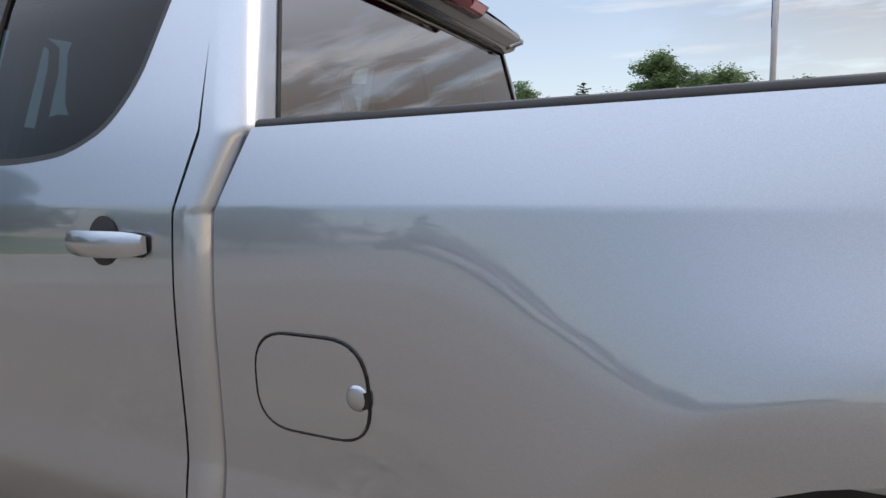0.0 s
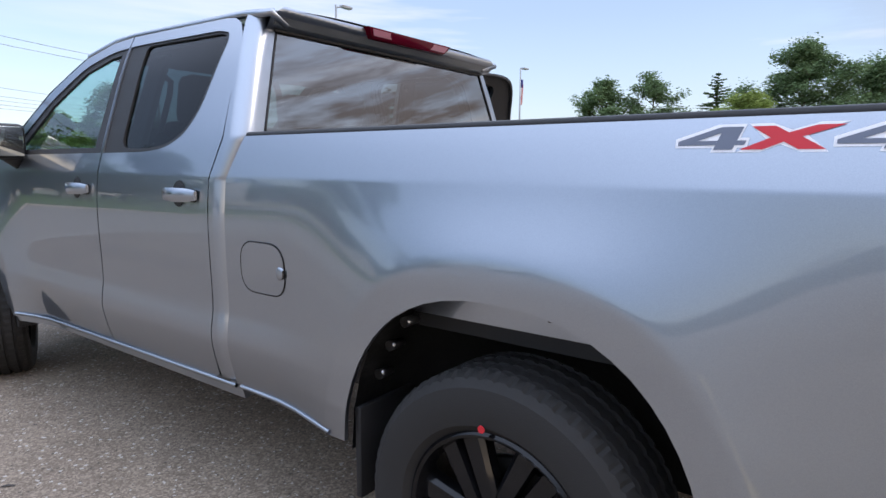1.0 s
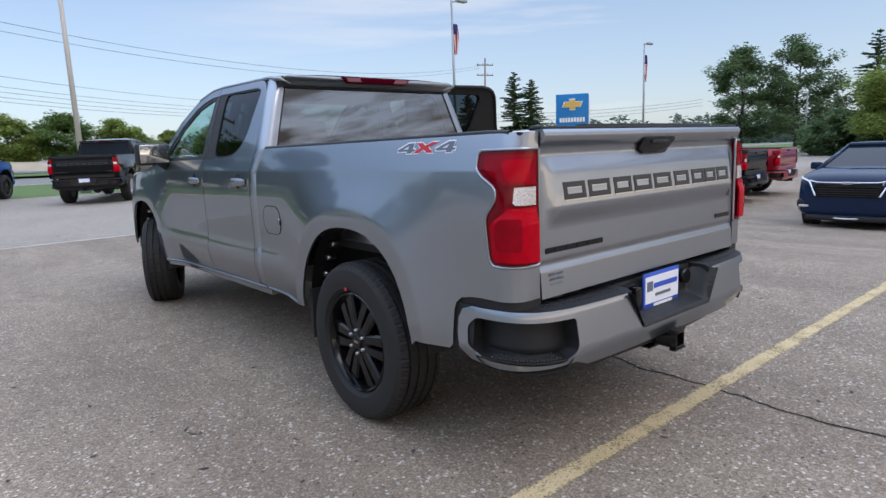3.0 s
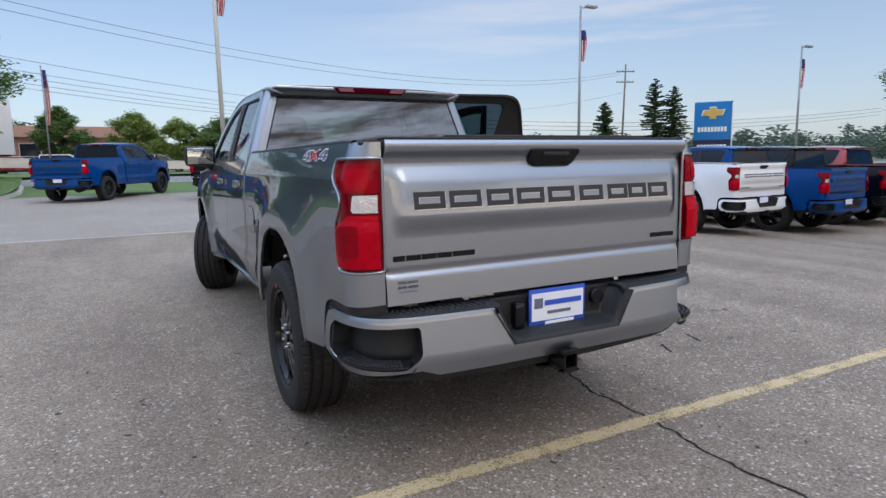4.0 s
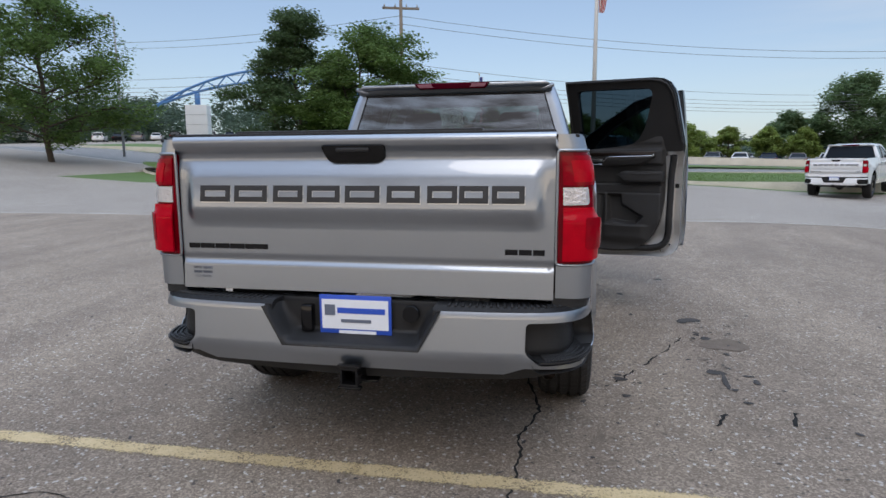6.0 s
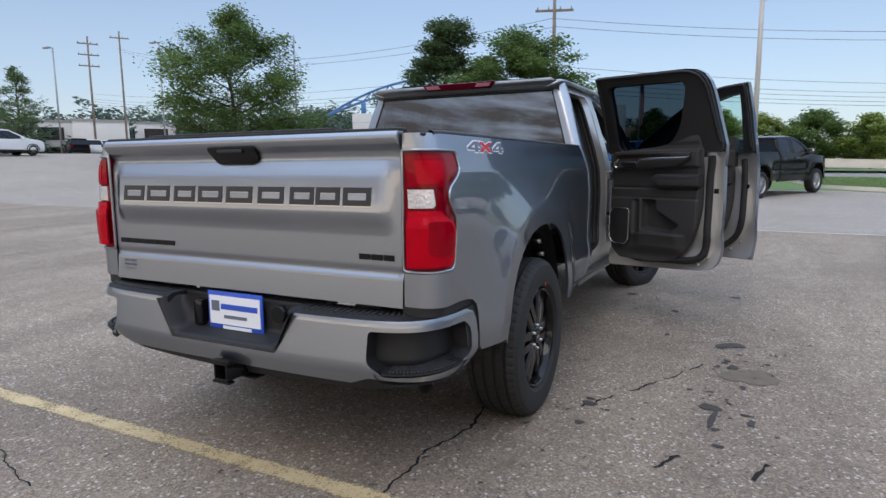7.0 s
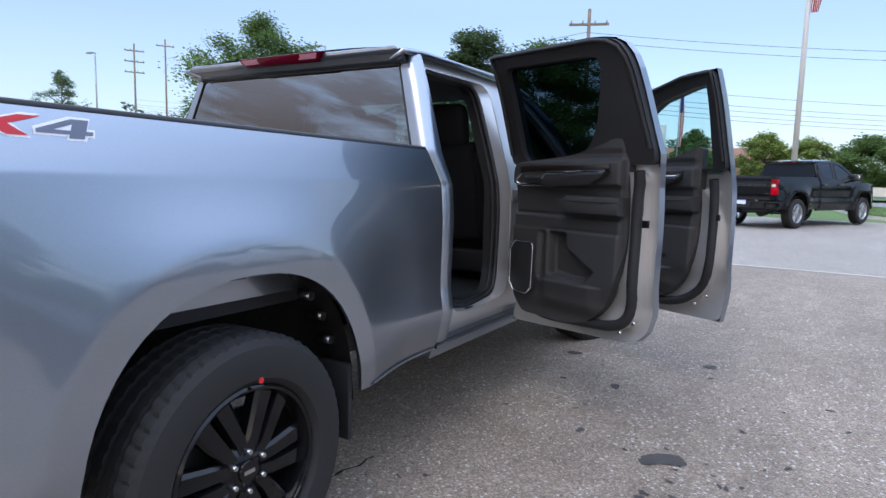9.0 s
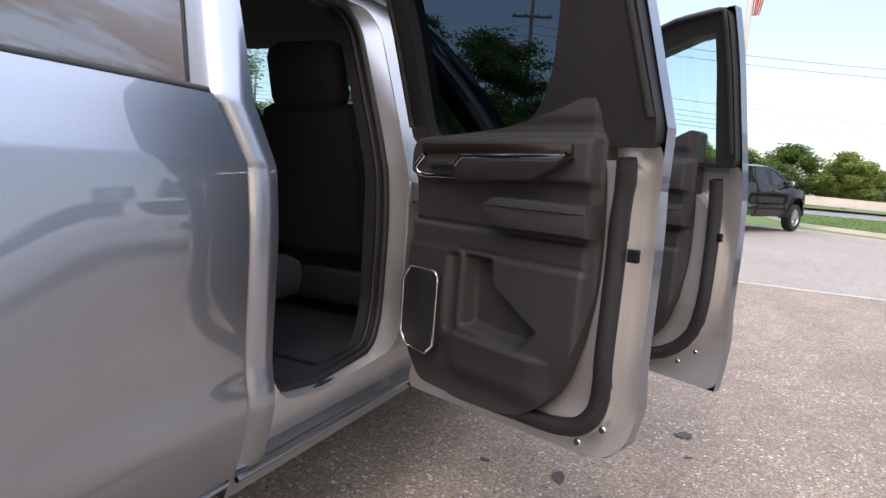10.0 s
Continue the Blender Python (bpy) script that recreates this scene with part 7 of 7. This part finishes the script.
def broad_tree(x, y, base, height, width, seed, leaf=LEAF, label="green broadleaf tree with a full crown", dense=1.0, size=0.11, stems=1, clear=0.16, tiers=False, cone=False):
    """A tapered trunk with limbs all the way up, twigs on the limbs, leaves in uneven clumps and gaps between."""
    rnd = random.Random(seed)
    tree = tagged(empty("tree", pose(x, y, base)), label, "tree", "trees")
    bm = bmesh.new()
    clumps = []
    r0 = height * 0.016 + 0.04
    lobes = [(rnd.uniform(0, 6.28), rnd.uniform(0.1, 0.98), rnd.uniform(0.5, 1.4)) for _ in range(12)]

    def envelope(f, a):
        """Reach of the crown at height share f and bearing a."""
        body = math.sin(math.pi * min(1, max(0.02, f)) ** (0.62 if not tiers else 0.75)) ** 0.75
        if cone:
            body = 1.1 * (1 - min(1, f)) ** 0.75 + 0.06
        k = 1.0
        for la, lf, ls in lobes:
            d = abs((a - la + math.pi) % (2 * math.pi) - math.pi) / 1.1 + abs(f - lf) / 0.3
            if d < 1:
                k *= 1 + (ls - 1) * (1 - d)
        return max(0.06, body * k) * width * 0.37

    def limb(p, tip, r, depth):
        mid = p.lerp(tip, 0.5) + Vector((rnd.uniform(-1, 1), rnd.uniform(-1, 1), rnd.uniform(-0.2, 0.6))) * (tip - p).length * 0.08
        cyl(bm, p, mid, r, r * 0.7, 5, False)
        cyl(bm, mid, tip, r * 0.7, r * 0.35, 5, False)
        L = (tip - p).length
        if depth == 0:
            clumps.append(tip)
            if L > 0.5:
                clumps.append(mid.lerp(tip, 0.4))
            return
        clumps.append(tip)
        for k in range(5):
            s = rnd.uniform(0.3, 0.95)
            q = p.lerp(mid, s * 2) if s < 0.5 else mid.lerp(tip, s * 2 - 1)
            d = (tip - p).normalized() + Vector((rnd.uniform(-1, 1), rnd.uniform(-1, 1), rnd.uniform(-0.5, 0.7) * (0.4 if tiers else 1)))
            limb(q, q + d.normalized() * L * rnd.uniform(0.28, 0.5), r * 0.45, depth - 1)
    heads = []
    for s in range(stems):
        a = 6.28 * s / stems + rnd.uniform(-0.4, 0.4)
        lean = 0.0 if stems == 1 else width * 0.2
        pts = [Vector((0.12 * math.cos(a) * (stems > 1), 0.12 * math.sin(a) * (stems > 1), -0.1))]
        for k in range(1, 7):
            f = k / 6
            pts.append(Vector((math.cos(a) * lean * f + rnd.uniform(-1, 1) * 0.02 * height, math.sin(a) * lean * f + rnd.uniform(-1, 1) * 0.02 * height, height * 0.93 * f)))
        for k in range(6):
            cyl(bm, pts[k], pts[k + 1], r0 * (1 - k / 6.6) * (0.75 if stems > 1 else 1), r0 * (1 - (k + 1) / 6.6) * (0.75 if stems > 1 else 1), 8, False)
        heads.append(pts)
    n = 34
    for i in range(n):
        if rnd.random() < 0.14:
            continue
        f = (i + rnd.random()) / n
        z = height * (clear + (1 - clear) * f)
        a = i * 2.4 + rnd.uniform(-0.5, 0.5)
        pts = heads[i % stems]
        zz = max(0.15 * height * (0.5 if stems > 1 else 1), z - width * 0.13)
        k = min(5.99, max(0, zz / (height * 0.93) * 6))
        root = pts[int(k)].lerp(pts[int(k) + 1], k - int(k))
        reach = envelope(f, a) * rnd.uniform(0.78, 1.05)
        tip = Vector((math.cos(a) * reach, math.sin(a) * reach, min(height, z + rnd.uniform(-0.03, 0.05) * height)))
        limb(root, tip, r0 * 0.42 * (1 - 0.6 * f), 2 if height > 6 else 1)
    part("trunk", bm, BARK, tree)
    cl = [(t, rnd.uniform(0.026, 0.06) * width + 0.06) for t in clumps if rnd.random() < 0.9]
    per = max(3, int(9500 * dense / len(cl)))
    part("crown", leaf_mesh("crown", cl, size, rnd, 0.6 if not tiers else 0.35, per), leaf, tree)
    return tree


def conifer(x, y, base, height, width, seed, label="dark green spruce with drooping branches", size=0.12, per=5, ragged=0.35):
    rnd = random.Random(seed)
    tree = tagged(empty("tree", pose(x, y, base)), label, "tree", "trees")
    bm = bmesh.new()
    cyl(bm, (0, 0, -0.1), (0, 0, height), height * 0.022 + 0.03, 0.02, 8)
    centres = []
    z = height * 0.12
    while z < height * 0.99:
        f = (z / height - 0.12) / 0.88
        reach = width / 2 * (1 - f) ** 0.7 + 0.12
        for _ in range(6 if f < 0.85 else 4):
            a = rnd.uniform(0, 6.28)
            L = reach * rnd.uniform(1 - ragged, 1.08)
            tip = Vector((math.cos(a) * L, math.sin(a) * L, z - 0.10 * L + 0.12 * L * f * 3))
            cyl(bm, (0, 0, z), tip, 0.03 * (1 - f) + 0.01, 0.006, 4, False)
            k = max(3, int(L / 0.16))
            for j in range(k):
                s = (j + 0.8) / k
                centres.append((Vector((0, 0, z)).lerp(tip, s), 0.06 + 0.09 * (1 - s) * L ** 0.5))
        z += height * 0.022 + 0.05
    part("trunk", bm, BARK, tree)
    part("crown", leaf_mesh("crown", centres, size, rnd, 0.4, per), NEEDLE, tree)
    return tree


broad_tree(-15.6, 33.8, 0.8, 9.3, 9.8, 31, NEEDLE, "dark green pine on the grass island", 6.0, 0.095, tiers=True, clear=0.08, cone=True)
broad_tree(-10.9, 33.6, 0.8, 7.7, 11.0, 32, LEAF, "spreading multi-stemmed green tree on the grass island", 6.0, 0.10, stems=4, tiers=True)
broad_tree(-31.2, 30.8, 1.2, 10.6, 11.6, 33, LEAF, "tall green tree at the lot's edge", 5.0, 0.10)
broad_tree(-73.7, 39.4, 2.4, 10.3, 6.6, 34, LEAFD, "slender open-crowned tree across the lot", 0.9, 0.12)
broad_tree(33.5, 75.0, 0.8, 9.6, 11.5, 35, LEAFD, "dark green tree beyond the road", 3.0, 0.16)
broad_tree(28.0, 79.0, 0.8, 5.6, 9.0, 135, LEAFD, "dark green tree beyond the road", 2.6, 0.17)
conifer(58.9, 64.5, 0.6, 8.7, 5.6, 36, size=0.17, per=9, ragged=0.35)
conifer(65.2, 61.2, 0.6, 11.8, 7.2, 37, size=0.17, per=9, ragged=0.4)
conifer(66.2, 58.9, 0.6, 10.6, 6.6, 38, size=0.17, per=9, ragged=0.4)
broad_tree(61.6, 26.4, 0.0, 10.0, 9.6, 39, LEAFD, "tall broadleaf tree with an open crown", 2.0, 0.14)
broad_tree(63.3, 21.9, 0.0, 10.4, 9.6, 40, LEAFD, "tall broadleaf tree with an open crown", 2.0, 0.14)
conifer(65.2, 15.9, 0.0, 10.8, 6.6, 41, size=0.16, per=4, ragged=0.6)
broad_tree(51.6, 10.2, -0.1, 6.6, 10.0, 42, LEAFY, "rounded yellow-green tree by the lot", 5.0, 0.11)
broad_tree(57.3, 7.2, -0.1, 11.4, 11.0, 43, LEAFD, "tall dark green tree behind the lot", 4.5, 0.13)
broad_tree(60.0, 2.0, 0.1, 9.6, 12.0, 44, LEAFD, "tall dark green tree behind the lot", 4.5, 0.13)
broad_tree(-15.5, 66.0, 2.2, 5.0, 6.5, 45, LEAFY, "small yellow-green tree by the road", 2.0, 0.11)
broad_tree(-7.2, 66.5, 1.8, 5.0, 6.0, 46, LEAF, "small green tree by the road", 2.0, 0.11)
broad_tree(-0.8, 67.0, 1.6, 4.8, 7.0, 47, LEAFY, "small green tree by the road", 2.0, 0.11)
for _i, (_x, _y, _h) in enumerate(((16.5, 74, 3.6), (20.0, 75, 4.2), (24.0, 74, 4.0), (27.5, 73, 3.8))):
    broad_tree(_x, _y, 0.7, _h, 4.4, 50 + _i, LEAFY, "small yellow-green tree by the car park", 1.6, 0.11)
for _i, (_x, _y, _h, _w) in enumerate(((3.0, 62, 4.6, 7), (7.5, 63, 5.0, 8), (11.5, 62, 4.4, 7))):
    broad_tree(_x, _y, ground_z(_y, _x), _h, _w, 60 + _i, LEAF if _i % 2 else LEAFY, "green tree beyond the road", 2.4, 0.11)

for _i, (_x, _y, _h, _w) in enumerate(((55.0, 15.5, 3.2, 7.0), (56.5, 10.0, 3.8, 8.0), (58.0, 4.5, 3.6, 8.0), (59.0, -1.5, 3.8, 8.0))):
    broad_tree(_x, _y, ground_z(_y, _x) - 0.2, _h, _w, 80 + _i, LEAFD, "dark green undergrowth below the tall trees", 3.0, 0.16, stems=3, clear=0.02)
for _i, (_x, _y, _h, _w) in enumerate(((66.0, -5.0, 9.2, 10.0), (68.0, -13.0, 8.4, 10.0))):
    broad_tree(_x, _y, ground_z(_y, _x), _h, _w, 90 + _i, LEAFD, "tall dark green tree behind the showroom", 3.0, 0.16)


def woods():
    """The far line of trees round the horizon, in clumps."""
    rnd = random.Random(8)
    cl = []
    for k in range(1500):
        a = radians(rnd.uniform(-95, 100) if k < 1150 else rnd.uniform(-95, -35))
        d = rnd.uniform(125, 210)
        x, y = math.sin(a) * d, math.cos(a) * d
        h = rnd.uniform(3.5, 7.5) * (1.05 if x > 30 else 1.0) + 4.0 * step_up(-25, -70, x)
        b = ground_z(min(y, 220), x)
        for _ in range(5):
            cl.append((Vector((x + rnd.uniform(-3, 3), y + rnd.uniform(-3, 3), b + h * rnd.uniform(0.0, 0.85))), 1.0))
    o = part("far_woods", leaf_mesh("far_woods", cl, 0.42, rnd, 0.7, 38), LEAFHAZE, None)
    tagged(o, "distant green woods along the horizon, haze in their colour", "woods", kind="stuff")


woods()

# ---- poles, flags, signs ----


def flag(parent, x, z0, z1, drape=0.34):
    """A limp flag hanging in folds beside its pole."""
    f = empty("flag", None, parent)
    f["label"] = "striped flag hanging limp"
    n = 9
    for i in range(n):
        bm = bmesh.new()
        rows = []
        for j in range(9):
            z = z1 + (z0 - z1) * j / 8
            w = drape * (0.45 + 0.55 * math.sin(math.pi * (0.15 + 0.75 * j / 8)))
            xa, xb = x + w * i / n, x + w * (i + 1) / n
            rows.append([bm.verts.new((xa, 0.06 * math.sin(i * 1.9 + j * 0.3), z)), bm.verts.new((xb, 0.06 * math.sin((i + 1) * 1.9 + j * 0.3), z - 0.02))])
        for a, b in zip(rows, rows[1:]):
            bm.faces.new((a[0], a[1], b[1], b[0]))
        part("stripe", bm, FLAGRED if i % 2 == 0 else FLAGWHITE, f)
    part("canton", boxes((x, x + drape * 0.62, -0.075, 0.075, z1 - (z1 - z0) * 0.33, z1 - 0.03), bevel=0.01), FLAGBLUE, f)


def flagpole(x, y, h, r, z0, z1, lamp=0.0, mat=None, label="tall white flagpole with a hanging flag"):
    p = tagged(empty("flagpole", pose(x, y, ground_z(y, x))), label, "flagpole", "poles")
    part("pole", rod((0, 0, 0), (0, 0, h), r, r * 0.55, 14), mat or POLEW, p)
    part("base_collar", rod((0, 0, 0), (0, 0, 0.25), r * 1.9, r * 1.5, 14), POLEG, p)
    if lamp:
        bm = rod((0, 0, h - 0.12), (lamp * 0.8, 0, h - 0.02), 0.04, 0.03, 8)
        part("arm", bm, POLEG, p)
        part("lamp_head", boxes((lamp * 0.55, lamp * 1.6, -0.16, 0.16, h - 0.06, h + 0.08), bevel=0.03), POLEG, p)
    else:
        part("finial", rod((0, 0, h), (0, 0, h + 0.15), 0.07, 0.03, 10), GOLD, p)
    flag(p, r * 0.9, z0, z1, 0.36)
    return p


flagpole(2.1, 25.5, 13.0, 0.11, 7.3, 9.3)
flagpole(21.65, 25.5, 10.0, 0.10, 7.0, 8.7, 0.7, POLEG, "gray lamp post with a hanging flag")
flagpole(43.0, 26.2, 9.4, 0.10, 6.4, 8.5, 0.7, POLEG, "gray lamp post with a hanging flag")
flagpole(15.7, 0.35, 9.5, 0.09, 3.2, 6.2, 0.7, POLEG, "gray lamp post with a hanging flag behind the parked cars")
flagpole(-7.3, 57.1, 8.6, 0.07, 4.0, 8.4, 0.0, POLEG, "slender gray flagpole with a hanging flag")


def lamp_post(x, y, h, arm):
    p = tagged(empty("lamp_post", pose(x, y, ground_z(y, x))), "gray steel lot lamp post", "lamp post", "lamp posts")
    part("pole", rod((0, 0, 0), (0, 0, h), 0.10, 0.07, 10), POLEG, p)
    part("arm", rod((0, 0, h - 0.1), (arm * 0.7, 0, h), 0.04, 0.03, 8), POLEG, p)
    part("lamp_head", boxes((arm * 0.5, arm * 1.5, -0.18, 0.18, h - 0.04, h + 0.10), bevel=0.03), POLEG, p)


lamp_post(-33.4, 40.1, 10.7, -0.8)
lamp_post(-59.4, 35.4, 10.5, -0.9)
lamp_post(-56.3, 45.1, 12.2, -0.9)
lamp_post(74.0, 33.5, 9.0, 0.8)
lamp_post(-90.0, 30.0, 10.0, -0.9)
lamp_post(60.5, 20.0, 5.4, -0.8)


def utility_pole(x, y, h, arms=2, turn=0.0, lean=0.0):
    p = tagged(empty("utility_pole", pose(x, y, ground_z(y, x), 0, lean, turn)), "weathered timber utility pole with crossarms", "utility pole", "utility poles")
    part("post", rod((0, 0, 0), (0, 0, h), 0.17, 0.11, 10), POLETIMBER, p)
    for k in range(arms):
        z = h - 1.0 - k * 1.5
        arm = part("crossarm", boxes((-1.3, 1.3, -0.07, 0.07, z - 0.07, z + 0.07)), POLETIMBER, p)
        for xx in (-1.15, -0.4, 0.4, 1.15):
            part("insulator", rod((xx, 0, z + 0.07), (xx, 0, z + 0.28), 0.055, 0.04, 8), POLEG, arm)
    return p


utility_pole(64.1, 66.5, 14.6, 2, -30, 1.5)
utility_pole(-81.0, 53.5, 16.5, 3, 60)
utility_pole(-83.6, 60.3, 18.4, 1, 55)
utility_pole(-10.6, 40.4, 12.4, 1, 20)
utility_pole(38.5, 76.5, 8.6, 0, 20, 2.0)
utility_pole(-95.0, 40.0, 9.0, 1, 0)


def cable(a, b, sag, r=0.016):
    a, b = Vector(a), Vector(b)
    pts = []
    for i in range(25):
        f = i / 24
        p = a.lerp(b, f)
        p.z -= 4 * sag * f * (1 - f)
        pts.append(p)
    tagged(part("power_line", tube(pts, r, 5), CABLE, None), "dark overhead power line", "cable", "power lines")


for _dy, _dz in ((-0.5, 0.0), (0.5, -0.35)):
    cable((-10.6, 40.4 + _dy, 11.3 + _dz), (64.1, 66.5 + _dy, 14.0 + _dz), 3.0, 0.017)
    cable((-10.6, 40.4 + _dy, 11.3 + _dz), (-83.6, 60.3 + _dy, 19.2 + _dz), 2.4, 0.017)
for _z in (8.2, 7.5, 7.15, 6.8, 6.5):
    cable((-10.6, 40.4, _z), (38.5, 76.5, _z + 0.4), 1.0, 0.016)
    cable((-10.6, 40.4, _z), (-81.0, 53.5, _z + 3.6), 1.2, 0.016)
cable((38.5, 76.5, 8.6), (64.1, 66.5, 11.0), 1.0)
for _z in (7.6, 7.0, 6.4):
    cable((38.5, 76.5, _z), (120, 60.0, _z + 2), 1.5, 0.03)


def dealer_sign():
    s = tagged(empty("pylon_sign", pose(37.5, 29.2, ground_z(29.2, 37.5), 0, 0, 39.4)), "tall blue pylon sign with a gold emblem", "sign")
    w = 1.28
    part("cabinet", boxes((-0.28, 0.28, -w, w, 1.0, 5.4), bevel=0.06), SIGNBLUE, s)
    part("edge_panel", boxes((-0.30, 0.30, -w - 0.09, -w, 0.0, 5.42), bevel=0.02), SIGNWHITE, s)
    part("dark_panel", boxes((-0.30, -0.28, -w, w, 0.9, 2.6)), SIGNDARK, s)
    part("base", boxes((-0.25, 0.25, -w, w, 0.0, 1.0)), SIGNDARK, s)
    em = [(-0.95, -0.10), (-0.78, 0.22), (-0.28, 0.22), (-0.28, 0.40), (0.28, 0.40), (0.28, 0.22), (1.0, 0.22), (0.78, -0.16), (0.28, -0.16), (0.28, -0.36), (-0.28, -0.36), (-0.28, -0.16), (-0.95, -0.16)]
    part("emblem_edge", prism([(p[0] * 1.12, p[1] * 1.2) for p in em], lambda u, v, d: (-0.282 - d, -u * 0.75, 4.55 + v), 0.03), SIGNWHITE, s)
    part("emblem", prism(em, lambda u, v, d: (-0.315 - d, -u * 0.75, 4.55 + v), 0.03), GOLD, s, "plain gold emblem")
    for i in range(9):
        part("letter_bar", boxes((-0.31, -0.28, 1.0 - i * 0.225, 1.0 - i * 0.225 - 0.17, 3.2, 3.55)), SIGNWHITE, s)
    for i in range(9):
        part("letter_bar", boxes((-0.325, -0.30, 1.0 - i * 0.225, 1.0 - i * 0.225 - 0.17, 1.95, 2.25)), SIGNWHITE, s)


dealer_sign()


def arch():
    a = tagged(empty("entrance_arch", pose(-32.6, 49.3, ground_z(49.3, -32.6) - 0.75, 0, 0, 21)), "blue steel truss arch on white clad pillars", "arch")
    for x in (0.0, 14.3):
        part("pillar", boxes((x - 0.95, x + 0.95, -0.9, 0.9, 0, 5.4), bevel=0.04), CLAD, a, "white clad pillar")
        for k in range(1, 6):
            part("pillar_joint", boxes((x - 0.965, x + 0.965, -0.915, 0.915, k * 0.9, k * 0.9 + 0.02)), POLEG, a)
        part("pillar_post", rod((x, 0, 5.4), (x, 0, 6.5), 0.25, 0.25, 10), ARCHBLUE, a)
    top, low = [], []
    for i in range(25):
        f = i / 24
        x = -3.6 + 21.5 * f
        z = 5.3 + 2.8 * (1 - (2 * f - 1) ** 2)
        top.append((x, 0, z + 0.55 * math.sin(math.pi * min(1, max(0, f))) + 0.1))
        low.append((x, 0, z - 0.45 * math.sin(math.pi * f)))
    part("top_chord", tube(top, 0.12, 8), ARCHBLUE, a)
    part("bottom_chord", tube(low, 0.12, 8), ARCHBLUE, a)
    for i in range(24):
        part("truss_web", rod(top[i] if i % 2 else low[i], low[i + 1] if i % 2 else top[i + 1], 0.065, None, 6), ARCHBLUE, a)


arch()


def building(name, x, y, w, d, h, turn, wall, roof, label, windows=6, roof_h=0.0, base=None):
    b = tagged(empty(name, pose(x, y, ground_z(min(y, 200), x) if base is None else base, 0, 0, turn)), label, "building", "buildings")
    part("wall", boxes((-w / 2, w / 2, 0, d, -0.5, h), bevel=0.03), wall, b)
    if roof_h:
        bm = bmesh.new()
        lo = [bm.verts.new(p) for p in ((-w / 2 - 0.6, -0.6, h), (w / 2 + 0.6, -0.6, h), (w / 2 + 0.6, d + 0.6, h), (-w / 2 - 0.6, d + 0.6, h))]
        hi = [bm.verts.new(p) for p in ((-w / 2 + 2, d * 0.35, h + roof_h), (w / 2 - 2, d * 0.35, h + roof_h), (w / 2 - 2, d * 0.65, h + roof_h), (-w / 2 + 2, d * 0.65, h + roof_h))]
        bm.faces.new(lo[::-1]); bm.faces.new(hi)
        for i in range(4):
            bm.faces.new((lo[i], lo[(i + 1) % 4], hi[(i + 1) % 4], hi[i]))
        part("roof", bm, roof, b)
    else:
        part("roof", boxes((-w / 2 - 0.15, w / 2 + 0.15, -0.15, d + 0.15, h, h + 0.35)), roof, b)
    for i in range(windows):
        xx = -w / 2 + w * (i + 0.5) / windows
        ww = w / windows * 0.36
        win = part("window", boxes((xx - ww - 0.06, xx + ww + 0.06, -0.06, 0.05, 0.7, h * 0.78)), SIGNWHITE, b)
        part("pane", boxes((xx - ww, xx + ww, -0.075, 0.02, 0.76, h * 0.78 - 0.06)), DARKGLASS, win)
    return b


building("office_building", -12.0, 86, 26, 12, 3.2, 6, BRICK, ROOFING, "low brown office building with a tiled roof", 9, 1.6)
part("wall", boxes((-1.6, 1.6, -0.4, 0.8, 0, 6.2), bevel=0.05), CLAD, tagged(empty("entrance_pylon", pose(-14.6, 82, 3.0, 0, 0, 6)), "white entrance pylon of the office building", "building"))
building("brick_building", 73, 114, 11, 10, 5.0, -30, BRICK, CLAD, "brick commercial building with a pale sign", 4)
building("brick_building", 50, 125, 18, 10, 4.6, -20, CLAD, POLEG, "pale flat-roofed building beyond the trees", 5)
building("warehouse", -92, 62, 8, 14, 2.9, 56, CLAD, POLEG, "long white warehouse across the lot", 0, base=6.0)
building("warehouse", -110, 75, 60, 14, 4.2, 50, CLAD, POLEG, "long pale warehouse on the horizon", 10, base=6.0)
building("warehouse", 24, 150, 34, 14, 4.2, -12, CLAD, POLEG, "pale green-roofed building on the hill", 8)
building("showroom", 33.0, -5.2, 18, 10, 4.0, -88, CLAD, CLAD, "white dealership showroom with wide windows", 6)
_por = tagged(empty("showroom_portal", pose(32.4, 3.2, -0.1, 0, 0, -88)), "blue entrance portal of the showroom", "portal")
for _a in ((-0.2, 0.35, -0.6, 0.2, 0, 3.4), (3.0, 3.5, -0.6, 0.2, 0, 3.4), (-0.2, 3.5, -0.6, 0.2, 3.4, 3.9)):
    part("portal_beam", boxes(_a, bevel=0.02), SIGNBLUE, _por)

# white utility cabinet and small posts on the island
_cab = tagged(empty("utility_cabinet", pose(-13.3, 34.2, 0.95)), "pale green utility cabinet on the grass", "cabinet")
part("body", boxes((-0.7, 0.7, -0.4, 0.4, 0, 1.5), bevel=0.03), CLAD, _cab)
part("door_seam", boxes((-0.01, 0.01, -0.41, -0.39, 0.1, 1.4)), POLEG, _cab)
for _x, _y in ((-22.1, 30.9), (28.0, 52.0)):
    _post = tagged(empty("sign_post", pose(_x, _y, ground_z(_y, _x) + 0.1)), "thin steel sign post", "post")
    part("post", rod((0, 0, 0), (0, 0, 2.0), 0.035, None, 8), POLETIMBER, _post)
    part("plate", boxes((-0.2, 0.2, -0.04, -0.02, 1.5, 1.95)), POLEG, _post)
